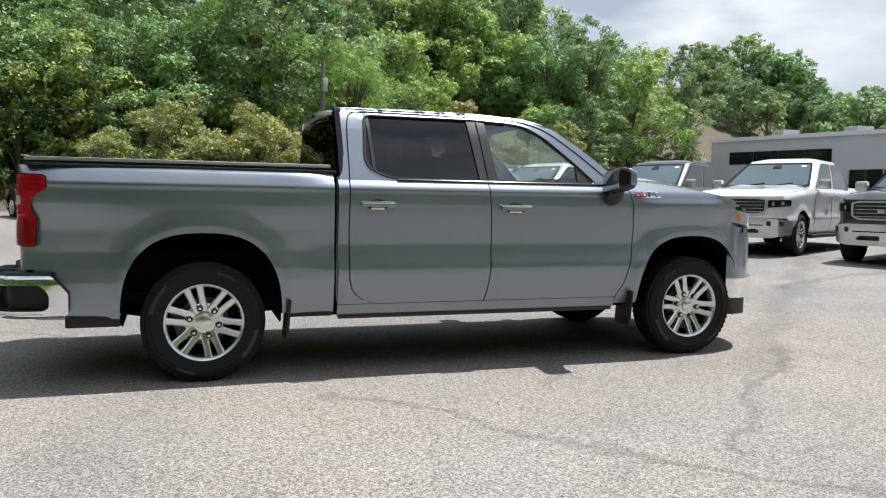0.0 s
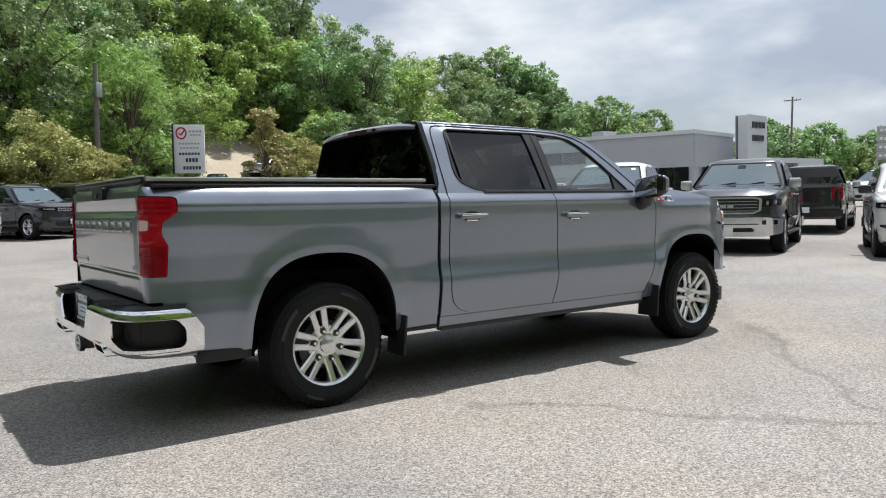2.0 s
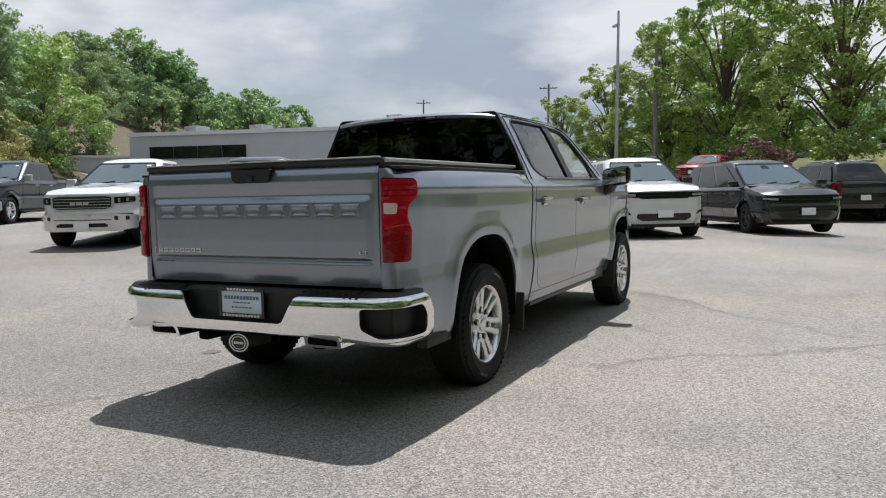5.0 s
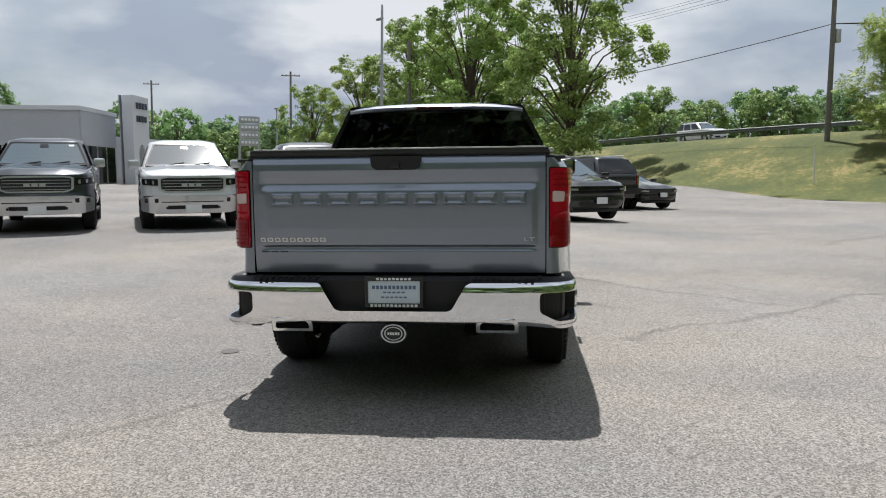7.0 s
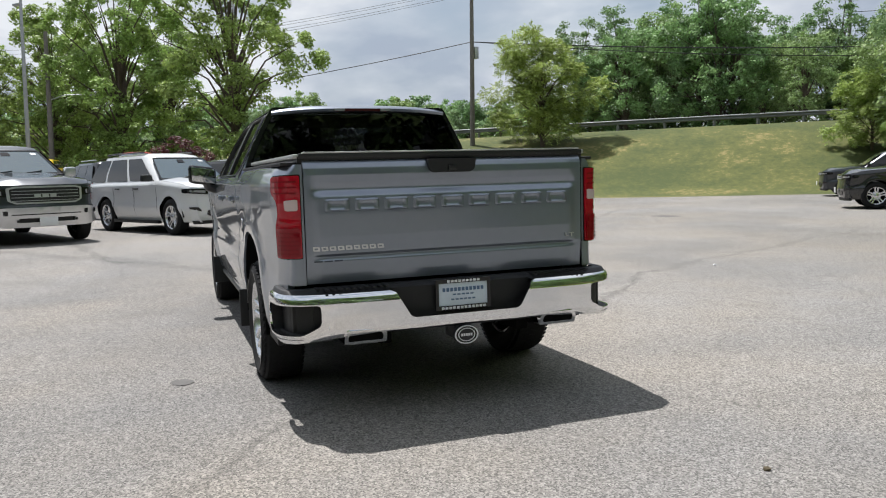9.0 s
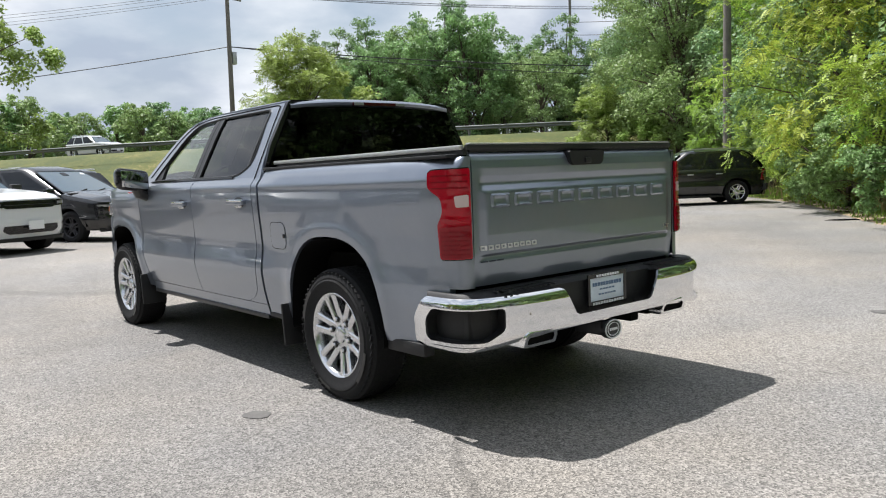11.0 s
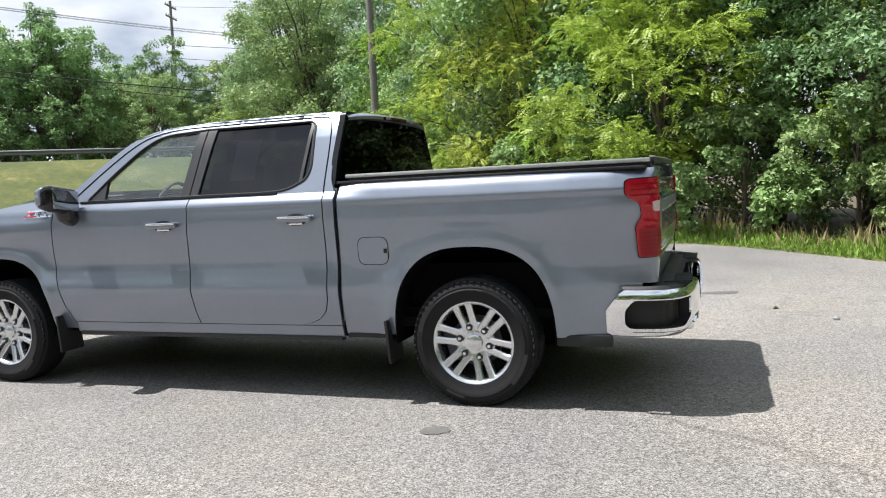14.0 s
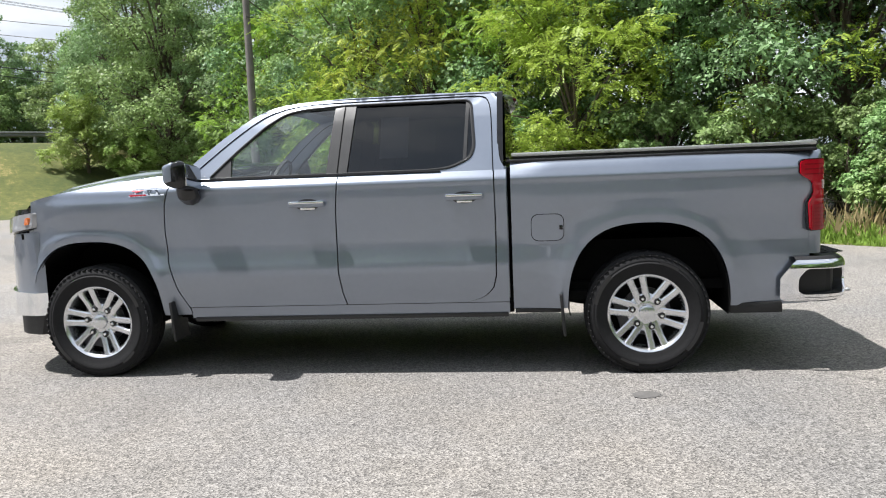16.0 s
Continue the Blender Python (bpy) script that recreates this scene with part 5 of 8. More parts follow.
    fuel = part("fuel_door", sheet([[(0.62 + (x - 0.62) * 0.95, 0.96 + (z - 0.96) * 0.94) for x, z in rim]], lambda u, v: (u, skin_y(u, v) + 0.003, v), lambda u, v: (u, skin_y(u, v) - 0.002, v), 0.03), PAINT, root)
    part("fuel_door_pull", boxes(((0.535, skin_y(0.535, 0.96) + 0.004, 0.96), (0.022, 0.012, 0.028), 0.004)), GLOSS_BLACK, fuel)

    # roof, windscreen, back of the cab
    roof_line = [(0.885, 1.868), (0.95, 1.884), (1.1, 1.898), (1.5, 1.908), (1.9, 1.906), (2.2, 1.892), (2.40, 1.862), (2.55, 1.815)]
    bm = bmesh.new()

    def roof(u, v):
        x = 0.885 + 1.665 * u
        t = 2 * v - 1
        zc = lerp(roof_line, x)
        edge = lerp([(0.885, 1.845), (0.95, 1.858), (2.0, 1.862), (2.34, 1.84), (2.55, 1.785)], x)
        k = 1 - abs(t) ** 2.6
        z = edge + (zc - edge) * k
        return (x, t * (cab_y(edge) + 0.004), z)

    grid(bm, 34, 20, roof)
    part("roof", bm, PAINT, root)
    bm = bmesh.new()
    grid(bm, 16, 16, lambda u, v: ((2.53 + 0.60 * v) + 0.05 * (1 - (2 * u - 1) ** 2), (2 * u - 1) * (0.655 + 0.205 * v), 1.822 - 0.45 * v))
    aim_out(bm, (1, 0, 1))
    ws = part("windscreen", bm, TINT, root, "clear green-tinted windscreen")
    ws.visible_shadow = False
    bm = bmesh.new()
    grid(bm, 12, 3, lambda u, v: (3.10 + 0.10 * v + 0.05 * (1 - (2 * u - 1) ** 2), (2 * u - 1) * 0.87, 1.375 + 0.012 * v))
    part("cowl_panel", bm, BLACK_PLASTIC, root)
    # spoiler lip and the back glass
    bm = bmesh.new()
    lip = [(0.90, 1.872), (0.845, 1.862), (0.826, 1.846), (0.832, 1.826), (0.875, 1.818)]
    rows = []
    for t in np.linspace(-1, 1, 25):
        fall = 0.028 * abs(t) ** 3
        y = t * 0.70
        rows.append([bm.verts.new((x + 0.05 * abs(t) ** 3, y, z - fall + 0.004)) for x, z in lip])
    for a, b in zip(rows, rows[1:]):
        for i in range(len(lip) - 1):
            bm.faces.new((a[i], b[i], b[i + 1], a[i + 1]))
    bmesh.ops.recalc_face_normals(bm, faces=bm.faces[:])
    part("roof_spoiler_lip", bm, PAINT, root)
    stop = part("high_stop_lamp", boxes(((0.822, 0, 1.838), (0.022, 0.46, 0.024), 0.006)), STOP_RED, root, "long dark red high stop lamp")
    for s in (1, -1):
        part("cargo_lens", boxes(((0.820, s * 0.185, 1.838), (0.022, 0.085, 0.022), 0.005)), CLEAR_LENS, stop, "clear cargo lamp lens")
    part("back_window", sheet([round_poly([(-0.685, 1.822), (0.685, 1.822), (0.815, 1.56), (0.885, 1.405), (-0.885, 1.405), (-0.815, 1.56)], 0.03)], lambda u, v: (0.875 + 0.02 * (v - 1.4), u, v), out=(-1, 0, 0)), BACKGLASS, root, "dark tinted rear glass")
    back = round_poly([(-0.70, 1.862), (0.70, 1.862), (0.86, 1.56), (0.93, 1.36), (-0.93, 1.36), (-0.86, 1.56)], 0.03)
    part("cab_back_frame", sheet([back, round_poly([(-0.68, 1.818), (0.68, 1.818), (0.808, 1.56), (0.875, 1.41), (-0.875, 1.41), (-0.808, 1.56)], 0.03)], lambda u, v: (0.892, u, v), lambda u, v: (0.93, u, v)), GLOSS_BLACK, root, "gloss black rear window surround")
    part("cab_back_panel", boxes(((0.885, 0, 0.93), (0.03, 1.88, 0.86), 0.01)), PAINT, root)
    part("cab_bed_gap", boxes(((0.862, 0, 0.9), (0.02, 1.86, 0.9))), CAVITY, root, "dark gap between cab and bed")

    # hood and front end
    bm = bmesh.new()

    def hood(u, v):
        x = 3.14 + 1.36 * u
        t = 2 * v - 1
        w = lerp([(3.14, 0.925), (3.8, 0.925), (4.1, 0.89), (4.3, 0.80), (4.42, 0.68), (4.5, 0.55)], x)
        ze = lerp([(3.1, 1.405), (3.2, 1.392), (3.6, 1.347), (3.9, 1.302), (4.1, 1.267), (4.3, 1.215), (4.5, 1.15)], x)
        zc = ze + lerp([(3.1, 0.02), (3.5, 0.055), (4.2, 0.06), (4.5, 0.045)], x)
        ridge = 0.02 * math.exp(-((abs(t) - 0.62) / 0.10) ** 2)
        return (x, t * w, ze + (zc - ze) * (1 - t**4) + ridge * ease((4.4 - x) / 0.3))

    grid(bm, 36, 36, hood)
    part("hood", bm, PAINT, root)
    nose = with_length(smooth_path([(4.655, 0.0), (4.64, 0.35), (4.56, 0.65), (4.42, 0.84), (4.27, 0.925), (4.18, 0.955)], 6))
    NL = nose[-1][2]

    def nose_at(s, push=0.0):
        def fn(u, v):
            x, y = lerp([(p[2], p[0]) for p in nose], u), lerp([(p[2], p[1]) for p in nose], u)
            return (x + push - 0.05 * ease((v - 1.0) / 0.3), s * (y + push * 0.4), v)
        return fn

    for s in (1, -1):
        part("front_bumper", sheet([[(0, 0.40), (NL, 0.44), (NL, 0.60), (0, 0.62)]], nose_at(s, 0.02), nose_at(s, -0.05)), CHROME, root, "chrome lower front bumper")
        part("bumper_cover", sheet([[(0, 0.62), (NL, 0.60), (NL, 1.03), (NL - 0.2, 1.02), (0.75, 0.80), (0, 0.78)]], nose_at(s, 0.0), nose_at(s, -0.05)), PAINT, root)
        part("headlamp", sheet([round_poly([(NL - 0.005, 1.06), (NL - 0.0, 1.17), (NL - 0.5, 1.11), (NL - 0.46, 1.00)], 0.02)], nose_at(s, 0.012), nose_at(s, -0.05)), CLEAR_LENS, root, "clear headlamp")
        part("turn_lens", sheet([round_poly([(NL - 0.03, 1.085), (NL - 0.028, 1.135), (NL - 0.07, 1.13), (NL - 0.07, 1.08)], 0.012)], nose_at(s, 0.02), nose_at(s, -0.02)), AMBER, root, "amber side lens")
        part("grille", sheet([[(0, 0.78), (0.75, 0.80), (NL - 0.2, 1.02), (NL - 0.02, 1.05), (NL - 0.02, 1.20), (0.6, 1.17), (0, 1.17)]], nose_at(s, -0.012)), GLOSS_BLACK, root)
        part("front_valance", sheet([[(0, 0.26), (NL - 0.04, 0.30), (NL, 0.44), (0, 0.40)]], nose_at(s, -0.02), nose_at(s, -0.06)), BLACK_PLASTIC, root)

    # tailgate
    bm = bmesh.new()
    grid(bm, 104, 134, lambda u, v: (tail_x(-0.832 + 1.664 * u, 0.748 + 0.667 * v), -0.832 + 1.664 * u, 0.748 + 0.667 * v))
    rim = [e for e in bm.edges if e.is_boundary]
    made = bmesh.ops.extrude_edge_only(bm, edges=rim)["geom"]
    for v in made:
        if isinstance(v, bmesh.types.BMVert):
            v.co.x = -1.0
    bmesh.ops.recalc_face_normals(bm, faces=bm.faces[:])
    gate = part("tailgate", bm, PAINT, root)
    # embossed block marks in place of the maker's name
    for k in range(9):
        y = 0.660 - k * 0.165
        o = round_poly([(y - 0.068, 1.132), (y + 0.068, 1.132), (y + 0.068, 1.202), (y - 0.068, 1.202)], 0.010, 2)

        def ridge(u, v, y=y):
            e = max(abs(u - y) / 0.068, abs(v - 1.167) / 0.035)
            return (tail_x(u, v) - 0.0006 - 0.007 * (ease((1.0 - e) / 0.16) - ease((0.70 - e) / 0.16)), u, v)
        part("embossed_mark", sheet([o], ridge, step=0.006, out=(-1, 0, 0)), PAINT, gate)
    # bright model bars, low on the left
    for k in range(9):
        y = 0.795 - k * 0.044
        part("model_mark", sheet([round_poly([(y - 0.034, 0.925), (y, 0.925), (y + 0.003, 0.949), (y - 0.031, 0.949)], 0.004, 2), [(y - 0.024, 0.932), (y - 0.007, 0.932), (y - 0.005, 0.942), (y - 0.022, 0.942)]], lambda u, v: (tail_x(u, v) - 0.006, u, v), lambda u, v: (tail_x(u, v), u, v), 0.04), BRIGHT_TRIM, gate, smooth=False)
    tx = bpy.data.curves.new("trim_letters", "FONT")
    tx.body, tx.size, tx.extrude = "LT", 0.042, 0.002
    tob = new("trim_letters", tx)
    dg = bpy.context.evaluated_depsgraph_get()
    me = bpy.data.meshes.new_from_object(tob.evaluated_get(dg))
    bpy.data.objects.remove(tob)
    me.materials.append(BRIGHT_TRIM)
    tob = tagged(new("trim_letters", me), "bright trim letters")
    tob.parent = gate
    tob.matrix_basis = Matrix.Translation((-1.101, -0.712, 0.928)) @ Euler((radians(90), 0, radians(-90))).to_matrix().to_4x4() @ Matrix.Diagonal((1.35, 0.75, 1, 1))
    for k in range(3):
        part("faint_print", boxes(((tail_x(0.6, 0.868) - 0.001, 0.77 - k * 0.055, 0.868), (0.002, 0.045, 0.007))), PRINT, gate, smooth=False)
    hnd = part("tailgate_handle", sheet([round_poly([(-0.145, 1.405), (0.145, 1.405), (0.135, 1.345), (0.11, 1.328), (-0.11, 1.328), (-0.135, 1.345)], 0.012)], lambda u, v: (-1.112, u, v), lambda u, v: (-1.05, u, v)), BLACK_PLASTIC, gate, "black tailgate handle")
    part("camera_pod", boxes(((-1.114, 0.0, 1.352), (0.02, 0.05, 0.03), 0.006)), TRIM_BLACK, hnd)
    part("gate_top_cap", boxes(((-1.032, 0, 1.418), (0.075, 1.65, 0.016), 0.006)), BLACK_PLASTIC, gate)
    part("gate_gap", boxes(((-1.02, 0.8355, 1.08), (0.06, 0.004, 0.64)), ((-1.02, -0.8355, 1.08), (0.06, 0.004, 0.64))), CAVITY, root, "dark shut line")

    # folding bed cover
    bm = bmesh.new()
    grid(bm, 30, 12, lambda u, v: (0.83 - 1.885 * u, (2 * v - 1) * 0.855, 1.437 - 0.014 * abs(2 * v - 1) ** 4 - 0.004 * (1 if (u * 30) % 10 < 0.5 else 0) + 0.01 * u))
    rim = [e for e in bm.edges if e.is_boundary]
    for v in bmesh.ops.extrude_edge_only(bm, edges=rim)["geom"]:
        if isinstance(v, bmesh.types.BMVert):
            v.co.z -= 0.035
    bmesh.ops.recalc_face_normals(bm, faces=bm.faces[:])
    cover = part("bed_cover", bm, COVER, root, "black vinyl folding bed cover")
    for s in (1, -1):
        part("cover_rail", boxes(((-0.105, s * 0.862, 1.431), (1.89, 0.03, 0.024), 0.007)), COVER_EDGE, cover, "dull aluminium side rail")
        part("cover_hinge", boxes(((0.20, s * 0.02, 1.441), (0.03, 1.64, 0.006), 0.002))if s > 0 else boxes(((-0.43, 0.0, 1.447), (0.03, 1.64, 0.006), 0.002)), TRIM_BLACK, cover)
    part("cover_end_rail", boxes(((-1.062, 0, 1.432), (0.02, 1.70, 0.026), 0.006)), TRIM_BLACK, cover)
    part("cover_end_strip", boxes(((-1.058, 0.0, 1.449), (0.03, 1.66, 0.008), 0.003)), COVER_EDGE, cover, "dull aluminium end strip")

    # rear bumper
    U = BUMP_L
    half = [(0.0, 0.505), (0.50, 0.498), (0.72, 0.480), (0.95, 0.455), (1.1, 0.450), (U - 0.03, 0.452), (U, 0.475), (U, 0.60), (U - 0.075, 0.695), (U - 0.10, 0.712), (0.425, 0.712), (0.40, 0.70), (0.325, 0.572), (0.30, 0.560)]
    out = half + [(-a, b) for a, b in half[:0:-1]]
    pocket = round_poly([(0.80, 0.658), (0.80, 0.55), (0.90, 0.500), (U - 0.135, 0.498), (U - 0.105, 0.52), (U - 0.105, 0.60), (U - 0.155, 0.658)], 0.025)
    part("bumper_backing", boxes(((-0.975, 0, 0.585), (0.30, 1.86, 0.21), 0.02), ((-1.10, 0, 0.60), (0.16, 1.66, 0.20), 0.02)), BLACK_PLASTIC, root)
    other = [(-a, b) for a, b in pocket]
    bumper = part("rear_bumper", grid_sheet([out, pocket, other], lambda u, v: bump_at(u, v), lambda u, v: bump_at(u, v, -0.012), 0.012, 0.007), BUMPER_CHROME, root, "chrome rear bumper with corner steps")
    part("bumper_core", sheet([[(-U + 0.02, 0.47), (U - 0.02, 0.47), (U - 0.02, 0.70), (-U + 0.02, 0.70)]], lambda u, v: bump_at(u, v, -0.085)), BLACK_PLASTIC, bumper)
    for s in (1, -1):
        loop = pocket if s > 0 else other
        cx = sum(p[0] for p in loop) / len(loop)
        part("corner_step", sheet([loop], lambda u, v: bump_at(u, v, -0.07), lambda u, v: bump_at(u, v, -0.01), 0.045), BLACK_PLASTIC, bumper, "black moulded corner step")
        part("step_pad", sheet([[(s * 0.86, 0.505), (s * 1.24, 0.505), (s * 1.22, 0.478), (s * 0.9, 0.478)]], lambda u, v: bump_at(u, v, 0.004 - (v - 0.478) * 2.2)), BLACK_PLASTIC, bumper)
        for k in range(12):
            u = s * (0.90 + k * 0.026)
            p = bump_at(u, 0.492, -0.018)
            part("step_tread", boxes((p, (0.018, 0.012, 0.006), 0.002)), BLACK_PLASTIC, bumper)
    # black top pad of the bumper
    bm = bmesh.new()

    def pad(u, v):
        a = (U - 0.10) * (2 * u - 1)
        lim = 1.0
        x, y, z = bump_at(a, 0.708, -0.003)
        x += 0.09 * ease((0.45 - abs(y)) / 0.05)
        inner = Vector((-1.05, math.copysign(min(abs(y), 0.94), y), 0.733))
        if abs(a) > 1.05:
            inner = Vector((min(x + 0.05, -0.82), math.copysign(0.94, y), 0.725))
        p = Vector((x, y, 0.708)).lerp(inner, v)
        p.z = 0.708 + 0.028 * ease(v * 3) - 0.008 * v
        return p

    grid(bm, 70, 8, pad)
    bmesh.ops.recalc_face_normals(bm, faces=bm.faces[:])
    part("bumper_pad", bm, BLACK_PLASTIC, bumper, "ribbed black bumper top pad")
    for s in (1, -1):
        for k in range(11):
            part("pad_rib", boxes(((-1.2 + (0.045 if k > 9 else 0.0), s * (0.44 + k * 0.036), 0.735), (0.10, 0.016, 0.008), 0.003)), BLACK_PLASTIC, bumper)
    # centre recess with the plate
    part("plate_recess", sheet([[(-0.425, 0.715), (0.425, 0.715), (0.31, 0.55), (-0.31, 0.55)]], lambda u, v: (-1.20 - 0.03 * ease((0.56 - v) / 0.05), u, v)), BLACK_PLASTIC, bumper, "black moulded plate recess")
    plate = part("plate", boxes(((-1.222, 0, 0.655), (0.006, 0.305, 0.158), 0.002)), PLATE, bumper, "pale blue dealer plate insert with printed bars")
    part("plate_frame", sheet([[(-0.163, 0.571), (0.163, 0.571), (0.163, 0.741), (-0.163, 0.741)], [(-0.145, 0.594), (0.145, 0.594), (0.145, 0.719), (-0.145, 0.719)]], lambda u, v: (-1.231, u, v), lambda u, v: (-1.222, u, v)), GLOSS_BLACK, plate)
    for y, z, w, h, mt in ((0, 0.730, 0.20, 0.012, WHITE_SIGN), (0.0, 0.683, 0.25, 0.020, PLATE_INK), (0.0, 0.655, 0.13, 0.008, PLATE_INK), (0.0, 0.628, 0.15, 0.008, PLATE_INK), (0, 0.582, 0.27, 0.014, WHITE_SIGN)):
        n = max(3, int(w / 0.022))
        for k in range(n):
            part("print_bar", boxes(((-1.2335 if mt is WHITE_SIGN else -1.2265, y - w / 2 + (k + 0.5) * w / n, z), (0.003, w / n * 0.7, h))), mt, plate, smooth=False)
    # exhaust tips
    for s in (1, -1):
        y = s * 0.57
        def tip(k):
            return round_poly([(y - 0.115 * k[0], 0.473 - 0.038 * k[1]), (y + 0.115 * k[0], 0.473 - 0.038 * k[1]), (y + 0.115 * k[0], 0.473 + 0.012 * k[1]), (y + 0.095 * k[0], 0.473 + 0.038 * k[1]), (y - 0.095 * k[0], 0.473 + 0.038 * k[1]), (y - 0.115 * k[0], 0.473 + 0.012 * k[1])], 0.01, 3)
        ex = part("exhaust_tip", sheet([tip((1, 1)), tip((0.82, 0.60))], lambda u, v: (-1.262 - (v - 0.47) * 0.35, u, v + 0.004), lambda u, v: (-1.0, u, v + 0.004), 0.04), CHROME, root, "flattened chrome exhaust tip")
        # flat near-black plate across the tip's opening
        part("exhaust_bore", sheet([tip((0.9, 0.8))], lambda u, v: (-1.245, u, v + 0.004)), CAVITY, ex, "near-black plate across the exhaust opening")
    # hitch
    bm = bmesh.new()
    box(bm, (-1.13, 0, 0.43), (0.22, 0.075, 0.075), 0.008)
    hitch = part("hitch_receiver", bm, TRIM_BLACK, root)
    bm = bmesh.new()
    lathe(bm, [(0.0005, 0.0), (0.055, 0.0), (0.072, 0.003), (0.076, 0.010), (0.074, 0.03), (0.05, 0.034)], 40)
    for v in bm.verts:
        v.co = Vector((-1.262 + v.co.y, v.co.x, 0.432 + v.co.z * 0.74))
    hc = part("hitch_cover", bm, TRIM_BLACK, hitch, "oval hitch cover with pale ring")
    for r0, r1 in ((0.070, 0.062), (0.050, 0.045)):
        bm = bmesh.new()
        lathe(bm, [(r1, -0.001), (r0, -0.001), (r0, 0.002), (r1, 0.002)], 40, closed=True)
        for v in bm.verts:
            v.co = Vector((-1.264 + v.co.y, v.co.x, 0.432 + v.co.z * 0.74))
        part("cover_ring", bm, WHITE_SIGN, hc)
    for k in range(5):
        part("cover_mark", boxes(((-1.2645, 0.028 - k * 0.014, 0.432), (0.003, 0.010, 0.014))), WHITE_SIGN, hc, smooth=False)

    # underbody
    # rails, plus wide plates added to stop sunlight passing under the truck
    part("frame_rail", boxes(((1.6, 0.42, 0.47), (5.4, 0.08, 0.16), 0.02), ((1.6, -0.42, 0.47), (5.4, 0.08, 0.16), 0.02), ((1.7, 0, 0.55), (5.0, 1.66, 0.06)), ((-0.2, 0, 0.70), (1.6, 1.5, 0.3)), ((3.75, 0, 0.72), (1.5, 1.0, 0.4)), ((2.7, 0, 0.48), (1.2, 1.5, 0.1)), ((3.75, 0, 1.0), (1.1, 1.84, 0.04)), ((4.3, 0, 0.55), (0.3, 1.5, 0.3)), ((2.0, 0, 0.43), (2.3, 1.84, 0.05)), ((0.6, 0, 0.5), (0.5, 1.8, 0.06))), CAVITY, root, "dark chassis with added light-blocking plates")
    bm = bmesh.new()
    tube(bm, [(0, -0.8, HUB_Z), (0, 0.8, HUB_Z)], 0.05, 12)
    lathe(bm, [(0.01, -0.14), (0.12, -0.1), (0.14, 0), (0.12, 0.1), (0.01, 0.14)], 16)
    for v in bm.verts:
        if abs(v.co.y) < 0.145 and abs(v.co.z) < 0.2:
            v.co.z += HUB_Z
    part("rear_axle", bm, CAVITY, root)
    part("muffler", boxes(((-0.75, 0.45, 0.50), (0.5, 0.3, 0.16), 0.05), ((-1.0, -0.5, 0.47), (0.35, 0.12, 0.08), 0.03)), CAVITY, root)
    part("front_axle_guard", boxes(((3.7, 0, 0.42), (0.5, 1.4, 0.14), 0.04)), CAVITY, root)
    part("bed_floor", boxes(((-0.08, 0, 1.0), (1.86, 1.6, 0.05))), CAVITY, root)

    # cabin
    part("dashboard", boxes(((2.86, 0, 1.20), (0.42, 1.66, 0.24), 0.06)), INTERIOR, root)
    bm = bmesh.new()
    for k in range(28):
        a, b = 2 * math.pi * k / 28, 2 * math.pi * (k + 1) / 28
        tube(bm, [(2.56 - 0.06 * math.sin(a), 0.42 + 0.19 * math.cos(a), 1.28 + 0.18 * math.sin(a)), (2.56 - 0.06 * math.sin(b), 0.42 + 0.19 * math.cos(b), 1.28 + 0.18 * math.sin(b))], 0.014, 5, cap=False)
    box(bm, (2.59, 0.42, 1.27), (0.05, 0.14, 0.10), 0.02)
    box(bm, (2.57, 0.42, 1.28), (0.03, 0.36, 0.03), 0.01)
    part("steering_wheel", bm, INTERIOR, root)
    for x, y in ((2.05, 0.42), (2.05, -0.42), (1.2, 0.42), (1.2, -0.42)):
        part("seat", boxes(((x + 0.2, y, 1.0), (0.5, 0.52, 0.16), 0.06), ((x - 0.06, y, 1.28), (0.16, 0.50, 0.62), 0.06, Euler((0, -0.2, 0)).to_matrix()), ((x - 0.14, y, 1.64), (0.10, 0.26, 0.17), 0.04, Euler((0, -0.15, 0)).to_matrix())), SEAT, root)
    part("cabin_floor", boxes(((2.0, 0, 0.75), (2.2, 1.75, 0.08))), CAVITY, root)
    part("headliner", boxes(((1.6, 0, 1.80), (1.3, 1.2, 0.02))), INTERIOR, root)
    part("window_paper", boxes(((1.62, 0.80, 1.58), (0.19, 0.004, 0.30), 0.0, Euler((0.44, 0, 0)).to_matrix())), WHITE_SIGN, root, "white paper sheet inside the rear window", smooth=False)

    # wheels
    first = None
    for x, s in ((0, 1), (0, -1), (WB, 1), (WB, -1)):
        m = Matrix.Translation((x, s * 0.865, HUB_Z)) @ Euler((0, radians(17 * (1 + x)), 0 if s > 0 else math.pi)).to_matrix().to_4x4()
        if first is None:
            first = wheel_parts(root, 0.392, 0.252, 0.265)
            first.matrix_basis = m
        else:
            copy_thing(first, m)
    return root


build_truck()


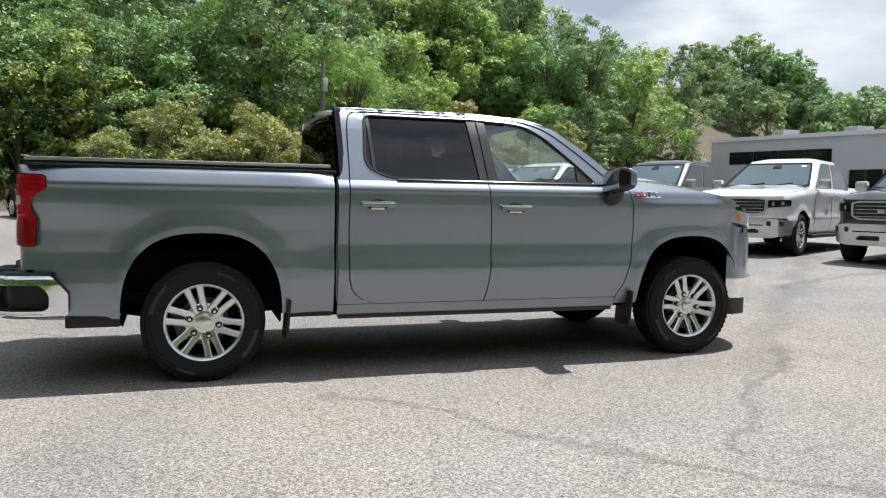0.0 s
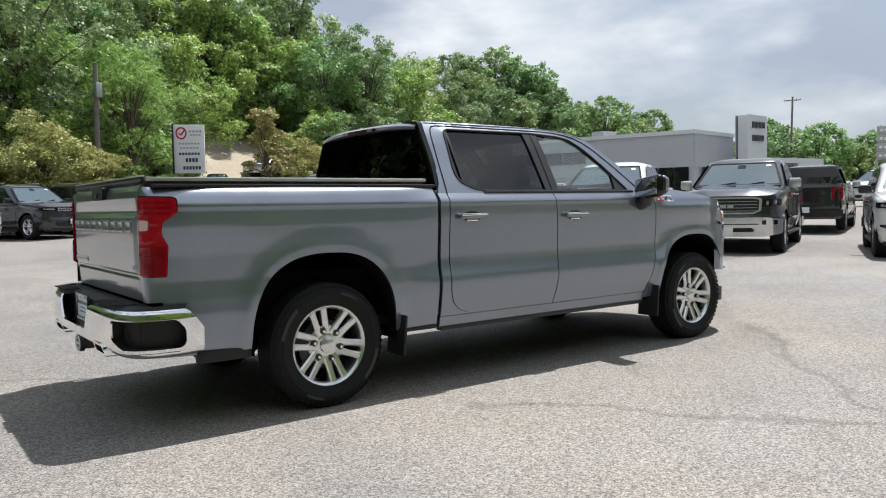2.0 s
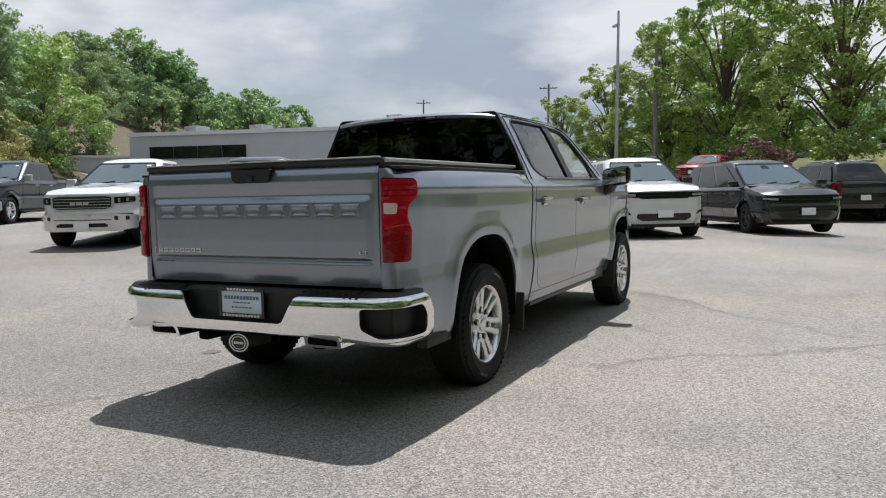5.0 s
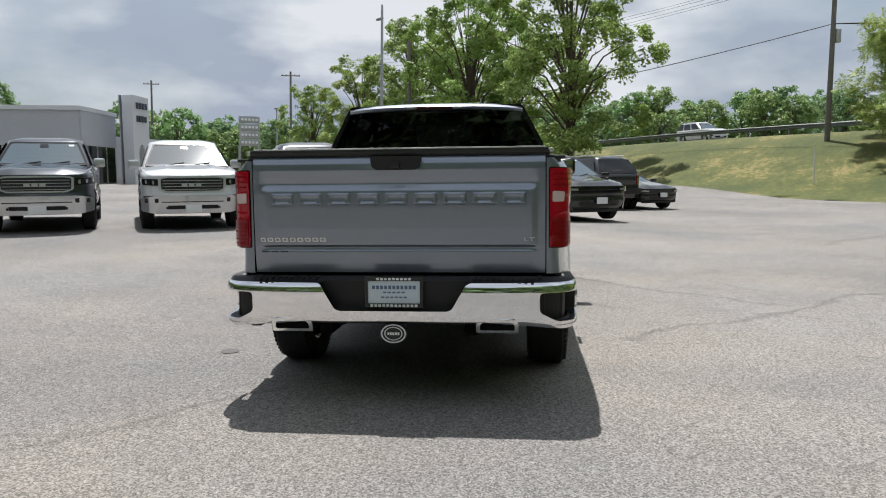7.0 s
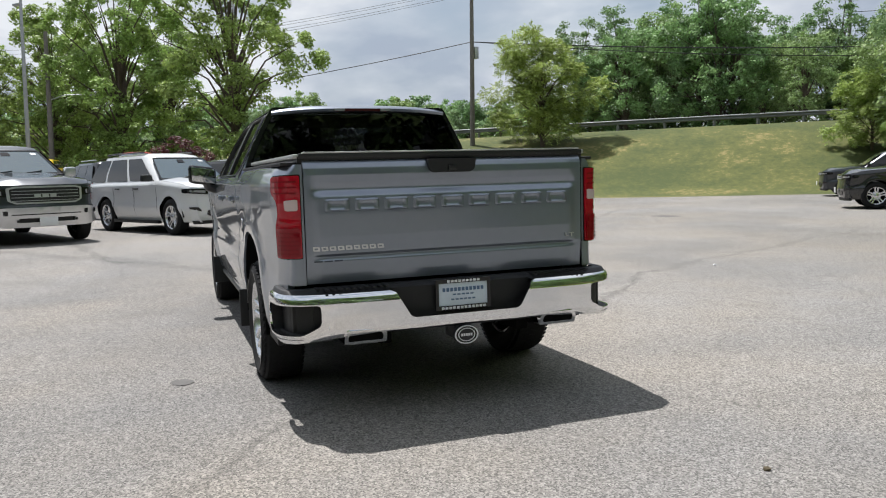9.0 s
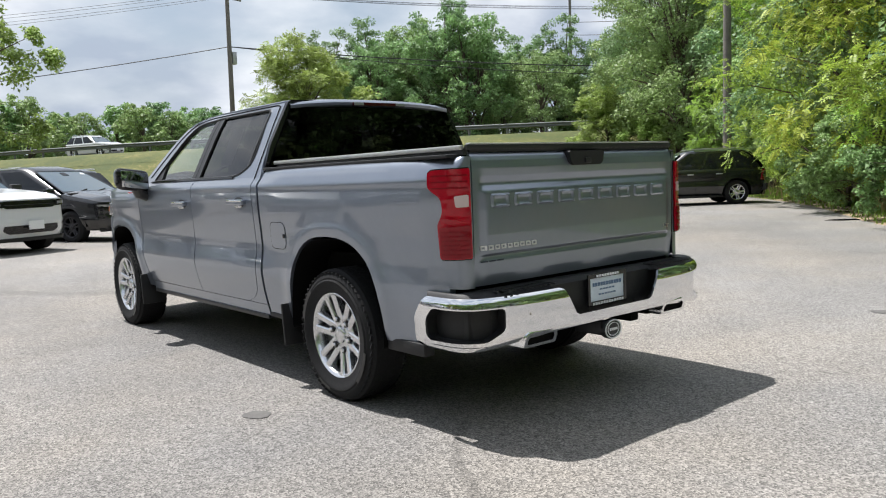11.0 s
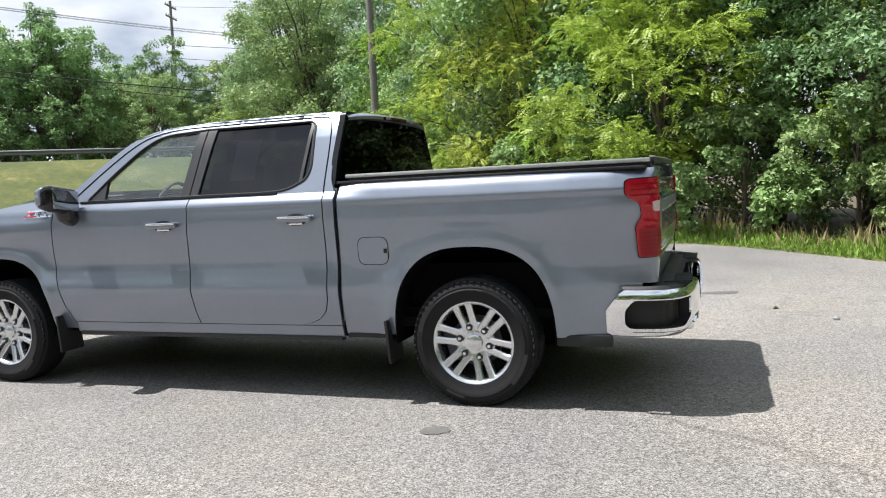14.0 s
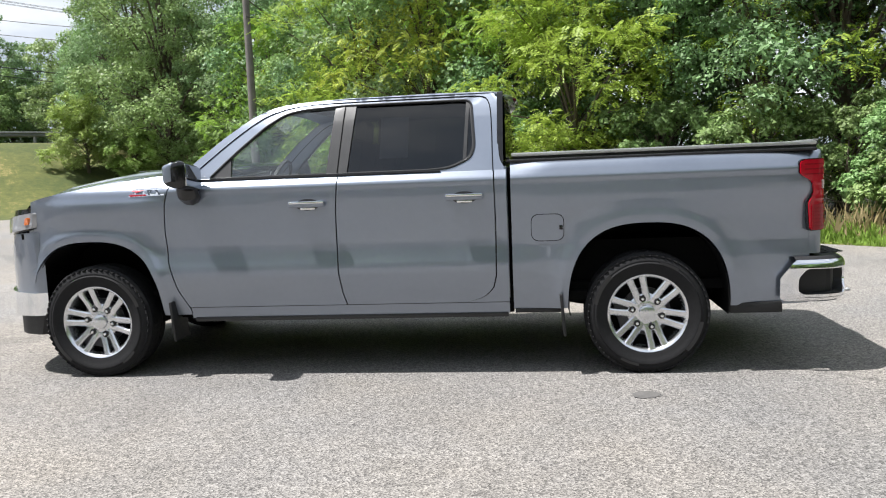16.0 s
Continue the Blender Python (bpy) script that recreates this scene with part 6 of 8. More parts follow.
# ---- other parked vehicles ----
def vehicle(name, label, category, paint, at, L=5.9, W=2.06, H=1.97, wb=3.67, front=0.98, hood=(1.15, 1.30), belt=1.30, bed=1.36, kind="pickup", tyre=0.40, grille="bars", trim=None, rake=0.95, face=None, dark_wheels=False, bumper=None, glass_mat=None):
    """A parked vehicle; its front axle's middle on the ground is the origin, and it looks along +x."""
    root = thing(name, label, category, "vehicles parked on the lot", at)
    trim = trim or BRIGHT_TRIM
    a, w, n = L / 2, W / 2 - 0.02, 11.0
    mid = front - a  # middle of the body, forward of the front axle
    rear_axle = -wb
    x_front, x_back = mid + a, mid - a
    cowl = -0.66 if kind == "pickup" else -0.50
    if kind == "van":
        cowl = -0.15
    cab_back = -3.0 if kind == "pickup" else x_back + 0.12
    zb = 0.36 if kind == "pickup" else 0.28

    def top(x):
        pts = [(x_back, bed), (cab_back - 0.02, bed), (cab_back, belt), (cowl, belt + 0.02), (cowl + 0.02, hood[1]), (x_front - 0.35, hood[0] + 0.05), (x_front, hood[0] - 0.03)]
        return lerp(pts, x)

    prof = [(0.0, -0.10), (0.18, -0.035), (0.34, -0.006), (0.40, 0.0), (0.44, -0.016), (0.55, -0.02), (0.82, -0.004), (0.90, 0.0), (0.94, -0.012), (1.0, -0.05)]

    def off(x, z):
        return lerp(prof, (z - zb) / (top(x) - zb))

    def warp(x, y, z):
        """Rounds the nose in plan and leans both ends."""
        f, r = ease(((x - mid) / a - 0.55) / 0.45), ease((-(x - mid) / a - 0.8) / 0.2)
        q = (y / w) ** 2
        return Vector((x + f * (-0.17 * q - 0.10 * max(0.0, z - 0.7)) + r * (0.05 * q + 0.04 * max(0.0, z - 0.9)), y * (1 - 0.02 * f), z))

    def side(x, z, push=0.0):
        t = min(0.9999, abs(x - mid) / a)
        y = w * (1 - t**n) ** (1 / n)
        o = off(x, z) + push
        for cx in (0.0, rear_axle):
            r = math.hypot((x - cx) / (tyre + 0.09), max(0, z - tyre) / (tyre + 0.07))
            if r < 1.25:
                o += 0.022 * ease((1.25 - r) / 0.18)
        return warp(x, y + o, z)

    def end(y, z, push=0.0, sign=1):
        t = min(0.9999, abs(y) / w)
        x = a * (1 - t**n) ** (1 / n)
        o = off(x_front - 0.3 if sign > 0 else x_back + 0.2, z) * 0.8 + push
        p = warp(mid + sign * x, y, z)
        return (p.x + sign * o, p.y * (1 + (push / w if t > 0.7 else 0)), z)

    for s in (1, -1):
        bm = bmesh.new()
        nu, nv = 70, 22
        lo, hi = mid - a * 0.988, mid + a * 0.988
        grid(bm, nu, nv, lambda u, v: Vector((lo + (hi - lo) * u, 0, zb + (top(lo + (hi - lo) * u) - zb) * v)))
        dead = []
        for f in bm.faces:
            for cx in (0.0, rear_axle):
                if sum(math.hypot((v.co.x - cx) / (tyre + 0.075), max(0.0, v.co.z - tyre) / (tyre + 0.065)) < 1 for v in f.verts) == 4:
                    dead.append(f)
                    break
        bmesh.ops.delete(bm, geom=list(set(dead)), context="FACES")
        for v in bm.verts:
            for cx in (0.0, rear_axle):
                r = math.hypot((v.co.x - cx) / (tyre + 0.075), max(0.0, v.co.z - tyre) / (tyre + 0.065))
                if r < 1:
                    v.co.x = cx + (v.co.x - cx) / max(r, 0.01)
                    if v.co.z > tyre:
                        v.co.z = tyre + (v.co.z - tyre) / max(r, 0.01)
        for v in bm.verts:
            v.co = side(v.co.x, v.co.z)
        part("body_side", mirrored(s, bm), paint, root)
        for cx in (0.0, rear_axle):
            bm = bmesh.new()
            grid(bm, 14, 2, lambda u, v: (cx + (tyre + 0.075) * math.cos(math.pi * u), s * (w - 0.03 - 0.42 * v), tyre + (tyre + 0.065) * math.sin(math.pi * u)))
            part("wheel_well", bm, CAVITY, root)
        part("sill", boxes(((mid, s * (w - 0.06), zb - 0.01), (wb - 0.95, 0.12, 0.07), 0.02, Matrix())), BLACK_PLASTIC, root)
    for sign, nm in ((1, "front_fascia"), (-1, "rear_fascia")):
        xx = x_front - 0.02 if sign > 0 else x_back + 0.02
        bm = bmesh.new()
        grid(bm, 28, 18, lambda u, v: end((2 * u - 1) * w * 0.90, zb + (top(xx) - zb) * v, 0, sign))
        bmesh.ops.recalc_face_normals(bm, faces=bm.faces[:])
        part(nm, bm, paint, root)
    # lids: hood and deck
    for nm, x0, x1, mt in (("hood", cowl - 0.1, x_front - 0.02, paint), ("bed_cover" if kind == "pickup" else "rear_deck", x_back + 0.02, cab_back + 0.05, COVER if kind == "pickup" else paint)):
        bm = bmesh.new()

        def lid(u, v):
            x = x0 + (x1 - x0) * u
            t = 2 * v - 1
            q = min(0.985, abs(x - mid) / a)
            edge = w * (1 - q**n) ** (1 / n) - 0.05
            y = t * edge
            p = warp(x, y, top(x))
            if nm == "hood":
                nose = ease((x_front - x - 0.02) / 0.25)
                return (p.x, p.y, top(x) - 0.03 * (1 - nose) + 0.004 + 0.05 * (1 - t**4) * nose + 0.018 * nose * math.exp(-((abs(t) - 0.5) / 0.12) ** 2))
            return (p.x, p.y, top(x) - 0.03 * (1 - t**4))

        grid(bm, 16, 16, lid)
        part(nm, bm, mt, root)
    # upper cab: a shell of rings
    roof_f, roof_b = cowl - rake, cab_back + (0.10 if kind == "pickup" else 0.42 if kind != "van" else 0.25)
    bot_w, top_w = w - 0.045, w * 0.74 if kind != "van" else w * 0.78
    zr = H - 0.06

    def ring(k):
        """The cab's outline at a share k of its height: front x, back x, half width, z."""
        return (cowl + (roof_f - cowl) * k, cab_back + (roof_b - cab_back) * k**1.3, bot_w + (top_w - bot_w) * k**1.15, belt - 0.01 + (zr - belt + 0.01) * k)

    bm = bmesh.new()
    rows = []
    for k in (0, 0.25, 0.5, 0.75, 0.93, 1.0, 1.04):
        f, b, hw, z = ring(min(k, 1.0))
        if k > 1:
            f, b, hw, z = f - 0.25, b + 0.25, hw - 0.25, H
        cx, ax = (f + b) / 2, (f - b) / 2
        row = []
        for i in range(48):
            t = 2 * math.pi * i / 48
            e = 2 / (9.0 - 4.0 * min(k, 1.0))
            c0, s0 = math.cos(t), math.sin(t)
            row.append(bm.verts.new((cx + ax * math.copysign(abs(c0) ** e, c0), hw * math.copysign(abs(s0) ** e, s0), z)))
        rows.append(row)
    for r0, r1 in zip(rows, rows[1:]):
        for i in range(48):
            bm.faces.new((r0[i], r0[(i + 1) % 48], r1[(i + 1) % 48], r1[i]))
    bm.faces.new(rows[-1])
    part("cab_shell", bm, paint, root)
    gm = glass_mat or DARKGLASS

    def on_side(s):
        def fn(u, v):
            k = v
            f, b, hw, z = ring(k)
            return (b + (f - b) * u, s * (hw + 0.006), z)
        return fn

    def on_front(u, v):
        f, b, hw, z = ring(v)
        return (f + 0.008 - 0.0 * u, u * hw * 0.93, z)

    def on_back(u, v):
        f, b, hw, z = ring(v)
        return (b - 0.008, u * hw * 0.92, z)

    panes = [(0.055, 0.46), (0.50, 0.93)] if kind == "pickup" else [(0.04, 0.27), (0.30, 0.60), (0.635, 0.93)]
    for s in (1, -1):
        for i, (u0, u1) in enumerate(panes):
            last, first = i == len(panes) - 1, i == 0
            loop = [(u0, 0.08), (u1 + (0.03 if last else 0), 0.06), (u1 - (0.035 if last else 0), 0.90), (u0 + (0.015 if first else 0), 0.90)]
            part("side_window", sheet([round_poly(loop, 0.02, 2)], on_side(s), step=0.2), gm, root, "dark side window", smooth=False)
        # mirror
        mx = cowl - 0.28
        part("door_mirror", boxes(((mx, s * (w + 0.09), belt + 0.09), (0.13, 0.23, 0.19 if kind == "pickup" else 0.15), 0.04)), trim if kind == "pickup" and trim is BRIGHT_TRIM else P_BLACK if paint is P_BLACK else TRIM_BLACK, root)
        for hx in ((cowl - 0.95, cowl - 1.85)):
            p = side(hx, belt - 0.14)
            part("door_handle", boxes(((hx, s * (p.y + 0.02), belt - 0.14), (0.2, 0.03, 0.03), 0.01)), trim, root)
        for sx in (cowl - 0.08, cowl - 1.12, cowl - 2.1):
            line = [(sx, zz) for zz in np.linspace(zb + 0.12, belt - 0.02, 8)]
            bm = bmesh.new()
            tube(bm, [Vector((side(x, z).x, s * side(x, z).y, z)) for x, z in line], 0.005, 4, cap=False)
            part("door_gap", bm, CAVITY, root)
    wsl = round_poly([(-1.0, 0.05), (1.0, 0.05), (0.94, 0.92), (-0.94, 0.92)], 0.05, 2)
    ws = part("windscreen", sheet([wsl], on_front, step=0.2), WSCREEN, root, "glossy windscreen with the sky's reflection put into its colour", smooth=False)
    near = lambda u, v: Vector(on_front(u, v)) + Vector((0.006, 0, 0.004))
    part("screen_border", sheet([wsl, round_poly([(-0.94, 0.14), (0.94, 0.14), (0.89, 0.88), (-0.89, 0.88)], 0.05, 2)], near, step=0.2), GLOSS_BLACK, ws, "black printed glass border", smooth=False)
    part("rear_view_mirror", sheet([round_poly([(-0.12, 0.72), (0.12, 0.72), (0.10, 0.84), (-0.10, 0.84)], 0.02, 2)], near, step=0.2), GLOSS_BLACK, ws, smooth=False)
    part("paper_sticker", sheet([[(0.66, 0.76), (0.80, 0.76), (0.79, 0.82), (0.66, 0.82)]], near, step=0.2), WHITE_SIGN, ws, "small white paper sticker", smooth=False)
    part("cowl", boxes(((cowl + 0.02, 0, belt + 0.02), (0.16, bot_w * 1.8, 0.05), 0.02)), BLACK_PLASTIC, root)
    for y0 in (-0.55, 0.1):
        bm = bmesh.new()
        tube(bm, [near(y0, 0.10), near(y0 + 0.5, 0.2)], 0.012, 5)
        part("wiper", bm, TRIM_BLACK, root)
    part("rear_window", sheet([wsl], on_back, step=0.2), gm, root, "dark rear window", smooth=False)
    # roof rails
    if kind == "suv":
        for s in (1, -1):
            bm = bmesh.new()
            tube(bm, [(x, s * (top_w - 0.10), H - 0.005 + 0.03 * (1 - abs(2 * (x - roof_b) / (roof_f - roof_b) - 1) ** 6)) for x in np.linspace(roof_b + 0.15, roof_f - 0.3, 10)], 0.018, 6)
            part("roof_rail", bm, trim, root)

    # face
    def F(push):
        return lambda u, v: end(u, v, push)

    hz = hood[0]
    if grille == "truck":
        gw, g0, g1 = w * 0.66, 0.775, hz - 0.05
        part("grille_frame", sheet([round_poly([(-gw, g0 + 0.06), (-gw * 0.8, g0), (gw * 0.8, g0), (gw, g0 + 0.06), (gw * 1.02, g1 - 0.03), (gw * 0.8, g1), (-gw * 0.8, g1), (-gw * 1.02, g1 - 0.03)], 0.03)], F(0.02), F(-0.02), 0.1), trim, root, "bright grille frame")
        part("grille", sheet([round_poly([(-gw * 0.93, g0 + 0.06), (-gw * 0.76, g0 + 0.03), (gw * 0.76, g0 + 0.03), (gw * 0.93, g0 + 0.06), (gw * 0.95, g1 - 0.05), (gw * 0.76, g1 - 0.03), (-gw * 0.76, g1 - 0.03), (-gw * 0.95, g1 - 0.05)], 0.03)], F(0.026), step=0.1), BLACK_PLASTIC, root)
        for k in range(4):
            z = g0 + 0.055 + k * 0.06
            part("grille_bar", sheet([[(-gw * 0.9, z), (gw * 0.9, z), (gw * 0.9, z + 0.010), (-gw * 0.9, z + 0.010)]], F(0.034), F(0.02), 0.1), trim, root)
        for k in range(3):
            part("grille_mark", sheet([round_poly([(0.17 - k * 0.14, g0 + 0.115), (0.06 - k * 0.14, g0 + 0.115), (0.06 - k * 0.14, g0 + 0.185), (0.17 - k * 0.14, g0 + 0.185)], 0.015, 2)], F(0.045), F(0.03), 0.1), BRIGHT_TRIM, root, "plain bright block mark")
        lz0, lz1, lw0, lw1 = hz - 0.24, hz - 0.09, w * 0.68, w * 0.965
        bp = bumper or trim
        part("front_bumper", sheet([round_poly([(-w * 0.97, 0.40), (-w * 0.7, 0.34), (w * 0.7, 0.34), (w * 0.97, 0.40), (w * 0.975, 0.67), (w * 0.7, 0.71), (-w * 0.7, 0.71), (-w * 0.975, 0.67)], 0.03), [(-w * 0.5, 0.43), (w * 0.5, 0.43), (w * 0.5, 0.51), (-w * 0.5, 0.51)], [(-w * 0.62, 0.59), (w * 0.62, 0.59), (w * 0.62, 0.57), (-w * 0.62, 0.57)]], F(0.045), F(-0.02), 0.1), bp, root, "front bumper with lower slots")
        part("bumper_slot", sheet([[(-w * 0.95, 0.36), (w * 0.95, 0.36), (w * 0.95, 0.71), (-w * 0.95, 0.71)]], F(0.012), step=0.1), BLACK_PLASTIC, root)
        for s in (1, -1):
            part("fog_lamp", sheet([round_poly([(s * w * 0.68, 0.57), (s * w * 0.90, 0.57), (s * w * 0.90, 0.655), (s * w * 0.68, 0.655)], 0.02)], F(0.052), step=0.1), GLOSS_BLACK, root)
            part("tow_hook", boxes((end(s * w * 0.52, 0.46, 0.06), (0.06, 0.04, 0.05), 0.015)), TRIM_BLACK, root)
    else:
        g1 = hz - 0.05
        g0 = g1 - 0.14
        gw = w * 0.58
        part("grille", sheet([round_poly([(-gw, g0 + 0.03), (-gw * 0.9, g0), (gw * 0.9, g0), (gw, g0 + 0.03), (gw * 1.02, g1), (-gw * 1.02, g1)], 0.02)], F(0.012), F(-0.03), 0.1), GLOSS_BLACK, root)
        if grille == "slots":
            for k in range(7):
                y = (k - 3) * gw * 0.27
                part("grille_slot_ring", sheet([round_poly([(y - 0.055, g0 + 0.025), (y + 0.055, g0 + 0.025), (y + 0.055, g1 - 0.02), (y - 0.055, g1 - 0.02)], 0.02), round_poly([(y - 0.04, g0 + 0.04), (y + 0.04, g0 + 0.04), (y + 0.04, g1 - 0.035), (y - 0.04, g1 - 0.035)], 0.015)], F(0.02), F(0.005), 0.1), BRIGHT_TRIM, root)
        else:
            part("grille_bar", sheet([[(-gw * 0.96, g0 + 0.06), (gw * 0.96, g0 + 0.06), (gw * 0.96, g0 + 0.072), (-gw * 0.96, g0 + 0.072)]], F(0.02), F(0.0), 0.1), DARK_ALLOY if grille == "plain" else BRIGHT_TRIM, root)
        lz0, lz1, lw0, lw1 = g0 + 0.02, g1 + 0.005, w * 0.585, w * 0.975
        part("lower_grille", sheet([round_poly([(-w * 0.50, 0.38), (w * 0.50, 0.38), (w * 0.62, 0.44), (w * 0.60, 0.53), (-w * 0.60, 0.53), (-w * 0.62, 0.44)], 0.03)], F(0.012), F(-0.03), 0.1), GLOSS_BLACK, root)
        for k in range(3):
            part("lower_bar", sheet([[(-w * 0.55, 0.41 + 0.035 * k), (w * 0.55, 0.41 + 0.035 * k), (w * 0.55, 0.416 + 0.035 * k), (-w * 0.55, 0.416 + 0.035 * k)]], F(0.02), F(0.005), 0.1), DARK_ALLOY, root)
        part("front_lip", sheet([[(-w * 0.86, zb - 0.04), (w * 0.86, zb - 0.04), (w * 0.88, zb + 0.03), (-w * 0.88, zb + 0.03)]], F(0.02), F(-0.05), 0.1), BLACK_PLASTIC, root)
        for s in (1, -1):
            part("fog_lamp", sheet([round_poly([(s * w * 0.73, 0.50), (s * w * 0.93, 0.565), (s * w * 0.93, 0.60), (s * w * 0.80, 0.60), (s * w * 0.73, 0.53)], 0.02)], F(0.014), step=0.1), GLOSS_BLACK, root)
    for s in (1, -1):
        hl = part("headlamp", sheet([round_poly([(s * lw0, lz0), (s * lw1, lz0 + 0.03), (s * lw1, lz1), (s * lw0, lz1 - 0.01)], 0.02)], F(0.022), F(-0.03), 0.08), GLOSS_BLACK, root, "dark headlamp housing")
        part("headlamp_lens", sheet([round_poly([(s * (lw0 + 0.05), lz0 + 0.03), (s * (lw1 - 0.07), lz0 + 0.05), (s * (lw1 - 0.06), lz1 - 0.03), (s * (lw0 + 0.05), lz1 - 0.04)], 0.015)], F(0.026), step=0.08), CLEAR_LENS, hl, "clear headlamp lens")
        # tail lamps
        part("tail_lamp", sheet([round_poly([(s * w * 0.72, belt - 0.38), (s * w * 0.96, belt - 0.38), (s * w * 0.95, belt - 0.04), (s * w * 0.72, belt - 0.04)], 0.03)], lambda u, v: end(u, v, 0.02, -1), lambda u, v: end(u, v, -0.05, -1), 0.1), RED_DARK, root, "red tail lamp")
    part("number_plate", boxes((end(0, 0.53 if grille != "truck" else 0.44, 0.07), (0.012, 0.32, 0.16), 0.004)), WHITE_SIGN, root, "white plate with no writing")
    part("rear_bumper", sheet([[(-w * 0.93, 0.42), (w * 0.93, 0.42), (w * 0.93, 0.62), (-w * 0.93, 0.62)]], lambda u, v: end(u, v, 0.07, -1), lambda u, v: end(u, v, -0.05, -1), 0.15), BLACK_PLASTIC if paint is P_BLACK else trim, root)
    part("rear_plate", boxes((end(0, 0.62, 0.08, -1), (0.012, 0.32, 0.16), 0.004)), WHITE_SIGN, root, "white plate with no writing")
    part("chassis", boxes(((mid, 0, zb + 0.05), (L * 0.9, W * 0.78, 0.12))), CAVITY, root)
    first = None
    for x, s in ((0, 1), (0, -1), (rear_axle, 1), (rear_axle, -1)):
        m = Matrix.Translation((x, s * (w - 0.13), tyre)) @ Euler((0, 0.3 + x, 0 if s > 0 else math.pi)).to_matrix().to_4x4()
        if first is None:
            first = wheel_parts(root, tyre, tyre * 0.64, 0.26, detail=False, spokes=5, rim_mat=DARK_ALLOY if dark_wheels else ALLOY)
            first.matrix_basis = m
        else:
            copy_thing(first, m)
    return root


# blue-grey base colour stands in for part of the sky's reflection
WSCREEN = mat("windscreen_sky_glass", (0.05, 0.085, 0.105), 0.05, coat=1.0, spec=0.7)
WSCREEN.node_tree.nodes["Principled BSDF"].inputs["IOR"].default_value = 1.6


def parked(x, y, heading, z=None):
    gz = ground_z(x, y) if z is None else z
    return Matrix.Translation((x, y, gz)) @ Euler((0, 0, radians(heading))).to_matrix().to_4x4()


TRUCK = dict(kind="pickup", grille="truck")
SUV = dict(L=5.1, W=1.94, H=1.80, wb=3.04, front=0.93, hood=(1.03, 1.17), belt=1.14, bed=1.14, kind="suv", tyre=0.385, rake=0.85)
JEEP = dict(L=4.82, W=1.94, H=1.76, wb=2.91, front=0.90, hood=(1.02, 1.14), belt=1.12, bed=1.12, kind="suv", tyre=0.38, rake=0.8, grille="slots")
VAN = dict(L=5.18, W=2.02, H=1.78, wb=3.09, front=0.97, hood=(0.92, 1.08), belt=1.08, bed=1.08, kind="van", tyre=0.36, rake=1.25, grille="plain", trim=TRIM_BLACK)
CAR = dict(L=4.8, W=1.9, H=1.42, wb=2.95, front=0.9, hood=(0.78, 0.95), belt=0.95, bed=1.0, kind="car", tyre=0.35, rake=1.0, grille="plain", trim=TRIM_BLACK)


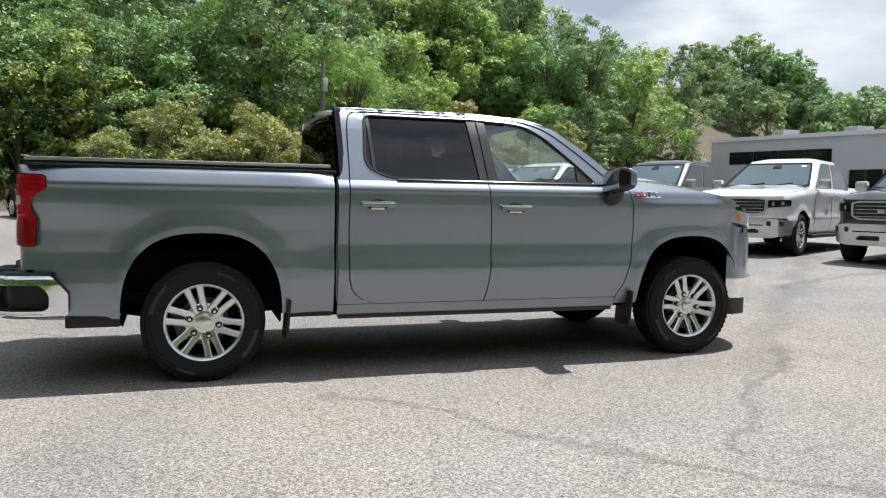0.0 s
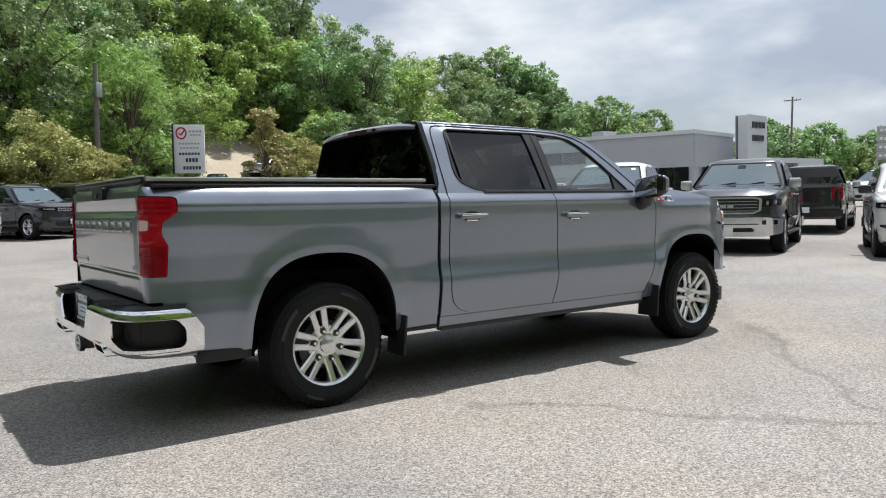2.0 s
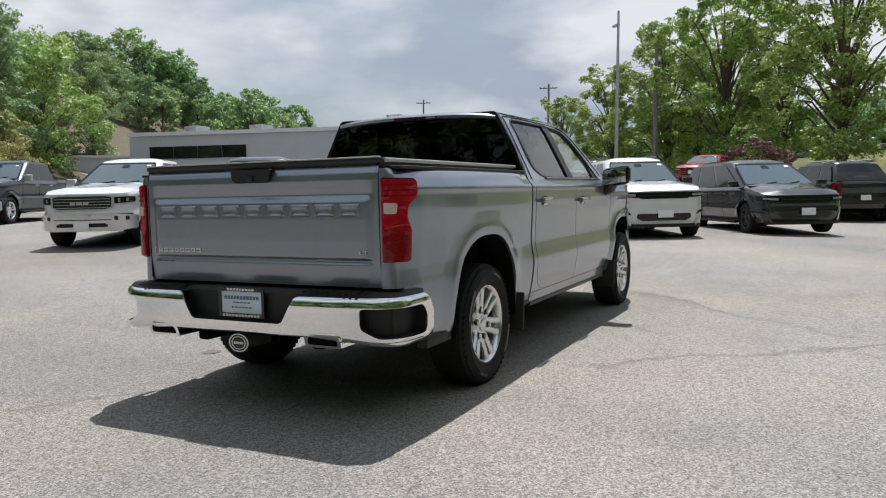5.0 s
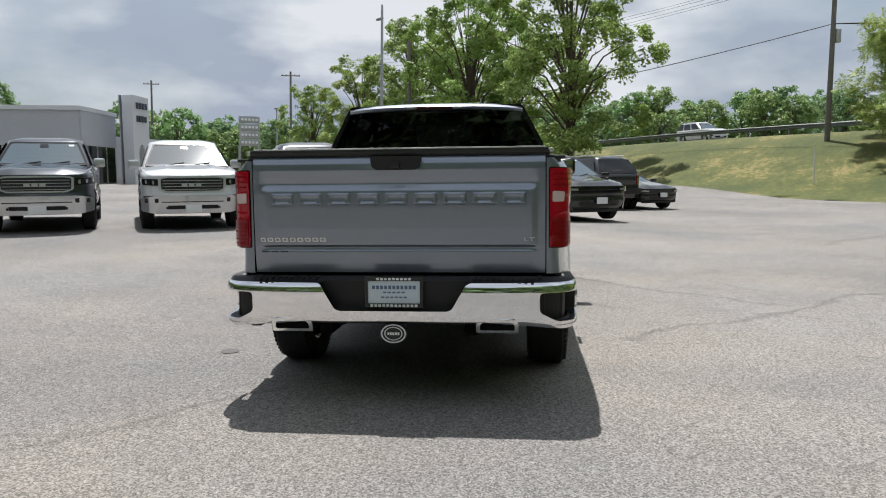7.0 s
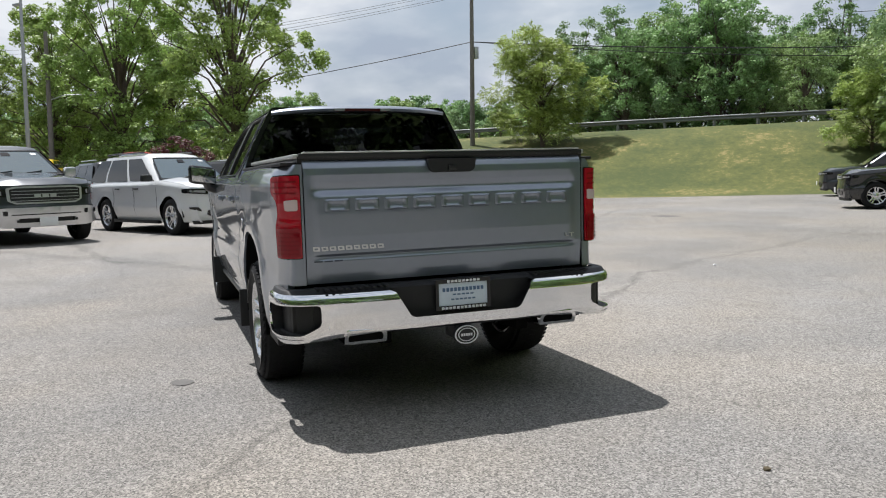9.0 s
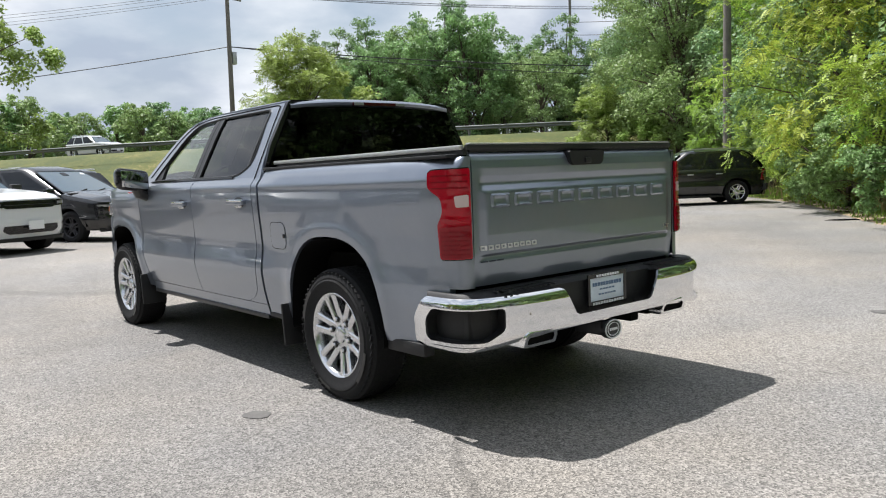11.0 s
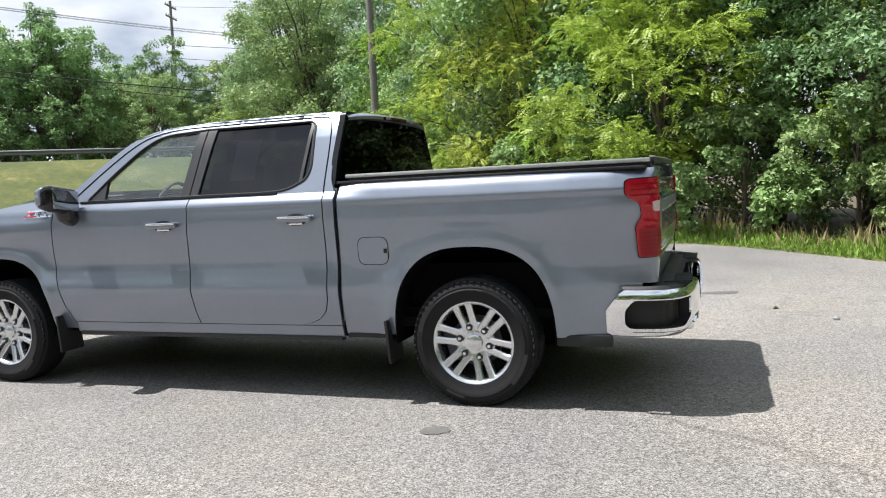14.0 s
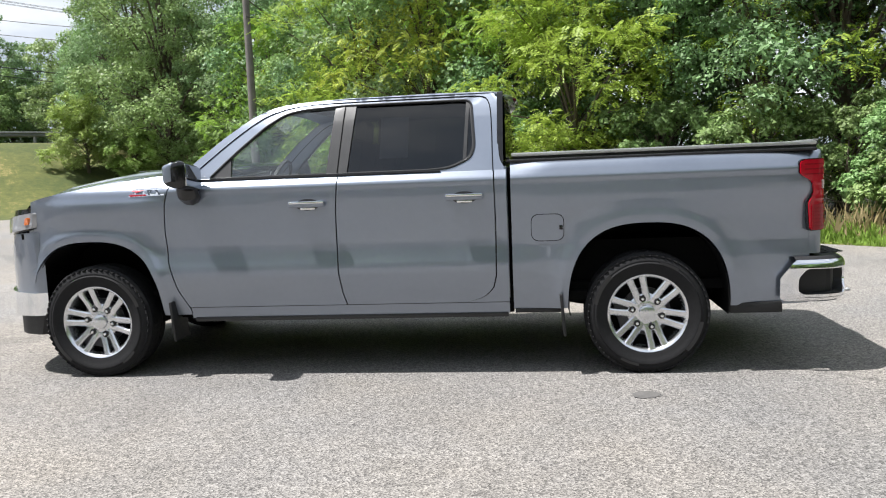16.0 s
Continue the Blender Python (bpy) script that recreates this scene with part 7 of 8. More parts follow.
def build_vehicles():
    V = vehicle
    V("pickup_truck", "white crew-cab pickup with bright grille bars parked in a row", "pickup truck", P_WHITE, parked(10.74, 6.53, 208), **TRUCK)
    V("pickup_truck", "dark grey crew-cab pickup with chrome bumper parked nose out", "pickup truck", P_DGREY, parked(9.5, 9.15, 208.7), **TRUCK)
    V("pickup_truck", "dark grey crew-cab pickup parked beside a white suv", "pickup truck", P_DGREY, parked(11.87, 3.88, 204.5), **TRUCK)
    V("pickup_truck", "white crew-cab pickup parked at the row's end", "pickup truck", P_WHITE, parked(7.3, 11.3, 205.6), **TRUCK)
    V("suv", "white three-row suv with black grille parked nose out", "suv", P_WHITE, parked(12.7, 0.46, 207.5), grille="plain", trim=TRIM_BLACK, **SUV)
    V("minivan", "black minivan with dark wheels parked nose out", "minivan", P_BLACK, parked(15.15, -2.14, 209), dark_wheels=True, **VAN)
    V("pickup_truck", "dark blue crew-cab pickup with chrome grille parked on the lot", "pickup truck", P_BLUE, parked(9.88, 19.7, 208), **TRUCK)
    V("suv", "maroon suv with bright slotted grille parked in the row", "suv", P_MAROON, parked(7.20, 22.79, 294.6), **JEEP)
    V("suv", "black suv with slotted grille parked beside a maroon one", "suv", P_BLACK, parked(9.64, 23.25, 294.1), **JEEP)
    V("suv", "dark grey suv with slotted grille parked beside a maroon one", "suv", P_DGREY, parked(4.87, 22.35, 295.2), **JEEP)
    V("suv", "white compact suv with black lower trim parked on the lot", "suv", P_WHITE, parked(-0.20, 21.38, 296.2), **JEEP)
    V("suv", "dark grey suv with chrome slotted grille parked on the lot", "suv", P_DGREY, parked(-3.34, 20.79, 296.7), **JEEP)
    V("suv", "dark grey suv with slotted grille beside a white one", "suv", P_DGREY, parked(2.44, 21.89, 295.7), **JEEP)
    V("suv", "silver suv standing up on the dirt slope", "suv", P_SILVER, parked(23.6, 55.6, 200), **JEEP)
    V("suv", "grey suv standing at the foot of the dirt slope", "suv", P_DGREY, parked(18.4, 50.5, 250), **JEEP)
    V("pickup_truck", "black pickup seen from its tailgate between parked vehicles", "pickup truck", P_BLACK, parked(23.6, 8.1, 22), **TRUCK)
    V("suv", "black suv parked behind the front row", "suv", P_BLACK, parked(31, 14.5, 200), **JEEP)
    V("suv", "black open-top suv with a spare wheel parked behind the row", "suv", P_BLACK, parked(24.8, 3.8, 20), **JEEP)
    V("suv", "white suv parked in the second row", "suv", P_WHITE, parked(36.0, 12.5, 170), grille="plain", **SUV)
    V("car", "yellow coupe parked by the grass", "car", P_YELLOW, parked(33.5, 6.8, 175), **CAR)
    V("car", "red sports saloon parked on raised ground", "car", P_RED, parked(34.5, 2.6, 172), **CAR)
    V("suv", "dark green suv parked by the trees", "suv", P_DGREY, parked(40.0, 10.0, 178), **JEEP)
    V("car", "dark saloon parked behind the minivan", "car", P_BLACK, parked(24.0, -5.2, 212), **CAR)
    V("suv", "black square suv with spare wheel parked by the minivan", "suv", P_BLACK, parked(25.6, -2.2, 28), **JEEP)
    V("suv", "black off-road suv parked at the wood's edge", "suv", P_BLACK, parked(11.6, -18.0, 48), **JEEP)
    V("suv", "dark grey pickup-like suv parked near the grass", "suv", P_DGREY, parked(18.6, -24.6, 48), **JEEP)
    V("pickup_truck", "dark grey pickup with its flank showing behind a white one", "pickup truck", P_DGREY, parked(12.6, 26.6, 200), **TRUCK)
    # on the road above the bank
    V("suv", "white suv on the road behind the guardrail", "suv", P_WHITE, parked(61.5, -16.4, 204), grille="plain", **SUV)


build_vehicles()


# ---- buildings, poles, rail, signs ----
UP = Vector((0.005, -0.021, 1.0)).normalized()


def upright(x, y, z=None):
    z = ground_z(x, y) if z is None else z
    return Matrix.Translation((x, y, z)) @ UP.to_track_quat("Z", "Y").to_matrix().to_4x4()


def prism(bm, plan, z0, z1):
    lo, hi = [bm.verts.new((x, y, z0)) for x, y in plan], [bm.verts.new((x, y, z1)) for x, y in plan]
    for i in range(len(plan)):
        j = (i + 1) % len(plan)
        bm.faces.new((lo[i], lo[j], hi[j], hi[i]))
    bm.faces.new(hi)
    bm.faces.new(lo[::-1])
    bmesh.ops.recalc_face_normals(bm, faces=bm.faces[:])
    return bm


def wall_box(p0, p1, u0, u1, z0, z1, depth=0.12, proud=0.03):
    """A slab on the wall from p0 to p1, between shares u0 and u1 of its length."""
    a, b = Vector(p0), Vector(p1)
    d = b - a
    n = Vector((d.y, -d.x)).normalized()
    s, e = a + d * u0, a + d * u1
    return [tuple(s + n * proud), tuple(e + n * proud), tuple(e - n * depth), tuple(s - n * depth)]


def build_showroom():
    root = thing("car_showroom", "grey flat-roofed dealership showroom with dark windows", "building")
    K, E, S, F = (56.5, 36.5), (64, 37.6), (49, 57), (41, 62)
    g = ground_z(55, 42)
    top = 7.2
    part("wall", prism(bmesh.new(), [K, E, (74, 50), (66, 66), S], g - 1, top), WALL, root)
    part("low_wing_wall", prism(bmesh.new(), [S, (57, 62), (52, 72), F], g - 1, 5.2), WALL, root)
    part("roof_parapet", prism(bmesh.new(), [(K[0] - 0.25, K[1] - 0.2), (E[0], E[1] - 0.25), (74.2, 50), (66, 66.2), (S[0] - 0.25, S[1] + 0.1)], top, top + 0.35), WALL_WHITE, root)
    part("low_parapet", prism(bmesh.new(), [(S[0] - 0.2, S[1] - 0.2), (57, 62), (52, 72.2), (F[0] - 0.2, F[1])], 5.2, 5.4), WALL_WHITE, root)
    # white fascia in wall grey: the shade of its sunless side is in the colour
    part("white_fascia", prism(bmesh.new(), wall_box(K, S, 0.0, 0.42, 4.6, 7.2, 0.1, 0.5), 4.3, 7.25), WALL, root)
    part("end_fascia", prism(bmesh.new(), wall_box(E, K, 0.0, 1.0, 4.6, 7.2, 0.1, 0.5), 4.3, 7.25), WALL, root)
    # glazed front under the fascia, with posts
    part("glazing", prism(bmesh.new(), wall_box(K, S, 0.02, 0.40, 0, 4, 0.1, 0.06), g, 4.3), DARKGLASS, root)
    for k in range(7):
        u = 0.02 + 0.38 * k / 6
        part("window_post", prism(bmesh.new(), wall_box(K, S, u - 0.004, u + 0.004, 0, 4, 0.1, 0.14), g, 4.3), STEEL, root)
    part("end_glazing", prism(bmesh.new(), wall_box(E, K, 0.05, 0.85, 0, 4, 0.1, 0.06), g, 4.3), DARKGLASS, root)
    for k in range(4):
        u = 0.05 + 0.8 * k / 3
        part("window_post", prism(bmesh.new(), wall_box(E, K, u - 0.02, u + 0.02, 0, 4, 0.1, 0.14), g, 4.3), STEEL, root)
    for k in range(4):
        u0 = 0.47 + 0.11 * k
        part("strip_window", prism(bmesh.new(), wall_box(K, S, u0, u0 + 0.107, 0, 0, 0.1, 0.04), 5.0, 6.15), DARKGLASS, root)
    part("service_door", prism(bmesh.new(), wall_box(S, F, 0.3, 0.55, 0, 0, 0.1, 0.04), g, 3.6), DARKGLASS, root)
    for x, y in ((60, 50), (57, 56)):
        part("roof_unit", boxes(((x, y, top + 0.9), (2.0, 1.6, 1.1), 0.05)), STEEL, root)
    part("wall_mark", prism(bmesh.new(), wall_box(E, K, 0.45, 0.75, 0, 0, 0.0, 0.53), 5.7, 6.0), PRINT, root, "dark plain bar in place of a name")
    # lower wing to the far side
    part("far_wing_wall", prism(bmesh.new(), [(64, 37.6), (78, 36), (80, 44), (70, 48)], g - 1, 5.4), WALL_WHITE, root)
    part("far_wing_mark", prism(bmesh.new(), wall_box((78, 36), (64, 37.6), 0.3, 0.5, 0, 0, 0.0, 0.05), 4.4, 4.9), PRINT, root, "dark plain bar in place of a name")
    # sign tower with an arch
    tw = thing("sign_tower", "tall white dealership sign slab with an arch and plain marks", "sign")
    A, B = (61.8, 34.6), (65.4, 34.9)
    loop = round_poly([(0, g - 1), (3.6, g - 1), (3.6, 9.0), (0, 9.0)], 0.05)
    arch = [(1.1, 1.2), (2.5, 1.2), (2.5, 3.6)] + [(1.8 + 0.7 * math.cos(t), 3.6 + 1.0 * math.sin(t)) for t in np.linspace(0.2, math.pi - 0.2, 7)] + [(1.1, 3.6)]
    part("slab", sheet([loop, arch], lambda u, v: (A[0] + u, A[1] + 0.08 * u, v), lambda u, v: (A[0] + u + 0.02, A[1] + 0.08 * u + 1.0, v), 0.5), WALL_WHITE, tw, smooth=False)
    part("arch_glass", boxes(((63.6, 35.5, 2.8), (1.5, 0.05, 3.6))), DARKGLASS, tw)
    part("slab_back", boxes(((63.6, 35.85, 4.4), (3.6, 0.06, 9.2))), WALL, tw)
    for z, w in ((8.1, 2.2), (6.9, 2.0)):
        for k in range(4):
            part("name_mark", boxes(((62.75 + k * w / 4, 34.62, z), (w / 4 * 0.7, 0.06, 0.55))), PRINT, tw, smooth=False)


def build_pylon_sign():
    root = thing("pylon_sign", "white dealership pylon sign with a red ring on dark post", "sign")
    root.matrix_world = Matrix.Translation((8.49, 26.84, ground_z(8.49, 26.84) - 0.2)) @ Matrix.Diagonal((0.82, 1, 1, 1)) @ Euler((0, 0, radians(-28))).to_matrix().to_4x4()
    part("panel", boxes(((0, 0, 3.3), (1.42, 0.16, 2.0), 0.02)), WHITE_SIGN, root)
    part("edge", boxes(((-0.74, 0.0, 3.3), (0.06, 0.34, 2.04), 0.01)), BLACK_PLASTIC, root)
    part("post", boxes(((0, 0.0, 1.0), (0.16, 0.14, 2.2), 0.01)), TRIM_BLACK, root)
    bm = bmesh.new()
    lathe(bm, [(0.19, -0.09), (0.26, -0.09), (0.26, -0.08), (0.19, -0.08)], 32, closed=True)
    for v in bm.verts:
        v.co += Vector((-0.35, 0, 3.95))
    part("ring", bm, BADGE_RED, root, "red ring mark")
    bm = bmesh.new()
    tube(bm, [(-0.46, -0.095, 3.97), (-0.37, -0.095, 3.87), (-0.18, -0.095, 4.09)], 0.035, 6)
    part("tick", bm, BADGE_RED, root)
    for x, z, w, h, m in ((0.30, 4.02, 0.62, 0.09, STEEL), (0.30, 3.88, 0.55, 0.06, STEEL), (0.0, 3.52, 1.0, 0.07, STEEL), (0.0, 3.34, 0.9, 0.06, STEEL), (0.0, 3.10, 1.0, 0.10, PRINT), (0.1, 2.84, 0.6, 0.17, PRINT), (0.1, 2.52, 0.85, 0.14, PRINT)):
        n = max(3, int(w / 0.13))
        for k in range(n):
            part("print_bar", boxes(((x - w / 2 + (k + 0.5) * w / n, -0.083, z), (w / n * 0.72, 0.01, h))), m, root, smooth=False)


def wooden_pole(x, y, h, label, arms=1, box_at=None):
    root = thing("utility_pole", label, "utility pole", "utility poles", upright(x, y))
    bm = bmesh.new()
    tube(bm, [(0, 0, -0.5), (0, 0, h * 0.5), (0.02, 0, h)], [0.17, 0.15, 0.12], 12)
    part("pole", bm, POLE_WOOD, root)
    for k in range(arms):
        arm = part("cross_arm", boxes(((0, 0, h - 0.5 - 1.0 * k), (0.10, 2.2, 0.12), 0.01)), POLE_WOOD, root)
        for e in (-1.0, -0.5, 0.5, 1.0):
            bm = bmesh.new()
            lathe(bm, [(0.001, 0.18), (0.04, 0.16), (0.05, 0.10), (0.03, 0.08), (0.05, 0.04), (0.03, 0.0)], 8)
            for v in bm.verts:
                v.co = Vector((v.co.x, e + v.co.z, h - 0.44 - 1.0 * k + v.co.y))
            part("insulator", bm, STEEL, arm)
    if box_at:
        part("transformer_box", boxes(((0.0, -0.28, box_at), (0.35, 0.32, 0.8), 0.05)), STEEL, root)
        part("box_bracket", boxes(((0.0, -0.12, box_at + 0.1), (0.08, 0.2, 0.08))), STEEL, root)
    return root


def light_pole(x, y, h, arm=1.8, az=0.0, label="slim grey steel lamp post with a curved arm"):
    root = thing("street_lamp", label, "street lamp", "lamp posts", upright(x, y))
    bm = bmesh.new()
    tube(bm, [(0, 0, -0.2), (0, 0, h * 0.6), (0, 0, h)], [0.11, 0.085, 0.06], 10)
    post = part("post", bm, STEEL, root)
    if arm:
        bm = bmesh.new()
        d = Vector((math.cos(az), math.sin(az), 0))
        tube(bm, [Vector((0, 0, h * 0.86)), Vector((0, 0, h * 0.9)) + d * arm * 0.4, Vector((0, 0, h * 0.92)) + d * arm], 0.035, 6)
        part("arm", bm, STEEL, root)
        part("lamp_head", boxes((tuple(Vector((0, 0, h * 0.92)) + d * (arm + 0.25)), (0.55, 0.2, 0.12), 0.04, Euler((0, 0, az)).to_matrix())), STEEL, root)
    else:
        part("lamp_head", boxes(((0.3, 0, h), (0.9, 0.35, 0.14), 0.03), ((-0.3, 0, h), (0.9, 0.35, 0.14), 0.03)), STEEL, root)
    return root


def wire(a, b, sag, radius=0.02, label="black overhead cable between utility poles"):
    a, b = Vector(a), Vector(b)
    bm = bmesh.new()
    tube(bm, [a.lerp(b, t) - Vector((0, 0, sag * 4 * t * (1 - t))) for t in np.linspace(0, 1, 17)], radius, 5)
    ob = part("overhead_cable", bm, CABLE)
    return tagged(ob, label, "cable", "overhead cables")


def build_rail():
    root = thing("guardrail", "galvanised steel guardrail on posts above the grass bank", "guardrail")
    pts = []
    for p, q in zip(RAIL_LINE[4:-4], RAIL_LINE[5:-3]):
        n = max(1, round(math.dist(p, q) / 3.0))
        pts += [Vector(p).lerp(Vector(q), k / n) for k in range(n)]
    bm = bmesh.new()
    prof = [(0.0, 0.0), (0.05, 0.04), (0.05, 0.10), (0.0, 0.155), (0.05, 0.21), (0.05, 0.27), (0.0, 0.31)]
    n = Vector((0.6, -0.8))
    rows = [[bm.verts.new((p.x - n.x * o, p.y - n.y * o, ground_z(p.x, p.y) + 0.45 + h)) for o, h in prof] for p in pts]
    for r0, r1 in zip(rows, rows[1:]):
        for i in range(len(prof) - 1):
            bm.faces.new((r0[i], r0[i + 1], r1[i + 1], r1[i]))
    part("beam", bm, RAIL_STEEL, root)
    for p in pts:
        part("post", boxes(((p.x + n.x * 0.1, p.y + n.y * 0.1, ground_z(p.x, p.y) + 0.33), (0.14, 0.14, 0.86))), RAIL_STEEL, root, smooth=False)


def build_lines():
    wooden_pole(43.6, -18.8, 10.5, "tall weathered utility pole on the grass bank with a grey box", 1, 6.2)
    wooden_pole(11.8, -23.9, 10.5, "dark weathered utility pole among roadside trees", 1)
    wooden_pole(46, -55, 15.5, "far utility pole with two cross arms above the trees", 2)
    wooden_pole(8.0, 40.8, 8.5, "weathered utility pole before the wooded hill", 0, 7.0)
    wooden_pole(86, 27.5, 13.3, "far utility pole with cross arm behind parked cars", 1)
    wooden_pole(100, 52, 14.0, "far utility pole beyond the showroom", 1)
    pole = wooden_pole(50, 7.7, 10.5, "weathered utility pole with a street lamp arm before trees", 0)
    bm = bmesh.new()
    tube(bm, [(0, 0, 6.2), (0, -0.9, 6.6), (0, -2.2, 6.7)], 0.04, 6)
    part("lamp_arm", bm, STEEL, pole)
    part("lamp_head", boxes(((0, -2.5, 6.68), (0.2, 0.6, 0.12), 0.04)), STEEL, pole)
    light_pole(37.5, 7.3, 9.2, 0.001, 0.5, "tall slim white flag-like lamp post")
    light_pole(70, 24, 7.5, 0, 0, "twin-headed lamp post beyond the lot")
    top_a = upright(43.6, -18.8) @ Vector((0, 0, 6.9))
    top_a2 = upright(43.6, -18.8) @ Vector((0, 0, 10.0))
    top_b = upright(46, -55) @ Vector((0, 0, 11.5))
    top_b2 = upright(46, -55) @ Vector((0, 0, 15.0))
    far = Vector((95, 22, 9.5))
    wire(far, top_a, 1.2, 0.03)
    wire(top_a, (24, -62, 9.0), 0.7, 0.035)
    wire(top_a, (24, -62, 8.3), 0.9, 0.025)
    for k, e in enumerate((-1.0, -0.5, 0.5, 1.0)):
        wire(Vector((95, 22, 15 + 0.5 * k)), top_a2 + Vector((0, e, 0.3)), 1.3, 0.012)
        wire(top_a2 + Vector((0, e, 0.3)), Vector((24, -62 + e, 14.0)), 0.8, 0.012)
    wire(top_b2, (-12, -64, 17), 1.2, 0.018)
    wire(top_b, (-12, -64, 12), 1.2, 0.03)
    wire(top_b - Vector((0, 0, 1.2)), (-12, -64, 10.8), 1.2, 0.03)
    wire((11.8, -23.9, 7.6), (-6, -36, 7.6), 0.5, 0.02)
    wire((-22, 37, 4.6), (8.0, 40.8, 7.9), 0.7, 0.022)


def build_far_sign():
    root = thing("pylon_sign", "tall grey-white multi-panel dealership sign beyond the lot", "sign", at=upright(80, 30.5) @ Euler((0, 0, radians(-70))).to_matrix().to_4x4())
    part("post", boxes(((-1.1, 0, 2.0), (0.25, 0.25, 4.4)), ((1.1, 0, 2.0), (0.25, 0.25, 4.4))), STEEL, root)
    for k in range(4):
        panel = part("panel", boxes(((0, 0, 4.6 + 0.85 * k), (2.3, 0.35, 0.78), 0.03)), STEEL, root)
        for j in range(5):
            part("print_bar", boxes(((-0.8 + 0.4 * j, -0.19, 4.6 + 0.85 * k), (0.26, 0.03, 0.24))), WHITE_SIGN, panel, smooth=False)


def build_stake():
    x, y = 36.5, -15.6
    root = thing("marker_stake", "thin pale wooden marker stake standing on the bank", "stake", at=upright(x, y))
    bm = bmesh.new()
    tube(bm, [(0, 0, -0.2), (0.02, 0, 1.1), (0.05, 0, 2.1)], [0.03, 0.028, 0.02], 6)
    part("stake", bm, WALL_WHITE, root)


build_showroom()
build_pylon_sign()
build_far_sign()
build_stake()
build_rail()
build_lines()


# ---- small things on the ground ----
def blob(name, label, x, y, rx, ry, material, rot=0.0, seed=1, category="stain"):
    rng = random.Random(seed)
    bm = bmesh.new()
    ring = []
    for k in range(26):
        a = 2 * math.pi * k / 26
        r = 1 + rng.uniform(-0.13, 0.13)
        ring.append((rx * r * math.cos(a), ry * r * math.sin(a)))
    c = bm.verts.new((0, 0, 0.006))
    vs = [bm.verts.new((p[0], p[1], 0.004)) for p in ring]
    for i in range(26):
        bm.faces.new((c, vs[i], vs[(i + 1) % 26]))
    ob = part(name, bm, material)
    ob.matrix_world = Matrix.Translation((x, y, ground_z(x, y))) @ Euler((0, 0, rot)).to_matrix().to_4x4()
    return tagged(ob, label, category)


STAIN = mat("oil_stain", (0.11, 0.105, 0.10), 0.8, vary=0.25, scale=9)
blob("oil_stain", "small dark grey oil spot on the asphalt", 0.085, 1.475, 0.085, 0.07, STAIN, 0.4, 3)
blob("oil_stain", "dark worn drain-like patch on the asphalt", -1.4, -3.6, 0.22, 0.10, STAIN, 0.3, 4)
blob("oil_stain", "small dark spot near the grass", 12.5, -11.5, 0.5, 0.28, STAIN, 0.2, 5)


def build_debris():
    rng = random.Random(9)
    spots = [(-2.35, -2.05, 0.03), (-3.9, -1.15, 0.03), (-3.0, 1.0, 0.02), (-2.6, -0.85, 0.018), (-3.6, -2.6, 0.02), (-1.9, -2.6, 0.025), (3.2, -5.4, 0.02), (-3.4, -1.9, 0.02)]
    for k, (x, y, r) in enumerate(spots):
        bm = bmesh.new()
        bmesh.ops.create_icosphere(bm, subdivisions=1, radius=r)
        for v in bm.verts:
            v.co = Vector((v.co.x * rng.uniform(0.8, 1.4), v.co.y * rng.uniform(0.8, 1.3), v.co.z * rng.uniform(0.5, 0.8)))
        ob = part("pebble", bm, SOIL if k % 2 else STEEL, smooth=False)
        ob.location = (x, y, r * 0.35)
        tagged(ob, "small loose stone lying on the asphalt", "stone", "loose stones")


build_debris()


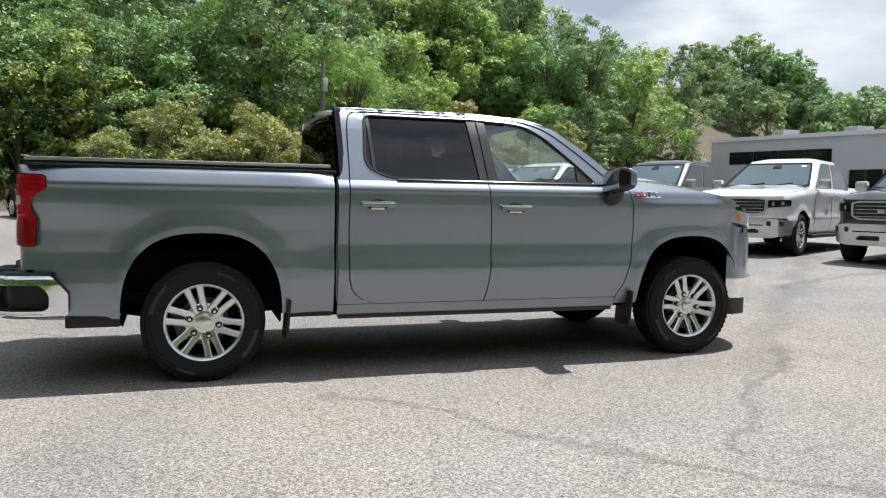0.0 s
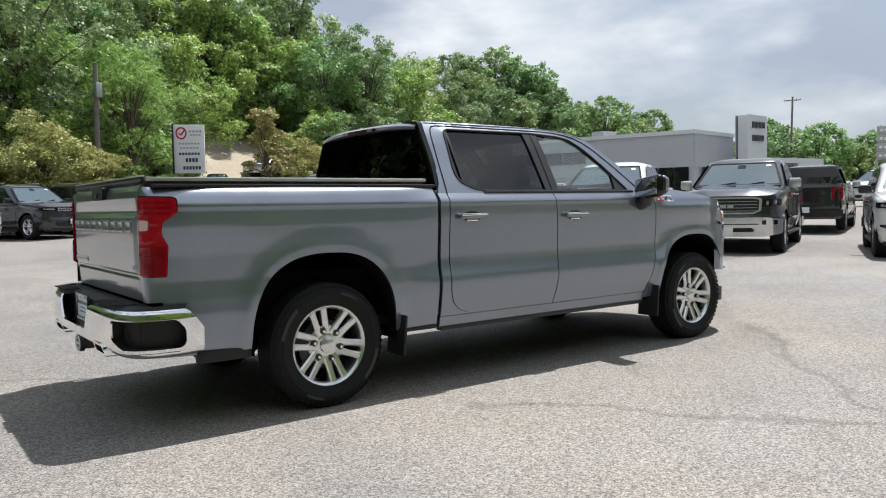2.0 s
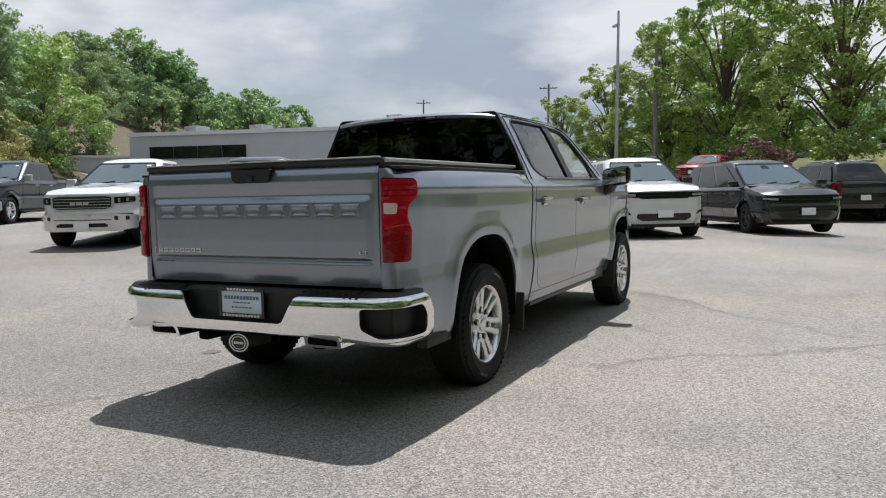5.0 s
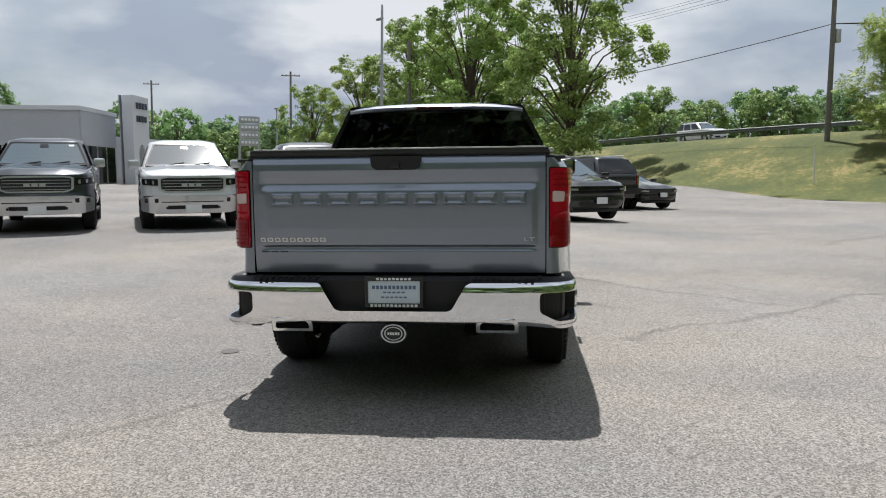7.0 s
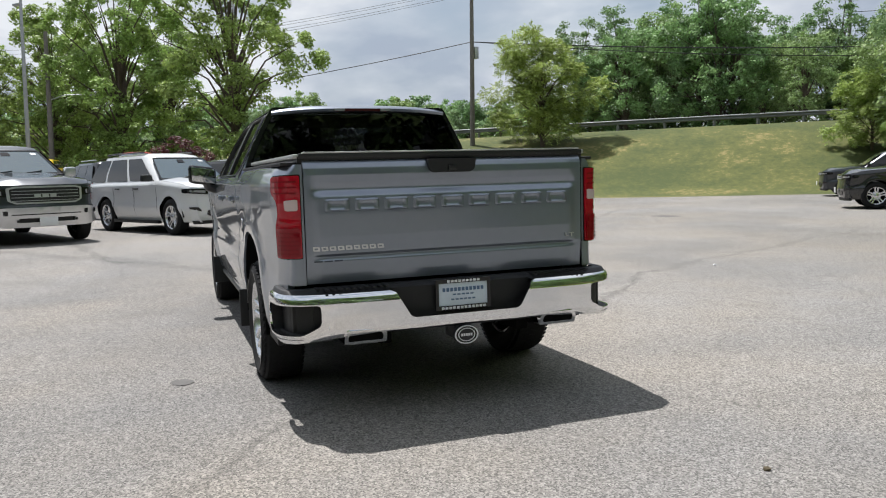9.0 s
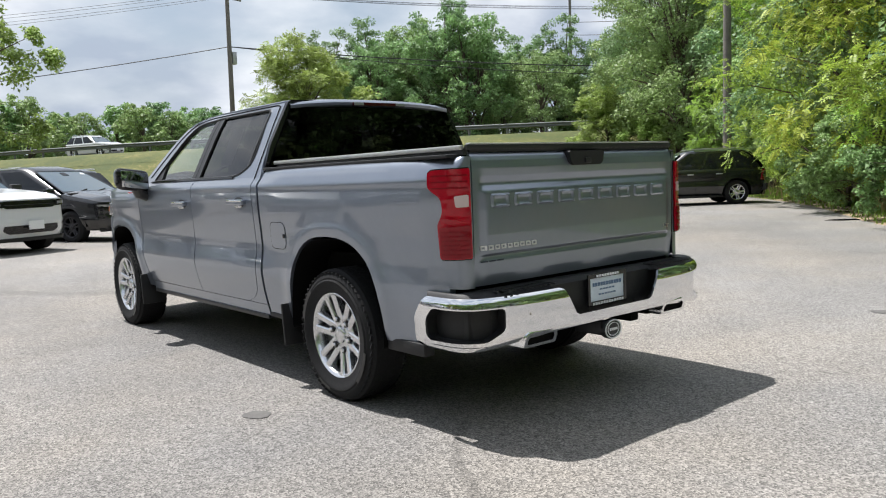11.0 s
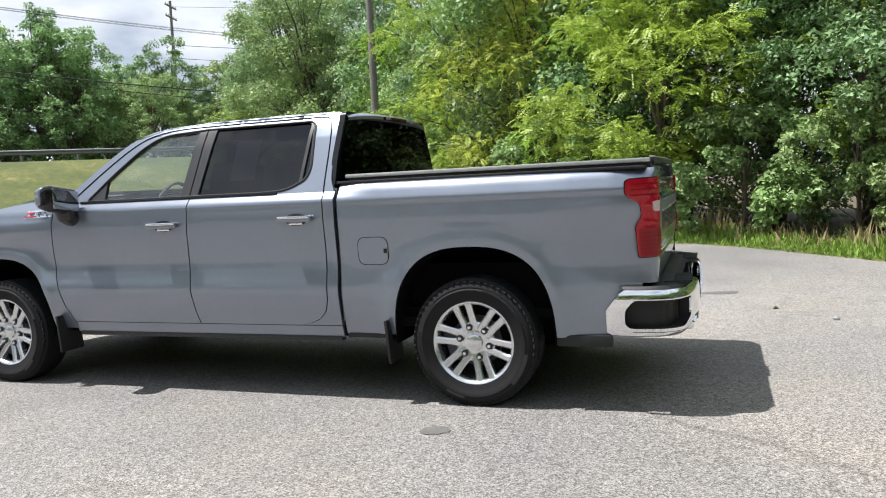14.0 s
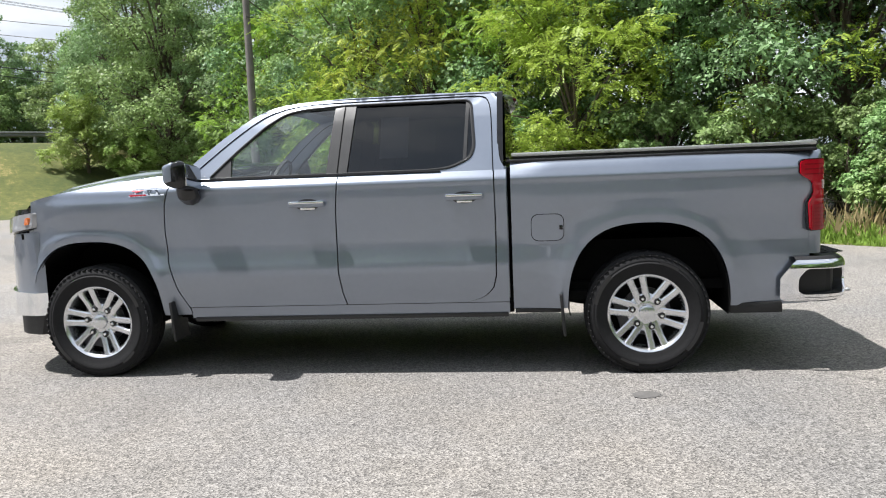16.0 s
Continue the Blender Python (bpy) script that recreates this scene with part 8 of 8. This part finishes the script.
def build_weeds():
    """Grass and weeds along the lot's edge, and on the bank."""
    rng = np.random.default_rng(4)
    edge = smooth_path([(-16, -6.5), (-8, -4.4), (-5.6, -4.75), (-3.7, -6.2), (-1.6, -9.0), (2.1, -12.6), (6.0, -18.3), (10.5, -23.5), (15.5, -28.0)], 14)
    E = np.array(edge)
    for label, mt, count, h, out0, out1, name in (("tufts of fresh green grass and weeds along the lot", WEED, 30000, 0.15, 0.0, 1.8, "verge_grass"), ("dry tan stems and straw among the verge weeds", DRY, 3500, 0.34, 0.6, 2.4, "dry_stems")):
        i = rng.integers(0, len(E) - 1, count)
        t = rng.random(count)[:, None]
        p = E[i] * (1 - t) + E[i + 1] * t
        d = E[i + 1] - E[i]
        nrm = np.stack([d[:, 1], -d[:, 0]], 1) / (np.linalg.norm(d, axis=1)[:, None] + 1e-9)
        nrm = np.where((nrm[:, 1] > 0)[:, None], -nrm, nrm)
        o = out0 + (out1 - out0) * rng.random(count) ** 0.8
        if mt is WEED:
            # thin where the verge is bare and littered
            bare = (p[:, 0] > 0.8) & (rng.random(count) < 0.8)
            o = np.where(bare, 1.0 + o, o)
        clump = np.array([0.5 + noise.noise((x * 0.7, y * 0.7, 3.0)) for x, y in p])
        p = p + nrm * o[:, None]
        hh = h * (0.3 + 1.2 * rng.random(count)) * np.clip(0.35 + 1.3 * clump, 0.25, 1.8) * np.clip(0.35 + o, 0.3, 1.3)
        a = rng.random(count) * 6.283
        wdt = 0.012 + 0.02 * rng.random(count)
        lean = (rng.random((count, 2)) - 0.5) * hh[:, None] * 0.9
        z = np.array([ground_z(x, y) for x, y in p])
        u = np.stack([np.cos(a), np.sin(a)], 1) * wdt[:, None]
        co = np.zeros((count, 4, 3))
        co[:, 0, :2], co[:, 1, :2] = p - u, p + u
        co[:, 2, :2], co[:, 3, :2] = p + u * 0.7 + lean * 0.5, p + lean
        co[:, 0, 2] = co[:, 1, 2] = z - 0.01
        co[:, 2, 2], co[:, 3, 2] = z + hh * 0.6, z + hh
        me = bpy.data.meshes.new(name)
        me.vertices.add(count * 4)
        me.vertices.foreach_set("co", co.ravel())
        me.loops.add(count * 4)
        me.loops.foreach_set("vertex_index", np.arange(count * 4))
        me.polygons.add(count)
        me.polygons.foreach_set("loop_start", np.arange(count) * 4)
        me.polygons.foreach_set("loop_total", np.full(count, 4))
        me.update()
        me.materials.append(mt)
        tagged(new(name, me), label, "grass", kind="stuff")


build_weeds()
